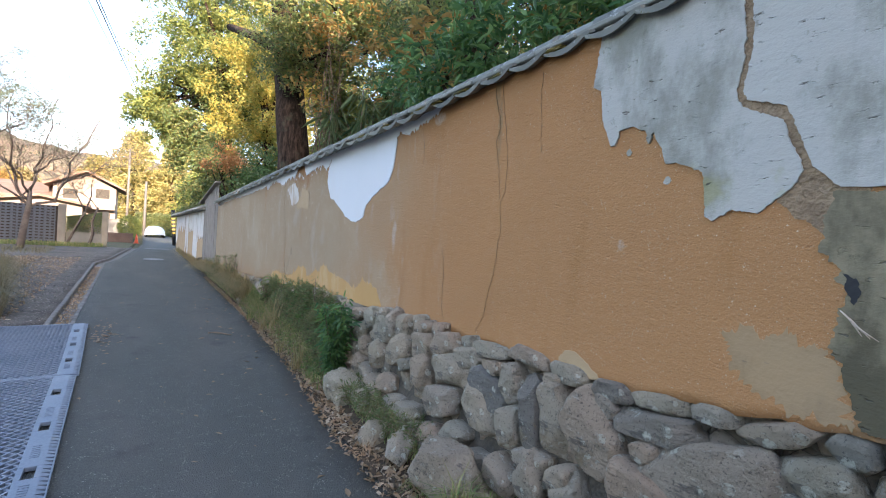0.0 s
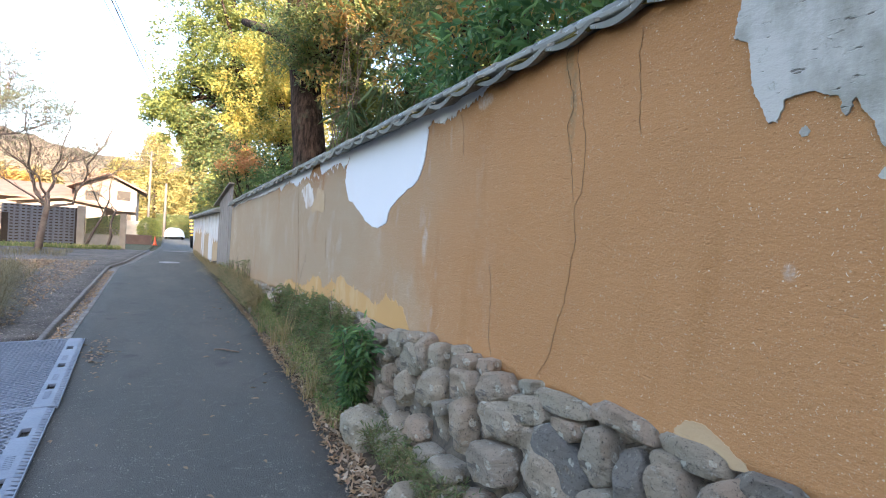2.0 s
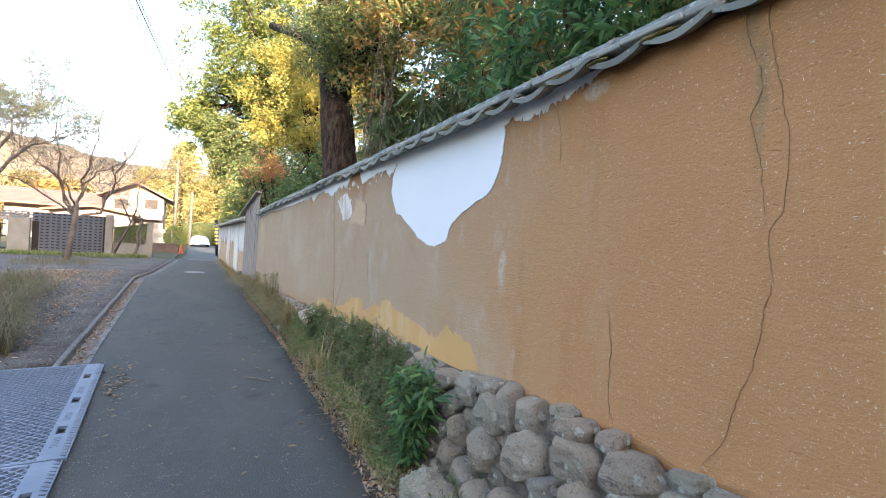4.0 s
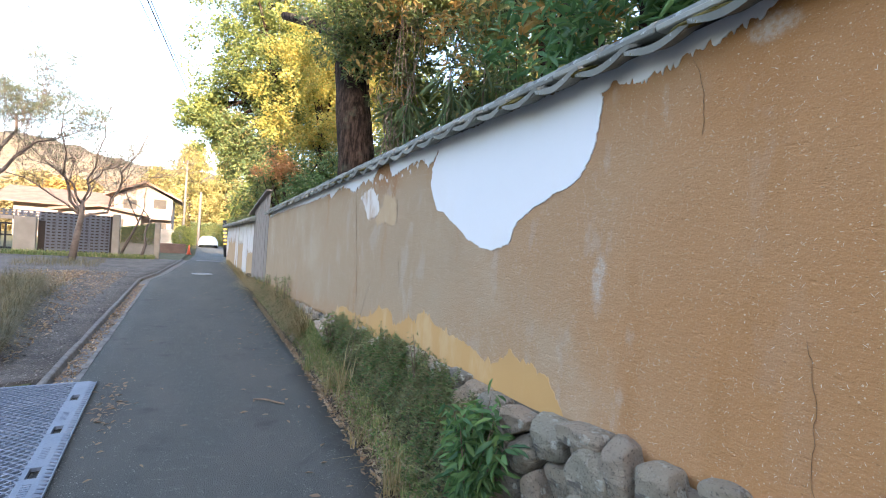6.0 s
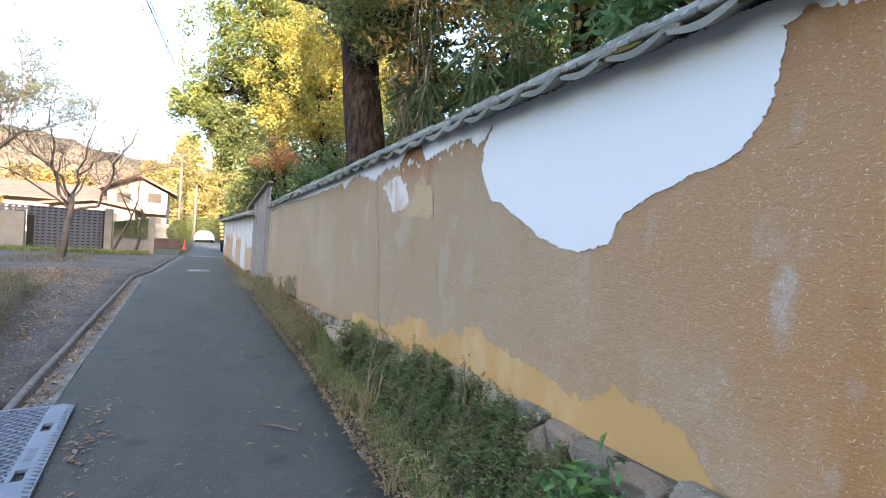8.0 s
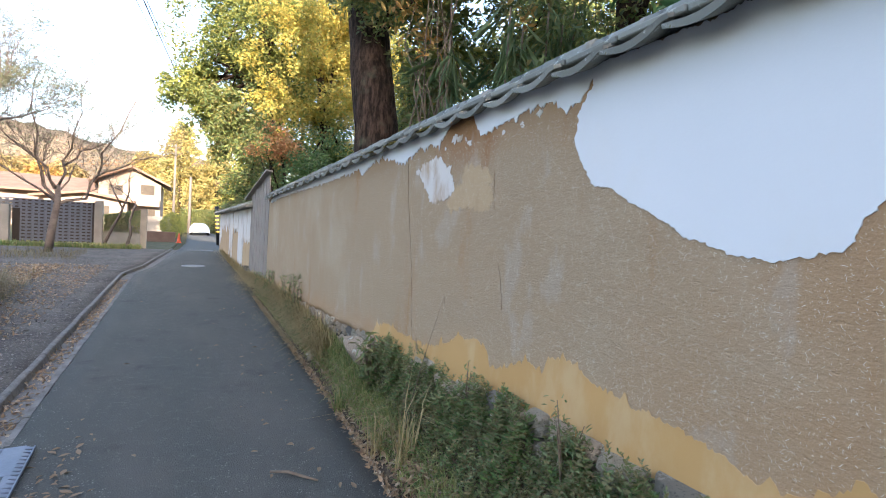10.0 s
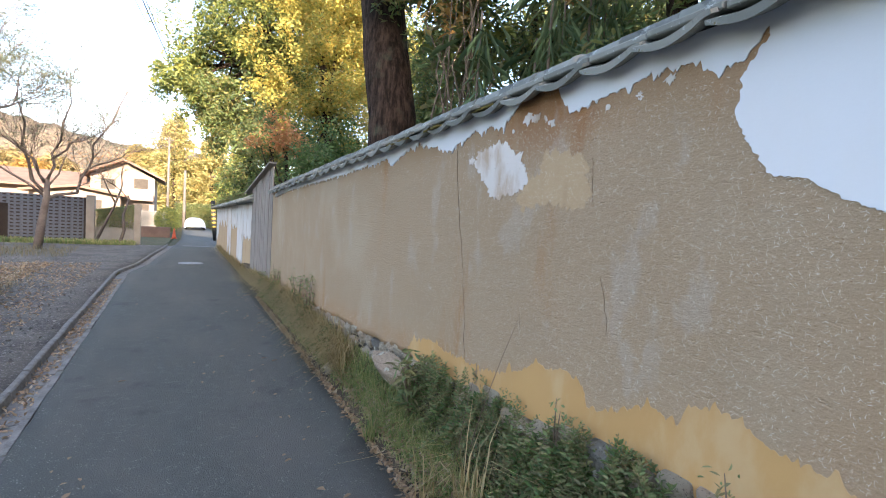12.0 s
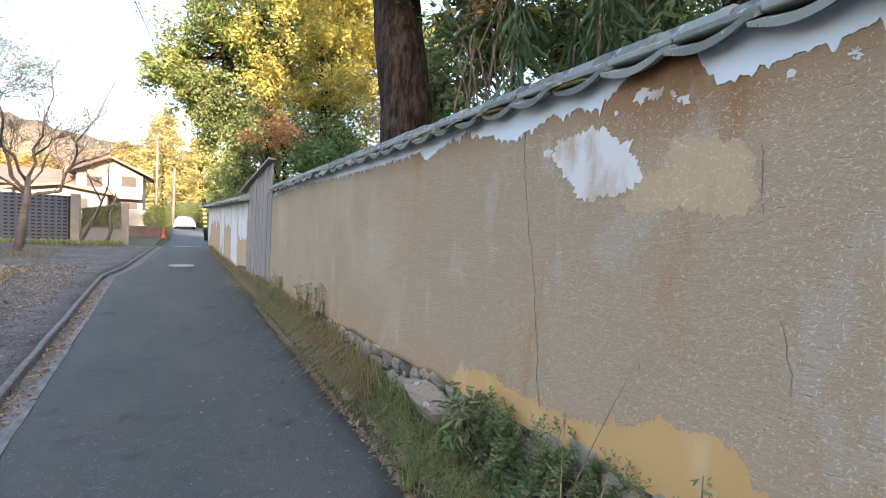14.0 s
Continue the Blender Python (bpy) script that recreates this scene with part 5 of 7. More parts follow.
def sprig_field(x, y, z, mat, label, length=0.15, leaf=0.030, per=24):
    """Upright leafy shoots, each a short bent stem set round with leaves, tips at the places given."""
    n = len(x)
    L = length * rng.uniform(0.6, 1.3, n)
    lean = rng.normal(0, 0.45, (n, 2)) + np.array([-0.25, -0.05])
    s = np.tile(np.linspace(0.15, 1.0, per), n)
    i = np.repeat(np.arange(n), per)
    k = np.tile(np.arange(per), n)
    back = (1.0 - s) * L[i]
    c = np.stack([x[i] - lean[i, 0] * back, y[i] - lean[i, 1] * back, z[i] - back], 1)
    a = k * 2.4 + rng.uniform(0, 6.28, n)[i]
    head = np.stack([np.cos(a), np.sin(a), 0.25 + 0.9 * s ** 3], 1) * 2.0
    size = leaf * (1.15 - 0.55 * s ** 3)
    me = leaves_mesh("groundcover", c, size, size * 0.42, mat, 0.0, head, 0.35)
    thing("groundcover", me, label, "groundcover", kind="stuff")


for mat, count, leaf, label in ((COVER_LEAF, 1500, 0.030, "dense small-leaved green groundcover spilling from the wall's foot"), (SAGE_LEAF, 1300, 0.026, "grey-green groundcover sprigs with brown tips by the wall"), (FRESH_LEAF, 420, 0.042, "brighter green leafy shoots among the groundcover")):
    x, y, t, z = cover_places(count, 0.06)
    sprig_field(x, y, z + rng.uniform(-0.02, 0.05, len(z)), mat, label, 0.15, leaf)
n = 70
y = rng.uniform(4.5, 7.2, n)
sprig_field(rng.uniform(1.86, 1.95, n), y, plinth_of(y) + rng.uniform(-0.02, 0.10, n), COVER_LEAF, "taller shoots of groundcover standing against the yellow plaster", 0.24, 0.030, 34)
n = 900
y = rng.uniform(4.2, 9.5, n)
x = np.array([road_right(a) for a in y]) + rng.uniform(0.02, 0.30, n)
sprig_field(x, y, 0.05 + 0.22 * (x - 1.45) + rng.uniform(0, 0.06, n), FRESH_LEAF, "low pale green weeds creeping towards the lane", 0.07, 0.034, 9)
n = 700
y = rng.uniform(8.2, 14.0, n)
x = np.array([road_right(a) for a in y]) + rng.uniform(0.02, 0.26, n)
sprig_field(x, y, 0.10 + rng.uniform(0, 0.16, n), COVER_LEAF, "green weeds among the long grass under the wall", 0.12, 0.045, 12)
n = 5200
y = rng.uniform(9.0, 13.4, n)
hgt = np.array([max(0.08, 0.45 * (0.5 + fbm(a * 1.6, 14.0, 0, 3))) for a in y])
x = 1.93 - rng.uniform(0.0, 0.16, n)
thing("groundcover", leaves_mesh("groundcover", np.stack([x, y, 0.15 + hgt * rng.uniform(0, 1, n) ** 0.7], 1), 0.04, 0.017, COVER_LEAF, -0.1), "green weeds climbing the wall's foot", "groundcover", kind="stuff")
n = 2600
yy = np.concatenate([rng.normal(2.75, 0.22, n // 2), rng.normal(3.35, 0.18, n // 2)])
cov = np.stack([rng.uniform(1.58, 1.82, n), yy, 0.08 + 0.16 * rng.uniform(size=n)], 1)
thing("weeds", leaves_mesh("weeds", cov, 0.045, 0.009, COVER_LEAF, -0.6), "low green weeds between the boulders", "weeds", kind="stuff")


def sprigs(name, base, stems, height, mat, label, leaf=0.075, per=26, wide=0.20):
    root = thing(name, None, label, "shrub", at=pose(*base))
    st, cs = Geo(), []
    for k in range(stems):
        a, out = rnd.uniform(0, 6.28), rnd.uniform(0.2, 1.0) * wide
        h = height * rnd.uniform(0.55, 1.0)
        pts = [(math.cos(a) * out * s ** 1.4, math.sin(a) * out * s ** 1.4, h * s) for s in (0, 0.3, 0.6, 0.85, 1.0)]
        st.tube(pts, [0.006, 0.0055, 0.0045, 0.003, 0.0015], 5)
        for i in range(per):
            s = rnd.uniform(0.18, 1.03)
            cs.append((math.cos(a) * out * s ** 1.4 + rnd.gauss(0, 0.03), math.sin(a) * out * s ** 1.4 + rnd.gauss(0, 0.03), h * s + rnd.gauss(0, 0.015)))
    tagged(part("stem_tangle", st.mesh("stem_tangle", (VINE,), True), root), kind="stuff")
    part("foliage", leaves_mesh("foliage", np.array(cs), leaf, leaf * 0.30, mat, 0.35), root)


sprigs("nandina_shrub", (1.72, 4.08, 0.10), 22, 0.80, GLOSSY_LEAF, "upright glossy green shrub with narrow leaves at the wall's foot", 0.095, 60, 0.22)
sprigs("leafy_weed", (1.88, 7.3, 0.25), 9, 0.62, COVER_LEAF, "bushy green weed growing up against the wall", 0.08, 26, 0.2)
sprigs("leafy_weed", (1.92, 5.15, 0.45), 5, 0.50, COVER_LEAF, "small upright weed against the yellow plaster", 0.035, 30, 0.10)
sprigs("leafy_weed", (1.93, 5.95, 0.45), 2, 0.50, COVER_LEAF, "thin upright weed against the yellow plaster", 0.035, 22, 0.06)
sprigs("leafy_weed", (1.92, 10.3, 0.2), 8, 0.72, COVER_LEAF, "green weed clump climbing the clay wall", 0.06, 24, 0.14)
sprigs("leafy_weed", (1.92, 10.9, 0.2), 8, 0.72, COVER_LEAF, "green weed clump climbing the clay wall", 0.06, 24, 0.16)
sprigs("leafy_weed", (1.94, 12.6, 0.2), 8, 0.70, COVER_LEAF, "green weed clump climbing the clay wall", 0.06, 24, 0.12)


def seed_stalk(base, tip, label):
    g = Geo()
    a, b = Vector(base), Vector(tip)
    pts = [a + (b - a) * s + Vector((0, -0.10 * s * s * (b - a).z, 0)) for s in (0, 0.25, 0.5, 0.75, 1.0)]
    g.tube(pts, [0.003, 0.0028, 0.0022, 0.0016, 0.001], 5)
    root = thing("seed_stalk", g.mesh("seed_stalk", (VINE,), True), label, "grass stalk")
    c = np.array([pts[-1] + Vector((0, 0, -0.008 * i)) for i in range(14)])
    part("seed_head", blades_mesh("seed_head", c, 0.05, 0.004, LITTER, 0.6), root)


seed_stalk((1.84, 6.52, 0.3), (1.90, 6.30, 1.22), "dry grass stalk with dark seed head before the wall")
seed_stalk((1.84, 6.60, 0.3), (1.90, 6.60, 0.86), "short dry grass stalk before the wall")

# fallen leaves and a stick on the asphalt
leaf_kinds = []
for k in range(5):
    L, W = rnd.uniform(0.045, 0.085), rnd.uniform(0.018, 0.032)
    curl = rnd.uniform(0.006, 0.016)
    vs = [(0, -L / 2, 0.002), (W / 2, -L * 0.15, curl), (W * 0.4, L * 0.2, curl * 0.8), (0, L / 2, 0.003), (-W * 0.4, L * 0.2, curl * 0.5), (-W / 2, -L * 0.15, curl * 0.7), (0, -L * 0.1, 0.002), (0, L * 0.2, 0.002)]
    fs = [(0, 1, 6), (1, 2, 7, 6), (2, 3, 7), (3, 4, 7), (4, 5, 6, 7), (5, 0, 6)]
    leaf_kinds.append(mesh_data("fallen_leaf", vs, fs, True, (LITTER,)))


def drop_leaf(x, y):
    thing("fallen_leaf", leaf_kinds[rnd.randrange(5)], "dry brown fallen leaf on the asphalt", "leaf", "fallen leaves on the lane", at=pose(x, y, 0.009, rnd.uniform(-6, 6), rnd.uniform(-6, 6), rnd.uniform(0, 360)) @ Matrix.Scale(rnd.uniform(0.5, 1.15), 4))


for k in range(80):
    drop_leaf(-0.12 + rnd.gauss(0, 0.10), 6.95 + rnd.gauss(0, 0.42))
for k in range(170):
    y = rnd.uniform(2.2, 15)
    a, b = road_left(y), road_right(y)
    drop_leaf(b - abs(rnd.gauss(0, 0.45)) if k % 3 else rnd.uniform(a + 0.25, b), y)
for k in range(45):
    y = rnd.uniform(7.8, 16)
    thing("fallen_leaf", leaf_kinds[rnd.randrange(5)], "dry brown leaf lying in the gutter", "leaf", "fallen leaves in the gutter", at=pose(road_left(y) - rnd.uniform(0.08, 0.22), y, -0.032, rnd.uniform(-10, 10), rnd.uniform(-10, 10), rnd.uniform(0, 360)))
g = Geo()
g.tube([(1.02, 6.77, 0.018), (1.12, 6.72, 0.022), (1.20, 6.63, 0.018), (1.27, 6.56, 0.015)], [0.008, 0.010, 0.009, 0.006], 7)
thing("stick", g.mesh("stick", (VINE,), True), "pale broken twig lying on the asphalt", "stick")

n = 900
y = rng.uniform(7.75, 17, n)
p = np.stack([np.array([road_left(a) for a in y]) - rng.uniform(0.07, 0.235, n), y, np.full(n, -0.034)], 1)
thing("leaf_litter", leaves_mesh("leaf_litter", p, 0.05, 0.022, LITTER, 0.0), "brown leaf bits and grit lying in the gutter", "leaf litter", kind="stuff")

# manhole cover in the lane
g = Geo()
ring = [(math.cos(2 * math.pi * i / 40), math.sin(2 * math.pi * i / 40)) for i in range(40)]
g.add([(c * 0.33, s * 0.33, -0.02) for c, s in ring] + [(c * 0.33, s * 0.33, 0.016) for c, s in ring] + [(c * 0.30, s * 0.30, 0.019) for c, s in ring], [(i, (i + 1) % 40, 40 + (i + 1) % 40, 40 + i) for i in range(40)] + [(40 + i, 40 + (i + 1) % 40, 80 + (i + 1) % 40, 80 + i) for i in range(40)] + [tuple(80 + i for i in range(40))])
thing("manhole_cover", g.mesh("manhole_cover", (IRON,)), "worn pale iron manhole cover set in the asphalt", "manhole cover", at=pose(0.92, 20.25, 0))
g = Geo()
g.box(0.85, 27.5, 0.002, 1.9, 27.75, 0.010, 0.001)
thing("road_marking", g.mesh("road_marking", (ROAD_PAINT,)), "faded white stop line painted across the lane", "road marking")

# ---- trees ----


def clump_crown(centres, radii, per, leaf_len, leaf_w, mat, name="foliage", droop=0.3):
    c = []
    for (x, y, z), r in zip(centres, radii):
        p = rng.normal(size=(per, 3))
        p = unit(p) * (rng.uniform(0.15, 1.0, per) ** 0.5)[:, None] * r * np.array([1, 1, 0.7])
        c.append(p + np.array([x, y, z]))
    return leaves_mesh(name, np.concatenate(c), leaf_len, leaf_w, mat, droop)


def in_ellipsoid(n, centre, radius, shell=0.45, gap=0.0, seed=0.0):
    """Clump centres in an uneven ellipsoid, fewer where noise says so."""
    out = []
    while len(out) < n:
        d = Vector(rng.normal(size=3)).normalized()
        r = rng.uniform(shell, 1.0) * (1 + 0.30 * fbm(d.x * 2 + seed, d.y * 2, d.z * 2, 3))
        p = Vector((centre[0] + d.x * radius[0] * r, centre[1] + d.y * radius[1] * r, centre[2] + d.z * radius[2] * r))
        if gap and fbm(p.x * 0.9 + seed, p.y * 0.9, p.z * 0.9, 2) < -gap:
            continue
        out.append(p)
    return out


def limb_tree(name, label, trunk, radii, crowns, limbs, bark=None, sides=10):
    """trunk: points; crowns: (centres, clump radius, leaves per clump, leaf length, width, material)."""
    bark = bark or BARK
    root = thing(name, None, label, "tree", at=pose(*trunk[0]))
    o = Vector(trunk[0])
    g = Geo()
    pts, rr = [], []
    for i in range(len(trunk) - 1):
        for s in range(6):
            t = s / 6
            p = Vector(trunk[i]).lerp(Vector(trunk[i + 1]), t) - o
            pts.append(p + Vector((fbm(p.z * 0.8, 1.0), fbm(p.z * 0.8, 6.0), 0)) * 0.06)
            rr.append((radii[i] + (radii[i + 1] - radii[i]) * t) * (1 + 0.08 * fbm(p.z * 2.0, 3.0)))
    pts.append(Vector(trunk[-1]) - o)
    rr.append(radii[-1])
    rr[0] *= 1.25
    g.tube(pts, rr, 16)
    part("trunk", g.mesh("trunk", (bark,), True), root)
    allc = [c for cr in crowns for c in cr[0]]
    for k in range(limbs):
        tgt = Vector(allc[rnd.randrange(len(allc))]) - o
        j = min(len(pts) - 1, max(len(pts) // 3, int(len(pts) * rnd.uniform(0.4, 0.98))))
        a = pts[j]
        mid = a.lerp(tgt, 0.5) + Vector((rnd.uniform(-0.3, 0.3), rnd.uniform(-0.3, 0.3), rnd.uniform(0.0, 0.5)))
        r0 = rr[j] * rnd.uniform(0.25, 0.5)
        b = Geo()
        q = [a.lerp(mid, s).lerp(mid.lerp(tgt, s), s) for s in (0, 0.2, 0.4, 0.6, 0.8, 1.0)]
        b.tube(q, [r0 * (1 - 0.85 * s) for s in (0, 0.2, 0.4, 0.6, 0.8, 1.0)], 7)
        part("limb", b.mesh("limb", (bark,), True), root)
    for cs, r, per, ll, lw, mat in crowns:
        rel = [Vector(c) - o for c in cs]
        part("crown", clump_crown(rel, [r * rnd.uniform(0.6, 1.3) for _ in rel], per, ll, lw, mat), root)
    return root


# the great tree behind the wall
big = limb_tree("great_tree", "huge old tree with rough bark and hanging vines behind wall", [(3.15, 10.85, 0.0), (3.18, 10.9, 3.2), (3.05, 11.3, 5.2), (2.9, 11.8, 8.0), (3.0, 12.3, 11.0)], [0.44, 0.35, 0.32, 0.27, 0.13], [
    (in_ellipsoid(60, (3.8, 11.5, 9.2), (3.2, 3.4, 3.0), 0.2, 0.25, 1.0), 0.55, 110, 0.11, 0.042, DARK_LEAF),
    (in_ellipsoid(50, (3.2, 10.6, 5.6), (1.1, 1.2, 1.3), 0.4, 0.1, 2.0), 0.32, 70, 0.10, 0.042, DARK_LEAF),
    (in_ellipsoid(7, (3.2, 9.2, 4.9), (0.8, 0.9, 1.0), 0.5, 0.0, 3.0), 0.3, 34, 0.12, 0.05, ORANGE_LEAF),
    (in_ellipsoid(46, (2.75, 10.5, 5.5), (0.75, 0.6, 1.0), 0.2, 0.0, 31.0), 0.28, 60, 0.10, 0.034, DARK_LEAF),
    (in_ellipsoid(56, (3.9, 11.2, 6.2), (1.1, 0.8, 0.9), 0.2, 0.0, 34.0), 0.32, 70, 0.11, 0.04, DARK_LEAF),
    (in_ellipsoid(150, (4.4, 9.9, 6.3), (2.6, 0.9, 1.7), 0.1, 0.12, 35.0), 0.36, 70, 0.13, 0.05, DARK_LEAF),
    (in_ellipsoid(24, (4.4, 9.1, 5.9), (2.4, 0.6, 1.5), 0.1, 0.0, 36.0), 0.28, 16, 0.16, 0.065, ORANGE_LEAF),
    (in_ellipsoid(26, (3.9, 10.0, 4.6), (0.7, 0.7, 1.0), 0.2, 0.0, 32.0), 0.24, 30, 0.16, 0.07, MID_LEAF),
    (in_ellipsoid(9, (4.3, 9.4, 5.4), (1.4, 0.9, 0.7), 0.2, 0.0, 33.0), 0.22, 12, 0.18, 0.075, ORANGE_LEAF)], 14)
g = Geo()
g.tube([(-0.10, 0.6, 5.6), (-0.6, 2.0, 6.4), (-1.0, 3.2, 6.9)], [0.16, 0.11, 0.09], 12)
part("sawn_limb", g.mesh("sawn_limb", (BARK,), True), big, "thick limb sawn off short")
for k in range(15):
    a = rnd.uniform(0, 6.28)
    x, y = 0.26 * math.cos(a) + 0.46, 0.25 * math.sin(a) - 1.15
    g = Geo()
    g.tube([(x + rnd.gauss(0, 0.085) + 0.16 * fbm(z, k * 1.7), y + rnd.gauss(0, 0.06) + 0.15 * fbm(z, k * 2.3 + 4), z) for z in (0.0, 1.6, 2.4, 3.0, 3.6, 4.2, 5.0, 5.8)], [0.015, 0.014, 0.013, 0.012, 0.011, 0.009, 0.007, 0.004], 6)
    part("vine", g.mesh("vine", (VINE,), True), big, "pale hanging vine")

# evergreen and gold trees further along the wall
limb_tree("camphor_tree", "tall camphor tree with sunlit yellow-green crown overhanging the lane", [(3.9, 23.5, 0.0), (3.8, 23.5, 4.0), (3.3, 23.8, 8.0), (3.0, 24.2, 12.0)], [0.45, 0.36, 0.28, 0.1], [
    (in_ellipsoid(400, (3.6, 24.4, 9.2), (3.6, 3.4, 5.0), 0.35, 0.18, 5.0), 0.62, 130, 0.16, 0.07, MID_LEAF),
    (in_ellipsoid(60, (0.9, 24.6, 6.6), (1.1, 1.6, 1.7), 0.1, 0.2, 5.5), 0.5, 110, 0.17, 0.075, MID_LEAF),
    (in_ellipsoid(80, (1.75, 24.0, 5.3), (0.9, 1.5, 1.8), 0.1, 0.1, 5.7), 0.45, 110, 0.14, 0.06, DARK_LEAF),
    (in_ellipsoid(110, (2.9, 23.6, 4.4), (1.2, 2.6, 2.4), 0.3, 0.2, 6.0), 0.55, 110, 0.16, 0.07, DARK_LEAF)], 40)
limb_tree("gold_maple", "maple with sunlit golden autumn leaves behind the wall", [(4.6, 18.0, 0.0), (4.5, 18.1, 2.6), (4.2, 18.4, 5.4), (4.0, 18.6, 8.0)], [0.22, 0.18, 0.11, 0.04], [
    (in_ellipsoid(210, (4.4, 18.6, 6.0), (2.2, 2.2, 3.2), 0.2, 0.22, 7.0), 0.46, 120, 0.11, 0.065, GOLD_LEAF),
    (in_ellipsoid(120, (5.2, 19.0, 8.2), (2.2, 1.8, 2.4), 0.2, 0.2, 7.5), 0.5, 100, 0.12, 0.06, GOLD_LEAF),
    (in_ellipsoid(80, (3.9, 17.2, 3.4), (1.5, 1.0, 1.2), 0.2, 0.2, 8.0), 0.4, 60, 0.10, 0.06, FRESH_LEAF),
    (in_ellipsoid(100, (5.2, 19.6, 3.8), (2.4, 1.2, 1.9), 0.1, 0.0, 8.5), 0.45, 80, 0.12, 0.05, GOLD_LEAF)], 16)
limb_tree("red_maple", "small maple with dull red and orange leaves behind the screen", [(2.9, 16.6, 0.0), (2.9, 16.6, 1.8), (2.8, 16.6, 3.4)], [0.10, 0.07, 0.03], [
    (in_ellipsoid(26, (2.75, 16.6, 3.5), (0.65, 0.8, 0.55), 0.1, 0.0, 9.0), 0.32, 60, 0.08, 0.055, RED_LEAF),
    (in_ellipsoid(40, (3.2, 15.6, 2.9), (0.8, 1.4, 0.8), 0.1, 0.0, 9.5), 0.36, 60, 0.09, 0.045, FRESH_LEAF)], 6)

# dark garden trees behind the near stretch of wall
limb_tree("garden_oak", "low dense evergreen filling the gap beside the great tree", [(5.2, 10.0, 0.0), (5.2, 10.0, 2.4), (5.0, 10.0, 5.0)], [0.16, 0.12, 0.04], [
    (in_ellipsoid(95, (5.2, 9.9, 4.0), (1.1, 1.9, 2.2), 0.15, 0.0, 21.0), 0.42, 90, 0.12, 0.045, DARK_LEAF),
    (in_ellipsoid(70, (5.0, 13.0, 4.2), (1.0, 1.2, 2.2), 0.1, 0.0, 23.0), 0.42, 70, 0.13, 0.048, DARK_LEAF),
    (in_ellipsoid(26, (3.75, 9.9, 4.0), (0.35, 0.5, 0.9), 0.2, 0.0, 22.0), 0.26, 26, 0.17, 0.075, COVER_LEAF)], 6)
limb_tree("camellia_tree", "dark glossy broadleaf tree rising over the wall", [(3.5, 4.4, 0.0), (3.5, 4.5, 2.4), (3.6, 4.8, 4.6)], [0.12, 0.10, 0.04], [
    (in_ellipsoid(48, (3.7, 4.6, 4.0), (1.1, 1.7, 1.3), 0.3, 0.15, 10.0), 0.34, 55, 0.16, 0.052, GLOSSY_LEAF),
    (in_ellipsoid(14, (3.5, 5.2, 4.0), (0.9, 1.3, 0.9), 0.4, 0.0, 11.0), 0.3, 26, 0.14, 0.055, ORANGE_LEAF)], 9)
limb_tree("camellia_tree", "dark glossy broadleaf tree rising over the wall", [(3.6, 1.4, 0.0), (3.6, 1.4, 2.4), (3.7, 1.6, 4.6)], [0.12, 0.10, 0.04], [
    (in_ellipsoid(60, (3.8, 1.4, 4.0), (1.1, 1.8, 1.3), 0.3, 0.15, 12.0), 0.34, 55, 0.16, 0.052, GLOSSY_LEAF),
    (in_ellipsoid(12, (3.5, 1.8, 4.0), (0.9, 1.3, 0.9), 0.4, 0.0, 13.0), 0.3, 24, 0.14, 0.055, GOLD_LEAF)], 9)
limb_tree("garden_oak", "dark evergreen oak in shade with some orange leaves", [(5.2, 7.6, 0.0), (5.2, 7.6, 3.0), (5.0, 7.8, 6.0), (5.0, 8.0, 8.0)], [0.22, 0.18, 0.12, 0.05], [
    (in_ellipsoid(150, (5.0, 7.4, 5.4), (1.9, 2.6, 2.6), 0.25, 0.12, 14.0), 0.45, 80, 0.11, 0.042, DARK_LEAF),
    (in_ellipsoid(16, (3.7, 7.4, 4.7), (0.9, 1.5, 0.9), 0.3, 0.0, 15.0), 0.26, 16, 0.13, 0.055, ORANGE_LEAF)], 14)
limb_tree("garden_oak", "dark evergreen oak deep in the garden", [(8.5, 12.0, 0.0), (8.5, 12.0, 4.0), (8.3, 12.2, 9.0)], [0.26, 0.2, 0.06], [
    (in_ellipsoid(170, (8.3, 12.0, 6.2), (2.6, 4.5, 3.8), 0.25, 0.2, 16.0), 0.65, 75, 0.16, 0.06, DARK_LEAF)], 12)
limb_tree("garden_oak", "dark evergreen oak deep in the garden", [(8.0, 3.5, 0.0), (8.0, 3.5, 3.0), (8.0, 3.6, 7.0)], [0.24, 0.18, 0.06], [
    (in_ellipsoid(120, (8.0, 3.6, 5.2), (2.2, 4.0, 3.0), 0.25, 0.2, 17.0), 0.6, 75, 0.15, 0.06, DARK_LEAF)], 10)
limb_tree("garden_oak", "evergreen oak with yellowing leaves deep in the garden", [(8.0, 20.5, 0.0), (8.0, 20.5, 4.0), (8.0, 20.6, 9.0)], [0.26, 0.2, 0.06], [
    (in_ellipsoid(170, (7.8, 20.5, 6.8), (2.8, 3.6, 4.2), 0.25, 0.2, 18.0), 0.7, 70, 0.18, 0.07, MID_LEAF)], 10)


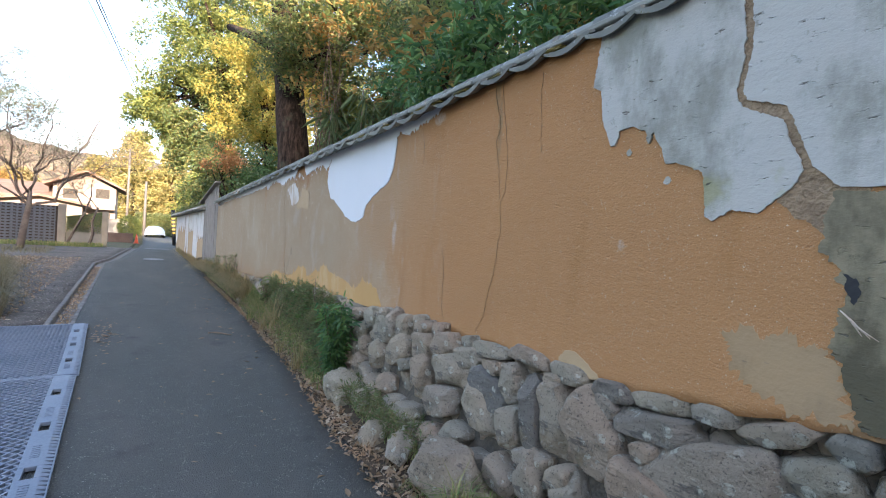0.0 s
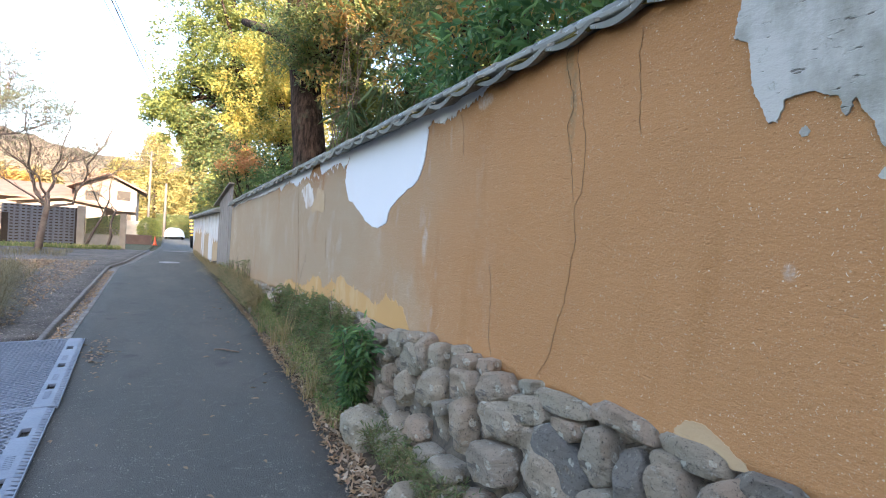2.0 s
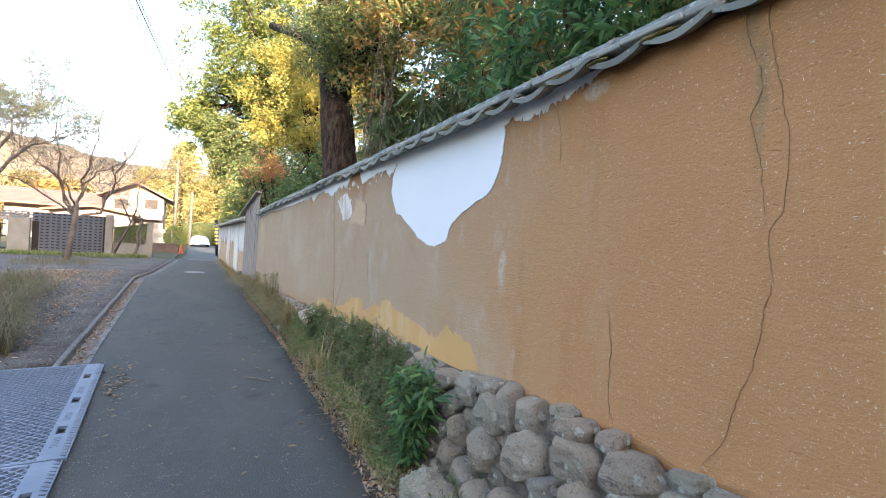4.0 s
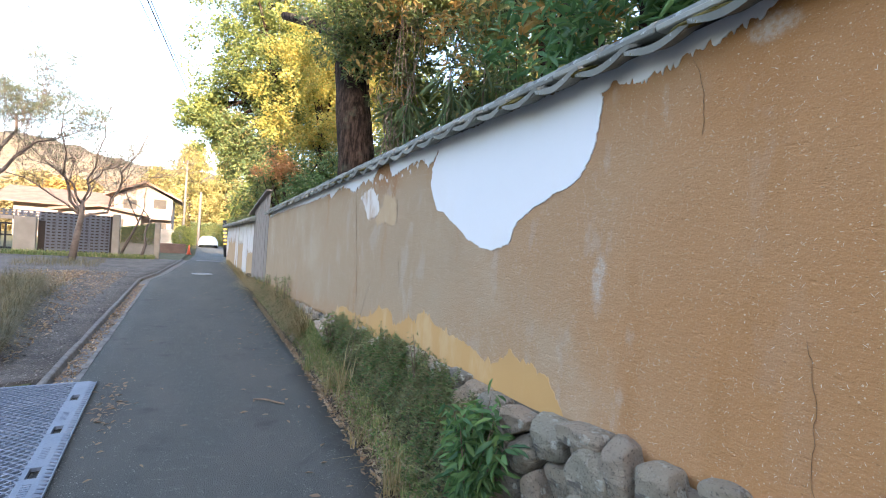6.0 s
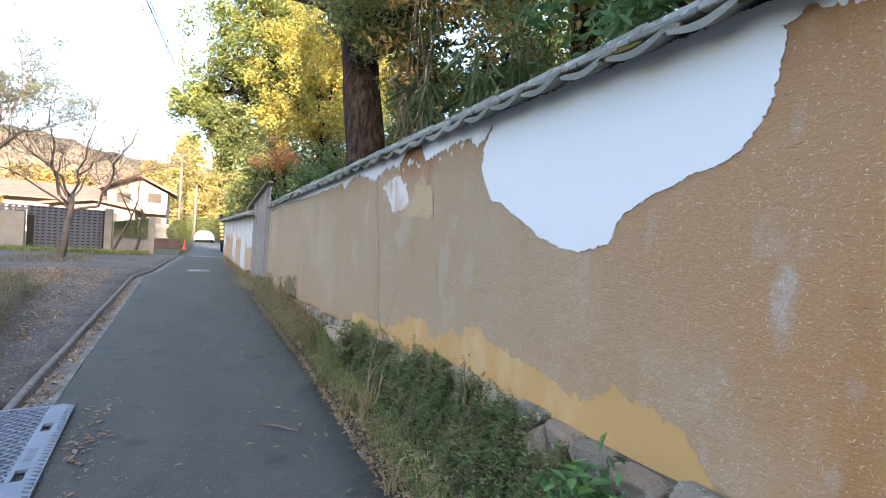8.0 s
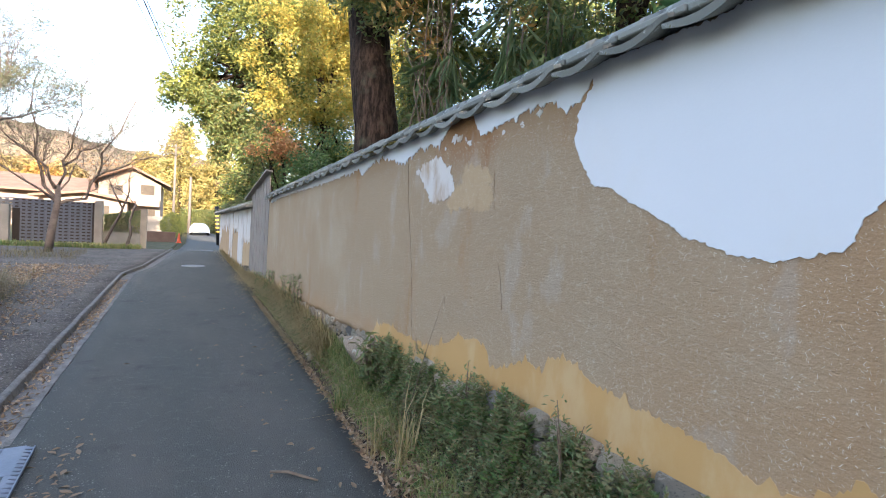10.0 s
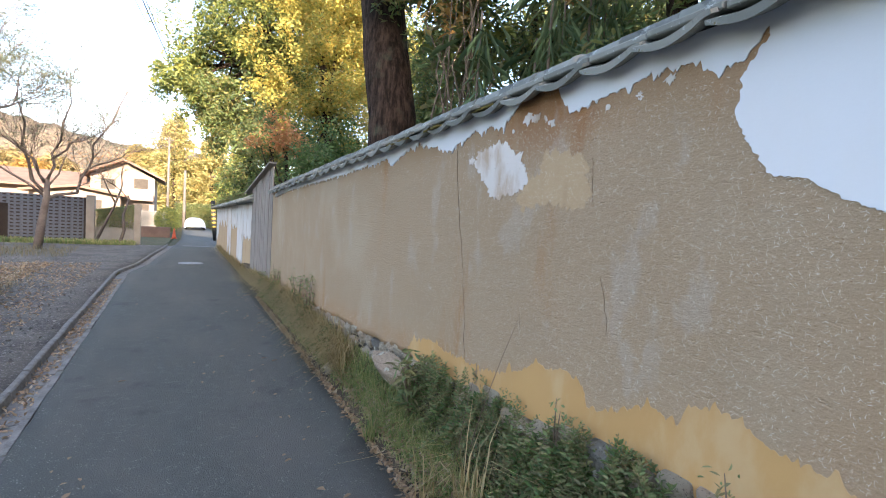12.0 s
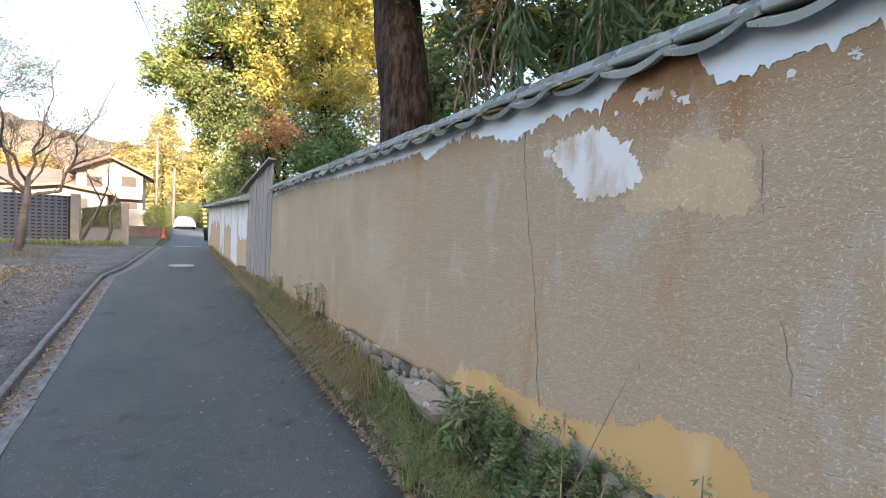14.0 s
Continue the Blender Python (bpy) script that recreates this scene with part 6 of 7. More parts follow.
def palm_clump(base, label, stems):
    """Narrow drooping strap leaves on slender stems."""
    root = thing("bamboo_palm", None, label, "shrub", at=pose(*base))
    g, cs, hs = Geo(), [], []
    for k in range(stems):
        x, y = rnd.gauss(0, 0.5), rnd.gauss(0, 0.9)
        h = rnd.uniform(2.6, 4.6)
        g.tube([(x, y, 0), (x + 0.05, y, h * 0.5), (x + 0.1, y + 0.05, h)], [0.022, 0.02, 0.012], 6)
        for i in range(90):
            cs.append((x + 0.1 + rnd.gauss(0, 0.06), y + rnd.gauss(0, 0.06), h * rnd.uniform(0.6, 1.0)))
    tagged(part("stem_tangle", g.mesh("stem_tangle", (VINE,), True), root), kind="stuff")
    part("foliage", leaves_mesh("foliage", np.array(cs), 0.50, 0.012, PALM_LEAF, 2.0), root)


limb_tree("garden_oak", "dense evergreen with browning leaves close behind the wall", [(5.6, 5.0, 0.0), (5.5, 5.0, 2.6), (5.4, 5.2, 5.6)], [0.18, 0.14, 0.05], [
    (in_ellipsoid(100, (5.4, 4.6, 5.0), (1.2, 3.4, 2.0), 0.1, 0.0, 41.0), 0.48, 70, 0.13, 0.048, DARK_LEAF),
    (in_ellipsoid(16, (4.5, 4.8, 4.6), (0.7, 2.8, 1.2), 0.1, 0.0, 42.0), 0.26, 14, 0.15, 0.06, ORANGE_LEAF)], 8)
palm_clump((4.3, 8.4, 0.0), "dark clump of strap-leaved bamboo palm behind the wall", 14)
palm_clump((4.4, 6.3, 0.0), "dark clump of strap-leaved bamboo palm behind the wall", 10)

# vegetation on the further wall's coping
n = 5200
y = rng.uniform(16.3, 26.8, n)
z = 1.98 - 0.018 * (y - 16.6) + np.abs(rng.normal(0, 0.12, n)) * (0.5 + np.abs(np.sin(y * 1.3)))
thing("wall_ivy", leaves_mesh("wall_ivy", np.stack([2.3 + rng.normal(0, 0.15, n), y, z], 1), 0.07, 0.035, COVER_LEAF, 0.2), "green ivy and moss over the further wall's coping", "ivy", kind="stuff")
limb_tree("dark_holly", "tall dark evergreen shrub behind the further wall", [(3.0, 19.6, 0.0), (3.0, 19.6, 3.0), (3.0, 19.7, 5.4)], [0.1, 0.08, 0.03], [
    (in_ellipsoid(80, (2.9, 20.0, 3.9), (0.9, 1.9, 2.0), 0.2, 0.05, 19.0), 0.36, 70, 0.10, 0.045, DARK_LEAF)], 6)

# ---- left side: yard, block wall, bare trees ----


def bare_tree(name, label, base, boughs, foliage=None, seed=1):
    """Spreading leafless tree; boughs: lists of points from the fork."""
    r = random.Random(seed)
    root = thing(name, None, label, "tree", at=pose(*base))
    o = Vector(base)
    tips = []

    def grow(a, d, length, rad, depth, geo):
        pts, p = [a], a
        d = d.normalized()
        for i in range(4):
            d = (d + Vector((r.gauss(0, 0.20), r.gauss(0, 0.20), r.gauss(0.06, 0.16)))).normalized()
            p = p + d * length / 4
            pts.append(p)
        geo.tube(pts, [rad * (1 - 0.13 * i) for i in range(5)], 6, cap=False)
        tips.append(pts[-1])
        if depth:
            for k in range(r.choice((2, 3, 3))):
                j = r.randrange(2, 5)
                nd = (d + Vector((r.gauss(0, 0.7), r.gauss(0, 0.7), r.gauss(0.25, 0.4)))).normalized()
                grow(pts[j], nd, length * r.uniform(0.55, 0.85), rad * 0.6, depth - 1, geo)

    for i, (pts, rad) in enumerate(boughs):
        g = Geo()
        rel = [Vector(p) - o for p in pts]
        if i:
            rel = [q for a, b in zip(rel, rel[1:]) for q in (a, a.lerp(b, 0.5) + Vector((r.gauss(0, 0.09), r.gauss(0, 0.09), r.gauss(0, 0.07))))] + [rel[-1]]
        g.tube(rel, [rad * (1 - (0.45 if i == 0 else 0.82) * k / (len(rel) - 1)) for k in range(len(rel))], 9)
        part("trunk" if i == 0 else "bough", g.mesh("bough", (PALE_BARK,), True), root)
        if i:
            g = Geo()
            for k in range(13):
                j = r.randrange(2, len(rel))
                d = (rel[j] - rel[j - 1]).normalized() + Vector((r.gauss(0, 0.6), r.gauss(0, 0.6), r.gauss(0.3, 0.3)))
                grow(rel[j].lerp(rel[j - 1], r.random() * 0.6), d, r.uniform(0.7, 1.35), rad * 0.22, 3, g)
            tagged(part("twig_spray", g.mesh("twig_spray", (PALE_BARK,), True), root), kind="stuff")
    if foliage:
        mat, per, ll, rad = foliage
        cs = [t for t in tips if r.random() < 0.55]
        q = np.repeat(np.array(cs), per, axis=0) + rng.normal(size=(len(cs) * per, 3)) * np.array([rad, rad, rad * 0.25]) * 0.6
        part("foliage", leaves_mesh("foliage", q, ll, ll * 0.13, mat, -0.5), root)


bx, by = -3.42, 24.4
bare_tree("bare_tree", "spreading thin tree with pale bark and sparse grey-green tufts", (bx, by, 0), [
    ([(bx, by, 0), (bx + 0.10, by, 0.9), (bx + 0.22, by, 1.75), (bx + 0.22, by, 2.35)], 0.135),
    ([(bx + 0.2, by, 1.9), (bx - 0.15, by - 0.1, 2.3), (bx - 0.36, by - 0.2, 3.3), (bx - 0.5, by - 0.2, 4.8), (bx - 0.3, by, 6.4)], 0.06),
    ([(bx + 0.22, by, 2.3), (bx + 0.30, by + 0.2, 3.2), (bx + 0.55, by + 0.3, 4.2), (bx + 0.75, by + 0.3, 5.4)], 0.055),
    ([(bx + 0.12, by, 1.6), (bx + 1.0, by + 0.1, 1.95), (bx + 1.3, by + 0.1, 2.8), (bx + 1.42, by, 3.6), (bx + 2.2, by, 5.2), (bx + 2.8, by, 6.2)], 0.06),
    ([(bx + 0.2, by, 2.2), (bx, by - 0.4, 2.9), (bx - 0.9, by - 0.7, 3.7), (bx - 1.6, by - 0.9, 4.4)], 0.048),
    ([(bx + 0.15, by, 1.8), (bx - 0.6, by - 0.2, 2.4), (bx - 1.5, by - 0.2, 3.0), (bx - 2.4, by - 0.2, 3.4)], 0.045),
    ([(bx + 1.2, by + 0.1, 2.7), (bx + 1.9, by, 3.1), (bx + 2.4, by, 3.5), (bx + 3.0, by, 3.7)], 0.032),
    ([(bx + 0.3, by + 0.2, 3.0), (bx + 0.8, by, 3.6), (bx + 1.4, by, 3.9), (bx + 2.1, by, 4.4)], 0.035)], (NEEDLE, 4, 0.12, 0.16), seed=4)
bare_tree("pine_tree", "pruned pine with thin flat tufts of needles", (-5.9, 23.2, 0), [
    ([(-5.9, 23.2, 0), (-5.7, 23.2, 1.6), (-5.5, 23.2, 3.0)], 0.14),
    ([(-5.5, 23.2, 3.0), (-5.2, 23.1, 4.0), (-4.9, 23.0, 5.0), (-4.2, 22.9, 5.5)], 0.08),
    ([(-5.5, 23.2, 2.8), (-4.9, 23.1, 3.6), (-4.3, 23.0, 4.2), (-3.6, 23.0, 4.5)], 0.07),
    ([(-5.5, 23.2, 3.0), (-5.9, 23.0, 4.2), (-5.8, 22.8, 5.8)], 0.07)], (NEEDLE, 20, 0.13, 0.24), seed=9)
bare_tree("crooked_sapling", "crooked small tree with a few red leaves before the low wall", (-1.45, 27.7, 0), [
    ([(-1.45, 27.7, 0), (-1.30, 27.7, 0.6), (-1.35, 27.7, 1.2), (-1.15, 27.7, 1.9)], 0.07),
    ([(-1.2, 27.7, 1.7), (-1.4, 27.6, 2.2), (-1.7, 27.6, 2.6)], 0.03)], (RED_LEAF, 5, 0.10, 0.22), seed=14)
bare_tree("bare_tree", "slim bare tree leaning over the low wall", (-2.35, 28.6, 0.0), [
    ([(-2.35, 28.6, 0), (-2.0, 28.6, 0.9), (-1.75, 28.6, 1.5), (-1.5, 28.6, 2.3)], 0.06),
    ([(-1.6, 28.6, 2.0), (-1.5, 28.6, 3.0), (-1.1, 28.6, 4.0)], 0.035),
    ([(-1.7, 28.6, 1.7), (-2.2, 28.6, 2.9), (-2.4, 28.6, 3.8)], 0.035)], seed=21)
bare_tree("bare_tree", "thin bare tree behind the block wall", (-4.4, 31.0, 0.0), [
    ([(-4.4, 31.0, 0), (-4.3, 31.0, 1.6), (-4.5, 31.0, 2.6)], 0.07),
    ([(-4.5, 31.0, 2.4), (-4.9, 31.0, 3.4), (-5.5, 31.0, 4.4)], 0.045),
    ([(-4.4, 31.0, 2.2), (-3.9, 31.0, 3.2), (-3.6, 31.0, 4.3)], 0.045)], seed=30)


def block_wall():
    """Screen-block wall: courses of blocks with paired slots."""
    root = thing("block_wall", None, "grey concrete screen-block wall with rows of small slots", "wall", kind="structure")
    a, b = Vector((-9.2, 28.55, 0)), Vector((-2.80, 29.62, 0))
    d = b - a
    ang = math.degrees(math.atan2(d.y, d.x))
    g = Geo()
    w, h = 0.40, 0.142
    # one block: frame bars around two slots
    g.box(0, 0, 0, w, 0.10, 0.042, 0.004)
    g.box(0, 0, 0.098, w, 0.10, h - 0.004, 0.004)
    for x0, x1 in ((0, 0.05), (0.165, 0.235), (0.35, w - 0.002)):
        g.box(x0, 0.002, 0.042, x1, 0.098, 0.098, 0.0)
    me = g.mesh("block", (BLOCK,))
    for r in range(13):
        for k in range(int(d.length / w)):
            x = k * w
            if x < 3.75 and r < 10:
                continue
            p = a + d.normalized() * x
            part("block", me, root, at=pose(p.x, p.y, 0.02 + r * h, 0, 0, ang))
    # dark sheet inside the blocks: the slots' shade is put into its colour
    g = Geo()
    g.box(3.76, 0.06, 0.02, d.length, 0.085, 1.86, 0.0)
    part("backing", g.mesh("backing", (DARK_WOOD,)), root, at=pose(a.x, a.y, 0, 0, 0, ang))
    g = Geo()
    g.box(-2.80, 29.45, -0.02, -2.50, 29.78, 1.97, 0.01)
    part("pillar", g.mesh("pillar", (PALE_CONCRETE,)), root, "pale concrete end pillar")
    gate_root = thing("yard_gate", None, "black slatted yard gate in a pale frame", "gate")
    g = Geo()
    g.box(-6.25, 28.80, -0.02, -5.50, 29.05, 1.58, 0.01)
    part("gate_post", g.mesh("gate_post", (PALE_CONCRETE,)), gate_root, "pale gate post")
    g = Geo()
    g.box(-8.9, 28.80, 1.42, -6.26, 29.0, 1.58, 0.01)
    part("lintel", g.mesh("lintel", (PALE_CONCRETE,)), gate_root, "pale lintel")
    for k in range(12):
        g = Geo()
        x = -8.55 + k * 0.185
        g.box(x, 28.72, 0.12, x + 0.075, 28.75, 1.28, 0.003)
        part("slat", g.mesh("slat", (BLACK,)), gate_root)
    for z in (0.15, 0.7, 1.2):
        g = Geo()
        g.box(-8.6, 28.755, z, -6.27, 28.785, z + 0.07, 0.003)
        part("rail", g.mesh("rail", (BLACK,)), gate_root)


block_wall()


def low_wall():
    root = thing("wall_low", None, "low pale rendered garden wall", "wall", kind="structure")
    a, b = Vector((-2.48, 29.66, 0)), Vector((-0.86, 28.15, 0))
    d = b - a
    ang = math.degrees(math.atan2(d.y, d.x))
    g = Geo()
    g.box(0, 0, -0.02, d.length, 0.14, 0.92, 0.01)
    part("panel", g.mesh("panel", (PALE_CONCRETE,)), root, at=pose(a.x, a.y, 0, 0, 0, ang))
    g = Geo()
    g.box(-0.98, 28.0, -0.02, -0.74, 28.24, 1.72, 0.01)
    part("post", g.mesh("post", (PALE_CONCRETE,)), root)
    n = 9000
    t = rng.uniform(0, 1, n)
    p = np.stack([-2.45 + 1.45 * t, 29.55 - 1.35 * t + rng.uniform(-0.25, 0.45, n), 0.62 + (0.75 + 0.3 * t) * rng.uniform(size=n) ** 0.7], 1)
    thing("clipped_hedge", leaves_mesh("clipped_hedge", p, 0.06, 0.026, DARK_LEAF, 0.0), "dark evergreen hedge rising behind the low wall", "hedge", kind="stuff")


low_wall()
n = 6500
p = np.stack([rng.uniform(-9, -0.9, n), rng.uniform(27.0, 28.2, n), np.zeros(n)], 1)
thing("grass_verge", blades_mesh("grass_verge", p, 0.26, 0.02, GREEN_BLADE, 0.7), "green and brown grass strip along the block wall", "grass", kind="stuff")
n = 8000
p = np.concatenate([np.stack([rng.uniform(-4.6, -2.3, n // 10), rng.uniform(21.5, 24.5, n // 10), np.zeros(n // 10)], 1), np.stack([-2.0 - np.abs(rng.normal(0, 0.55, n // 2)), 9.2 + np.abs(rng.normal(0, 2.6, n // 2)), np.zeros(n // 2)], 1)])
thing("dry_grass", blades_mesh("dry_grass", p, 0.34, 0.008, DULL_BLADE, 0.9), "tall dry grass at the forecourt's edge", "grass", kind="stuff")
n = 9000
y = rng.uniform(8.3, 15.5, n)
p = np.stack([-1.42 - 0.15 * (y - 9.2) - np.abs(rng.normal(0, 0.5, n)), y, np.zeros(n)], 1)
thing("dry_grass", blades_mesh("dry_grass", p, 0.62, 0.007, DULL_BLADE, 0.9, np.array([0.5, 0.0, 0])), "bushy dry brown grass at the gravel's edge", "grass", kind="stuff")
n = 9000
p = np.stack([rng.uniform(-4.5, -0.85, n), rng.uniform(7.9, 22, n), np.full(n, 0.016)], 1)
thing("pebbles", leaves_mesh("pebbles", p, 0.035, 0.022, PEBBLE, 0.0), "loose grey pebbles and chips over the gravel", "pebbles", kind="stuff")
n = 5000
p = np.stack([-1.2 - np.abs(rng.normal(0, 1.0, n)), rng.uniform(8, 20, n), np.full(n, 0.02)], 1)[:2600]
thing("leaf_litter", leaves_mesh("leaf_litter", p, 0.06, 0.028, LITTER, 0.0), "scattered brown leaves on the gravel", "leaf litter", kind="stuff")
n = 2600
p = np.stack([-2.2 - np.abs(rng.normal(0, 0.6, n)), rng.uniform(10, 20, n), np.full(n, 0.03)], 1)
thing("leaf_litter", leaves_mesh("leaf_litter", p, 0.08, 0.035, LITTER, 0.0), "brown leaves drifted on the gravel", "leaf litter", kind="stuff")


def traffic_cone(at):
    root = thing("traffic_cone", None, "orange plastic traffic cone by the lane", "traffic cone", at=at)
    g = Geo()
    g.tube([(0, 0, 0.03), (0, 0, 0.10), (0, 0, 0.40), (0, 0, 0.70)], [0.14, 0.13, 0.08, 0.03], 16)
    part("cone", g.mesh("cone", (ORANGE,), True), root)
    g = Geo()
    g.box(-0.19, -0.19, 0, 0.19, 0.19, 0.035, 0.01)
    part("base", g.mesh("base", (ORANGE,)), root)


traffic_cone(pose(0.52, 33.2, 0.0) @ Matrix.Scale(0.78, 4))


def covered_car():
    """Small car under a fitted silver cover: a draped hull with wheel bulges."""
    root = thing("covered_car", None, "small parked car under a silver fabric cover", "car", at=pose(1.99, 45.3, 0) @ Matrix.Diagonal((0.97, 1.0, 0.78, 1.0)))
    secs = [(0.0, 0.62, 0.30, 0.72), (0.12, 0.74, 0.16, 0.90), (0.45, 0.76, 0.14, 1.02), (0.9, 0.76, 0.14, 1.16), (1.3, 0.76, 0.14, 1.20), (2.1, 0.76, 0.14, 1.20), (2.7, 0.76, 0.14, 1.02), (3.2, 0.74, 0.14, 0.86), (3.4, 0.62, 0.28, 0.66)]
    vs, fs, n = [], [], 16
    for j, (y, w, z0, z1) in enumerate(secs):
        for i in range(n + 1):
            a = math.pi * i / n
            cx, sz = math.cos(a), math.sin(a)
            x = -math.copysign(abs(cx) ** 0.45, cx) * w * (1 - 0.18 * sz ** 3)
            z = z0 + (z1 - z0) * sz ** 0.75
            vs.append((x + 0.012 * fbm(x * 5, y * 5 + z), y, z + 0.012 * fbm(x * 6, y * 6, z * 6)))
    for j in range(len(secs) - 1):
        for i in range(n):
            fs.append((j * (n + 1) + i, j * (n + 1) + i + 1, (j + 1) * (n + 1) + i + 1, (j + 1) * (n + 1) + i))
    fs.append(tuple(range(n, -1, -1)))
    fs.append(tuple((len(secs) - 1) * (n + 1) + i for i in range(n + 1)))
    part("cover", mesh_data("cover", vs, fs, True, (CAR_COVER,)), root)
    for y in (0.6, 2.8):
        for x in (-0.66, 0.66):
            g = Geo()
            g.tube([(x - 0.08, y, 0.27), (x + 0.08, y, 0.27)], [0.27, 0.27], 18)
            part("tyre", g.mesh("tyre", (RUBBER,)), root, "black tyre")


covered_car()


def guy_guard():
    root = thing("guy_guard", None, "black and yellow striped guard on a leaning post by the lane", "marker post", at=pose(2.44, 32.3, 0))
    g = Geo()
    g.tube([(0, 0, 0), (-0.08, 0, 1.0), (-0.16, 0, 2.15)], [0.10, 0.10, 0.10], 12)
    part("post", g.mesh("post", (BLACK,), True), root)
    for k in range(5):
        z = 0.70 + k * 0.22
        g = Geo()
        g.tube([(-0.08 * z, 0, z), (-0.08 * (z + 0.1), 0, z + 0.10)], [0.108, 0.108], 12)
        part("stripe", g.mesh("stripe", (YELLOW,), True), root, "yellow stripe")


guy_guard()

# ---- far things: house, poles, wires, hedge, trees, hills ----


def house():
    root = thing("house", None, "two-storey cream house with brown tiled gable roofs in sunlight", "house", at=pose(-4.7, 50, 0))
    def box(name, mat, *b):
        g = Geo()
        g.box(*b, 0.02)
        return part(name, g.mesh(name, (mat,)), root)
    box("wall", HOUSE_WALL, -0.5, 0, 0, 3.8, 8, 3.95)
    box("wall", HOUSE_WALL, -7, 0.4, 0, -0.5, 8, 2.9)
    box("wall", HOUSE_WALL, -3.6, -1.6, 0, 1.6, 0, 2.4)
    def gable(x0, x1, y0, y1, z, rise):
        g = Geo()
        xm = (x0 + x1) / 2
        t = 0.18
        g.add([(x0, y0, z), (xm, y0, z + rise), (x1, y0, z), (x0, y1, z), (xm, y1, z + rise), (x1, y1, z), (x0, y0, z - t), (xm, y0, z + rise - t), (x1, y0, z - t), (x0, y1, z - t), (xm, y1, z + rise - t), (x1, y1, z - t)],
              [(0, 1, 4, 3), (1, 2, 5, 4), (6, 9, 10, 7), (7, 10, 11, 8), (0, 6, 7, 1), (1, 7, 8, 2), (3, 4, 10, 9), (4, 5, 11, 10), (0, 3, 9, 6), (2, 8, 11, 5)])
        return part("roof", g.mesh("roof", (HOUSE_ROOF,)), root)
    gable(-1.05, 4.5, -1.0, 8.6, 3.95, 1.36)
    g = Geo()
    low = ((-0.7, 2.80), (4.0, 4.15), (8.6, 2.80), (8.6, 2.66), (4.0, 4.0), (-0.7, 2.66))
    g.add([(x, yy, zz) for x in (-8.2, -0.52) for yy, zz in low], [(k, (k + 1) % 6, 6 + (k + 1) % 6, 6 + k) for k in range(6)] + [(5, 4, 1, 0), (4, 3, 2, 1), (6, 7, 10, 11), (7, 8, 9, 10)])
    part("roof", g.mesh("roof", (HOUSE_ROOF,)), root)
    g = Geo()
    g.add([(-3.6, -1.61, 2.38), (1.6, -1.61, 2.38), (-1.05, -1.61, 2.82), (-3.6, -1.45, 2.38), (1.6, -1.45, 2.38), (-1.05, -1.45, 2.82)], [(0, 1, 2), (5, 4, 3), (0, 2, 5, 3), (2, 1, 4, 5)])
    part("gable_wall", g.mesh("gable_wall", (HOUSE_WALL,)), root)
    gable(-4.3, 2.1, -2.4, -0.05, 2.4, 0.55)
    g = Geo()
    g.add([(-0.5, -0.02, 3.9), (3.8, -0.02, 3.9), (1.72, -0.02, 5.05)], [(0, 1, 2)])
    part("gable_wall", g.mesh("gable_wall", (HOUSE_WALL,)), root)
    for x, z in ((-6.2, 1.0), (0.1, 2.75), (2.3, 2.95), (-2.9, 1.0), (-0.6, 1.0), (2.4, 0.9)):
        y = -1.62 if (z < 2 and x < 1.8) else -0.02
        w = box("window", HOUSE_WALL, x, y - 0.03, z, x + 1.1, y, z + 0.95)
        g = Geo()
        g.box(x + 0.07, y - 0.045, z + 0.07, x + 1.03, y - 0.031, z + 0.88, 0.0)
        part("pane", g.mesh("pane", (WINDOW_GLASS,)), w)
    box("balcony", HOUSE_WALL, 1.75, -1.0, 2.05, 3.75, -0.05, 2.6)


house()
g = Geo()
g.box(-1.9, 40.0, -0.05, 0.1, 40.3, 1.35, 0.02)
thing("wall_side", g.mesh("wall_side", (PALE_CONCRETE,)), "pale garden wall of the far house", "wall", kind="structure")
g = Geo()
g.box(-1.7, 34.0, -0.05, 0.35, 34.4, 0.55, 0.02)
thing("brick_planter", g.mesh("brick_planter", (HOUSE_ROOF,)), "low brown masonry planter beside the lane", "planter")


def utility_pole(x, y, h, r, label):
    root = thing("utility_pole", None, label, "utility pole", at=pose(x, y, 0))
    g = Geo()
    g.tube([(0, 0, 0), (0, 0, h * 0.5), (0, 0, h)], [r, r * 0.85, r * 0.7], 14)
    part("pole", g.mesh("pole", (POLE,), True), root)
    for z in (h - 0.4, h - 1.2) if h > 6 else ():
        g = Geo()
        g.box(-0.45, -0.05, z, 0.45, 0.05, z + 0.08, 0.01)
        part("crossarm", g.mesh("crossarm", (POLE,)), root)


utility_pole(-0.1, 70.0, 10.1, 0.16, "tall pale concrete utility pole at the lane's end")
utility_pole(1.28, 50.0, 4.9, 0.13, "short pale pole with a light bracket beside the parked car")


def wire(a, b, sag, label, r=0.012):
    g = Geo()
    a, b = Vector(a), Vector(b)
    pts = [a.lerp(b, s / 24) - Vector((0, 0, sag * 4 * (s / 24) * (1 - s / 24))) for s in range(25)]
    g.tube(pts, [r] * 25, 6)
    thing("overhead_wire", g.mesh("overhead_wire", (RUBBER,), True), label, "cable", "overhead wires along the lane")


wire((-2.9, 2.0, 8.7), (3.4, 58.0, 9.0), 0.45, "thin black overhead wire along the lane", 0.014)
wire((-3.4, 2.0, 8.9), (2.9, 58.0, 9.5), 0.4, "thin black overhead wire along the lane", 0.012)
wire((-2.8, 2.0, 8.4), (3.5, 58.0, 8.5), 0.5, "bundled black overhead cable along the lane", 0.018)


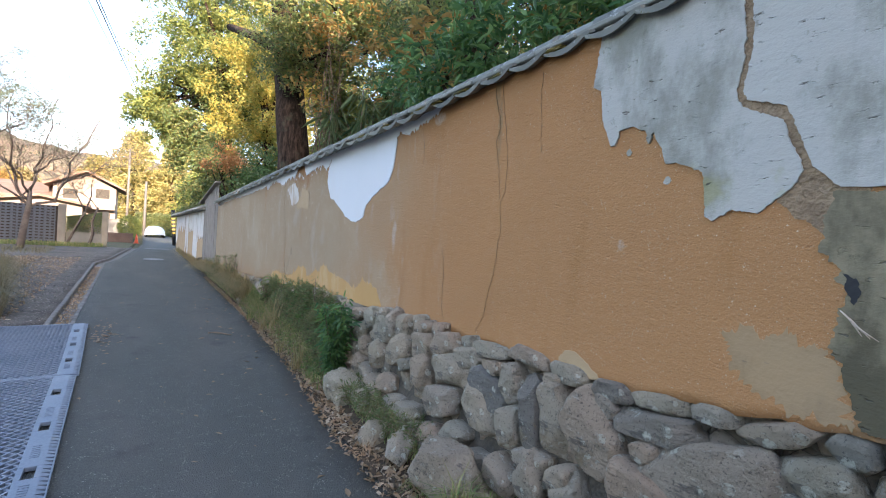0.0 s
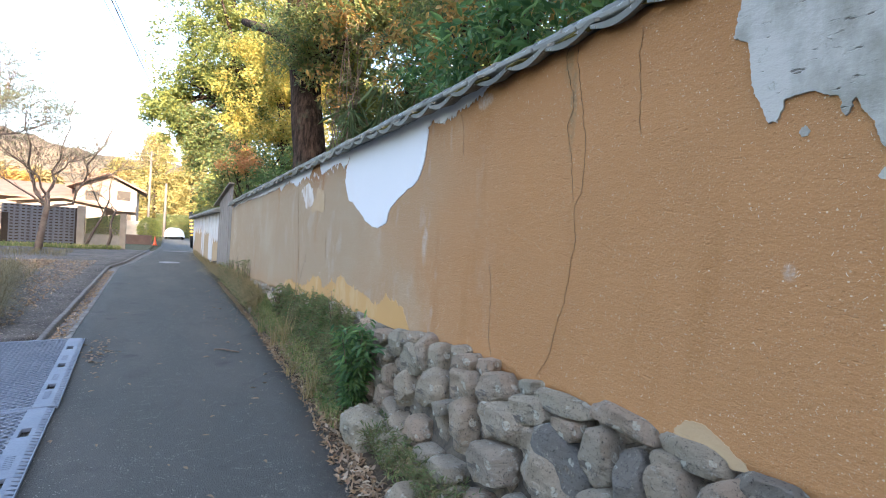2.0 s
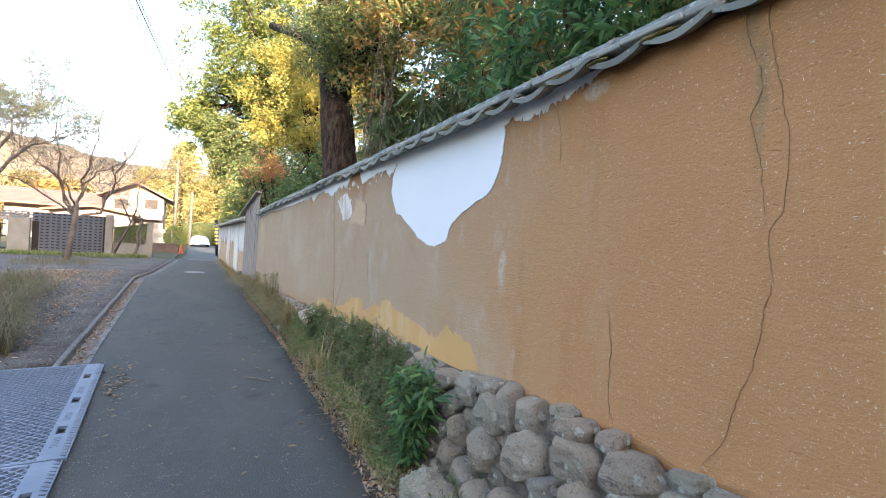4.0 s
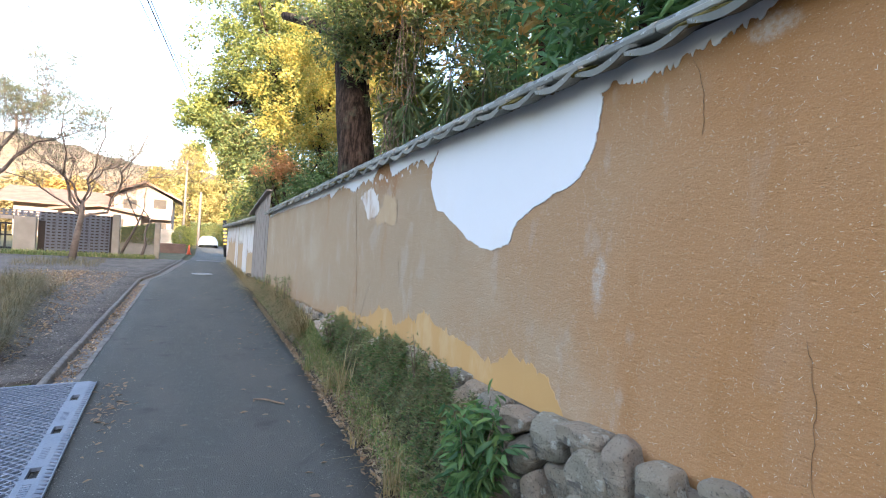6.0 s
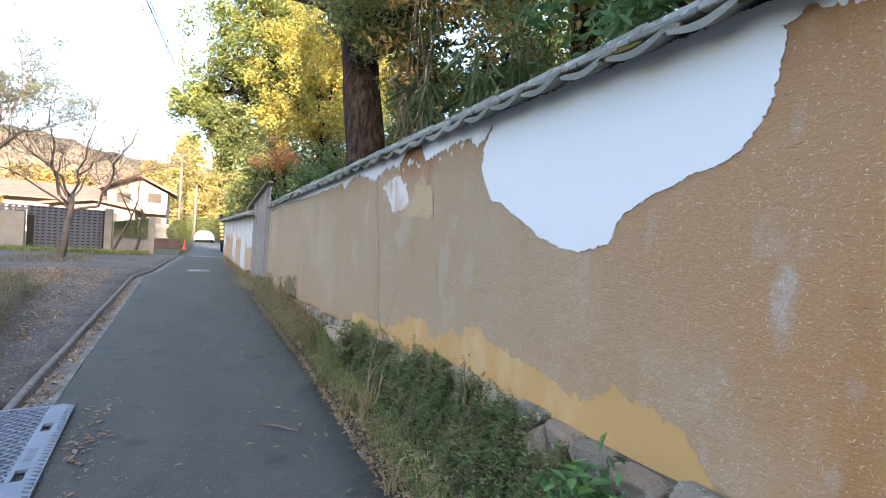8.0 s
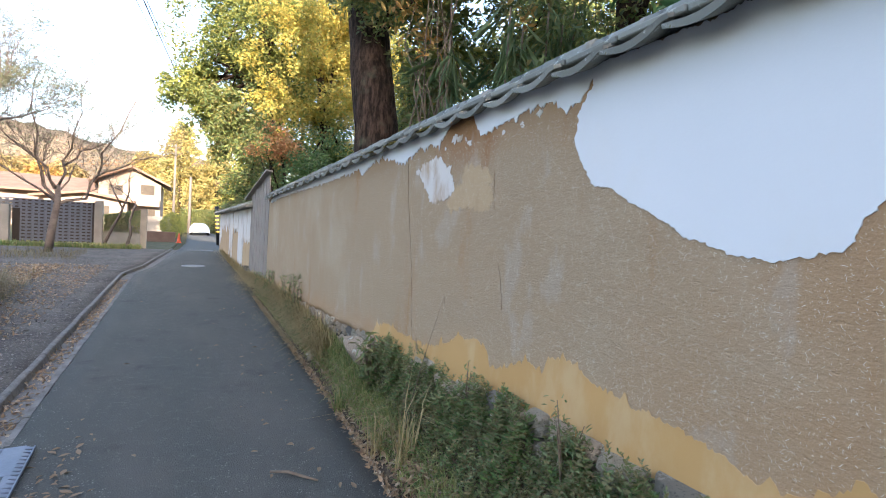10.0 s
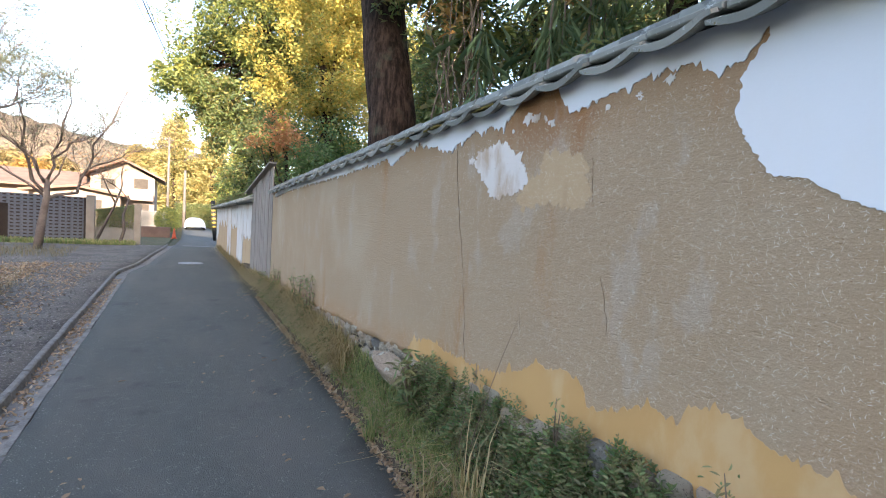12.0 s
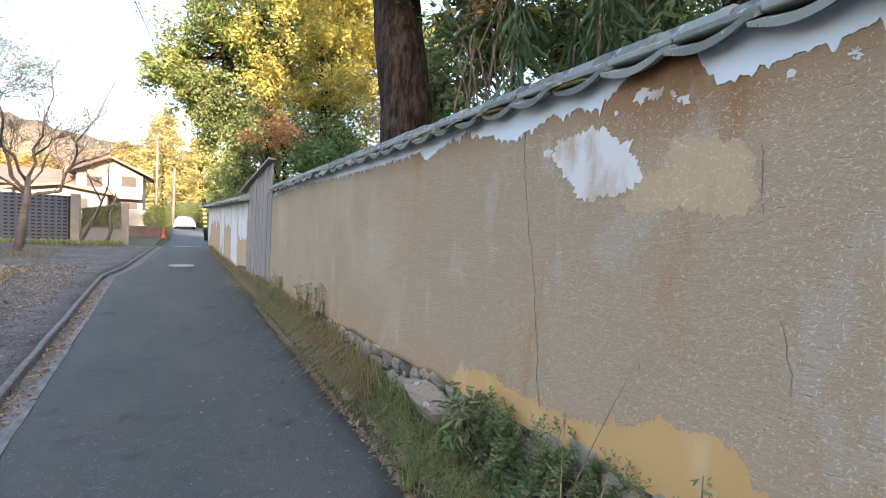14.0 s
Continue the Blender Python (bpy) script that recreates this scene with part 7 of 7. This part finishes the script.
def far_tree(x, y, h, w, mat, label, n=120, leaf=0.55, seed=1.0):
    limb_tree("conifer", label, [(x, y, 0), (x, y, h * 0.5), (x, y, h * 0.97)], [0.3, 0.2, 0.05], [
        ([Vector((x + math.cos(a) * rad, y + math.sin(a) * rad, z)) for a, rad, z in ((rnd.uniform(0, 6.28), w * (1.08 - 0.9 * (i / n) ** 1.6) * rnd.uniform(0.3, 1.0), h * (0.08 + 0.92 * i / n)) for i in range(n))], 1.1, 60, leaf, leaf * 0.36, mat)], 6)


far_tree(0.6, 78, 13.5, 4.6, CONIFER_LEAF, "tall conifer glowing yellow in sunlight", 150)
far_tree(5.2, 80, 11.5, 4.4, CONIFER_LEAF, "tall conifer glowing yellow in sunlight", 130)
far_tree(-3.6, 84, 10.0, 3.6, CONIFER_LEAF, "tall conifer glowing yellow in sunlight", 110)
far_tree(8.5, 74, 10.0, 4.0, MID_LEAF, "tall green conifer at the lane's end", 110)
far_tree(-9.5, 64, 5.6, 3.8, FAR_LEAF, "broad tree in dull autumn yellow behind the house", 110)
far_tree(-14, 66, 6.0, 4.5, FAR_LEAF, "broad tree in dull autumn yellow behind the house", 110)
far_tree(-21, 70, 6.6, 5.5, FAR_LEAF, "broad tree in dull autumn yellow behind the house", 110)
far_tree(-10.5, 60, 5.0, 3.0, ORANGE_LEAF, "small orange autumn tree behind the house", 70)
n = 9000
p = np.stack([rng.uniform(0.6, 4.6, n), rng.uniform(50.3, 51.6, n), rng.uniform(0.0, 2.1, n)], 1)
thing("clipped_hedge", leaves_mesh("clipped_hedge", p, 0.14, 0.06, DARK_LEAF, 0.0), "dense green hedge behind the parked car", "hedge", kind="stuff")
n = 5000
p = unit(rng.normal(size=(n, 3))) * (rng.uniform(0.5, 1, n) ** 0.5)[:, None] * np.array([0.7, 0.7, 0.85]) + np.array([0.15, 38.0, 0.85])
thing("round_shrub", leaves_mesh("round_shrub", p, 0.09, 0.04, MID_LEAF, 0.0), "rounded clipped green shrub by the lane", "shrub", kind="stuff")


def hills():
    m = Mat("wooded_hillside", 0.95, 0.0, 0.1)
    c = m.spectrum(m.noise(0.09, 8.0, 0.7), (0.3, (0.11, 0.105, 0.075)), (0.5, (0.17, 0.14, 0.10)), (0.7, (0.21, 0.165, 0.12)))
    mat = m.done(c, m.noise(0.25, 6.0), 1.0, 3.0)
    vs, fs, nx, ny = [], [], 90, 24
    for j in range(ny + 1):
        for i in range(nx + 1):
            x = -330 + 420 * i / nx
            y = 150 + 260 * j / ny
            ridge = 30 * math.exp(-((x + 60) / 150.0) ** 2) + 12
            z = ridge * smooth_step(0, 0.62, j / ny) * (1 + 0.16 * fbm(x * 0.02, y * 0.02, 3.0)) + 2.2 * fbm(x * 0.15, y * 0.15, 1.0)
            vs.append((x, y, z - 4))
    for j in range(ny):
        for i in range(nx):
            a = j * (nx + 1) + i
            fs.append((a, a + 1, a + nx + 2, a + nx + 1))
    thing("hillside", mesh_data("hillside", vs, fs, True, (mat,)), "wooded hill in autumn colours beyond the houses", "hill", kind="structure")
    # unseen ridge, added behind the lane to keep the low sun off it
    vs, fs = [], []
    for j in range(9):
        for i in range(31):
            x, y = -80 + 170 * i / 30, -18 - 60 * j / 8
            z = (18.0 - 3.0 * smooth_step(-7, -2, x)) * smooth_step(0, 0.10, j / 8) * (1 + 0.05 * fbm(x * 0.3, y * 0.3))
            vs.append((x, y, z - 0.3))
    for j in range(8):
        for i in range(30):
            a = j * 31 + i
            fs.append((a, a + 31, a + 32, a + 1))
    thing("wooded_ridge", mesh_data("wooded_ridge", vs, fs, True, (mat,)), "unseen ridge added behind the lane to block the low sun", "hill", kind="structure")


hills()
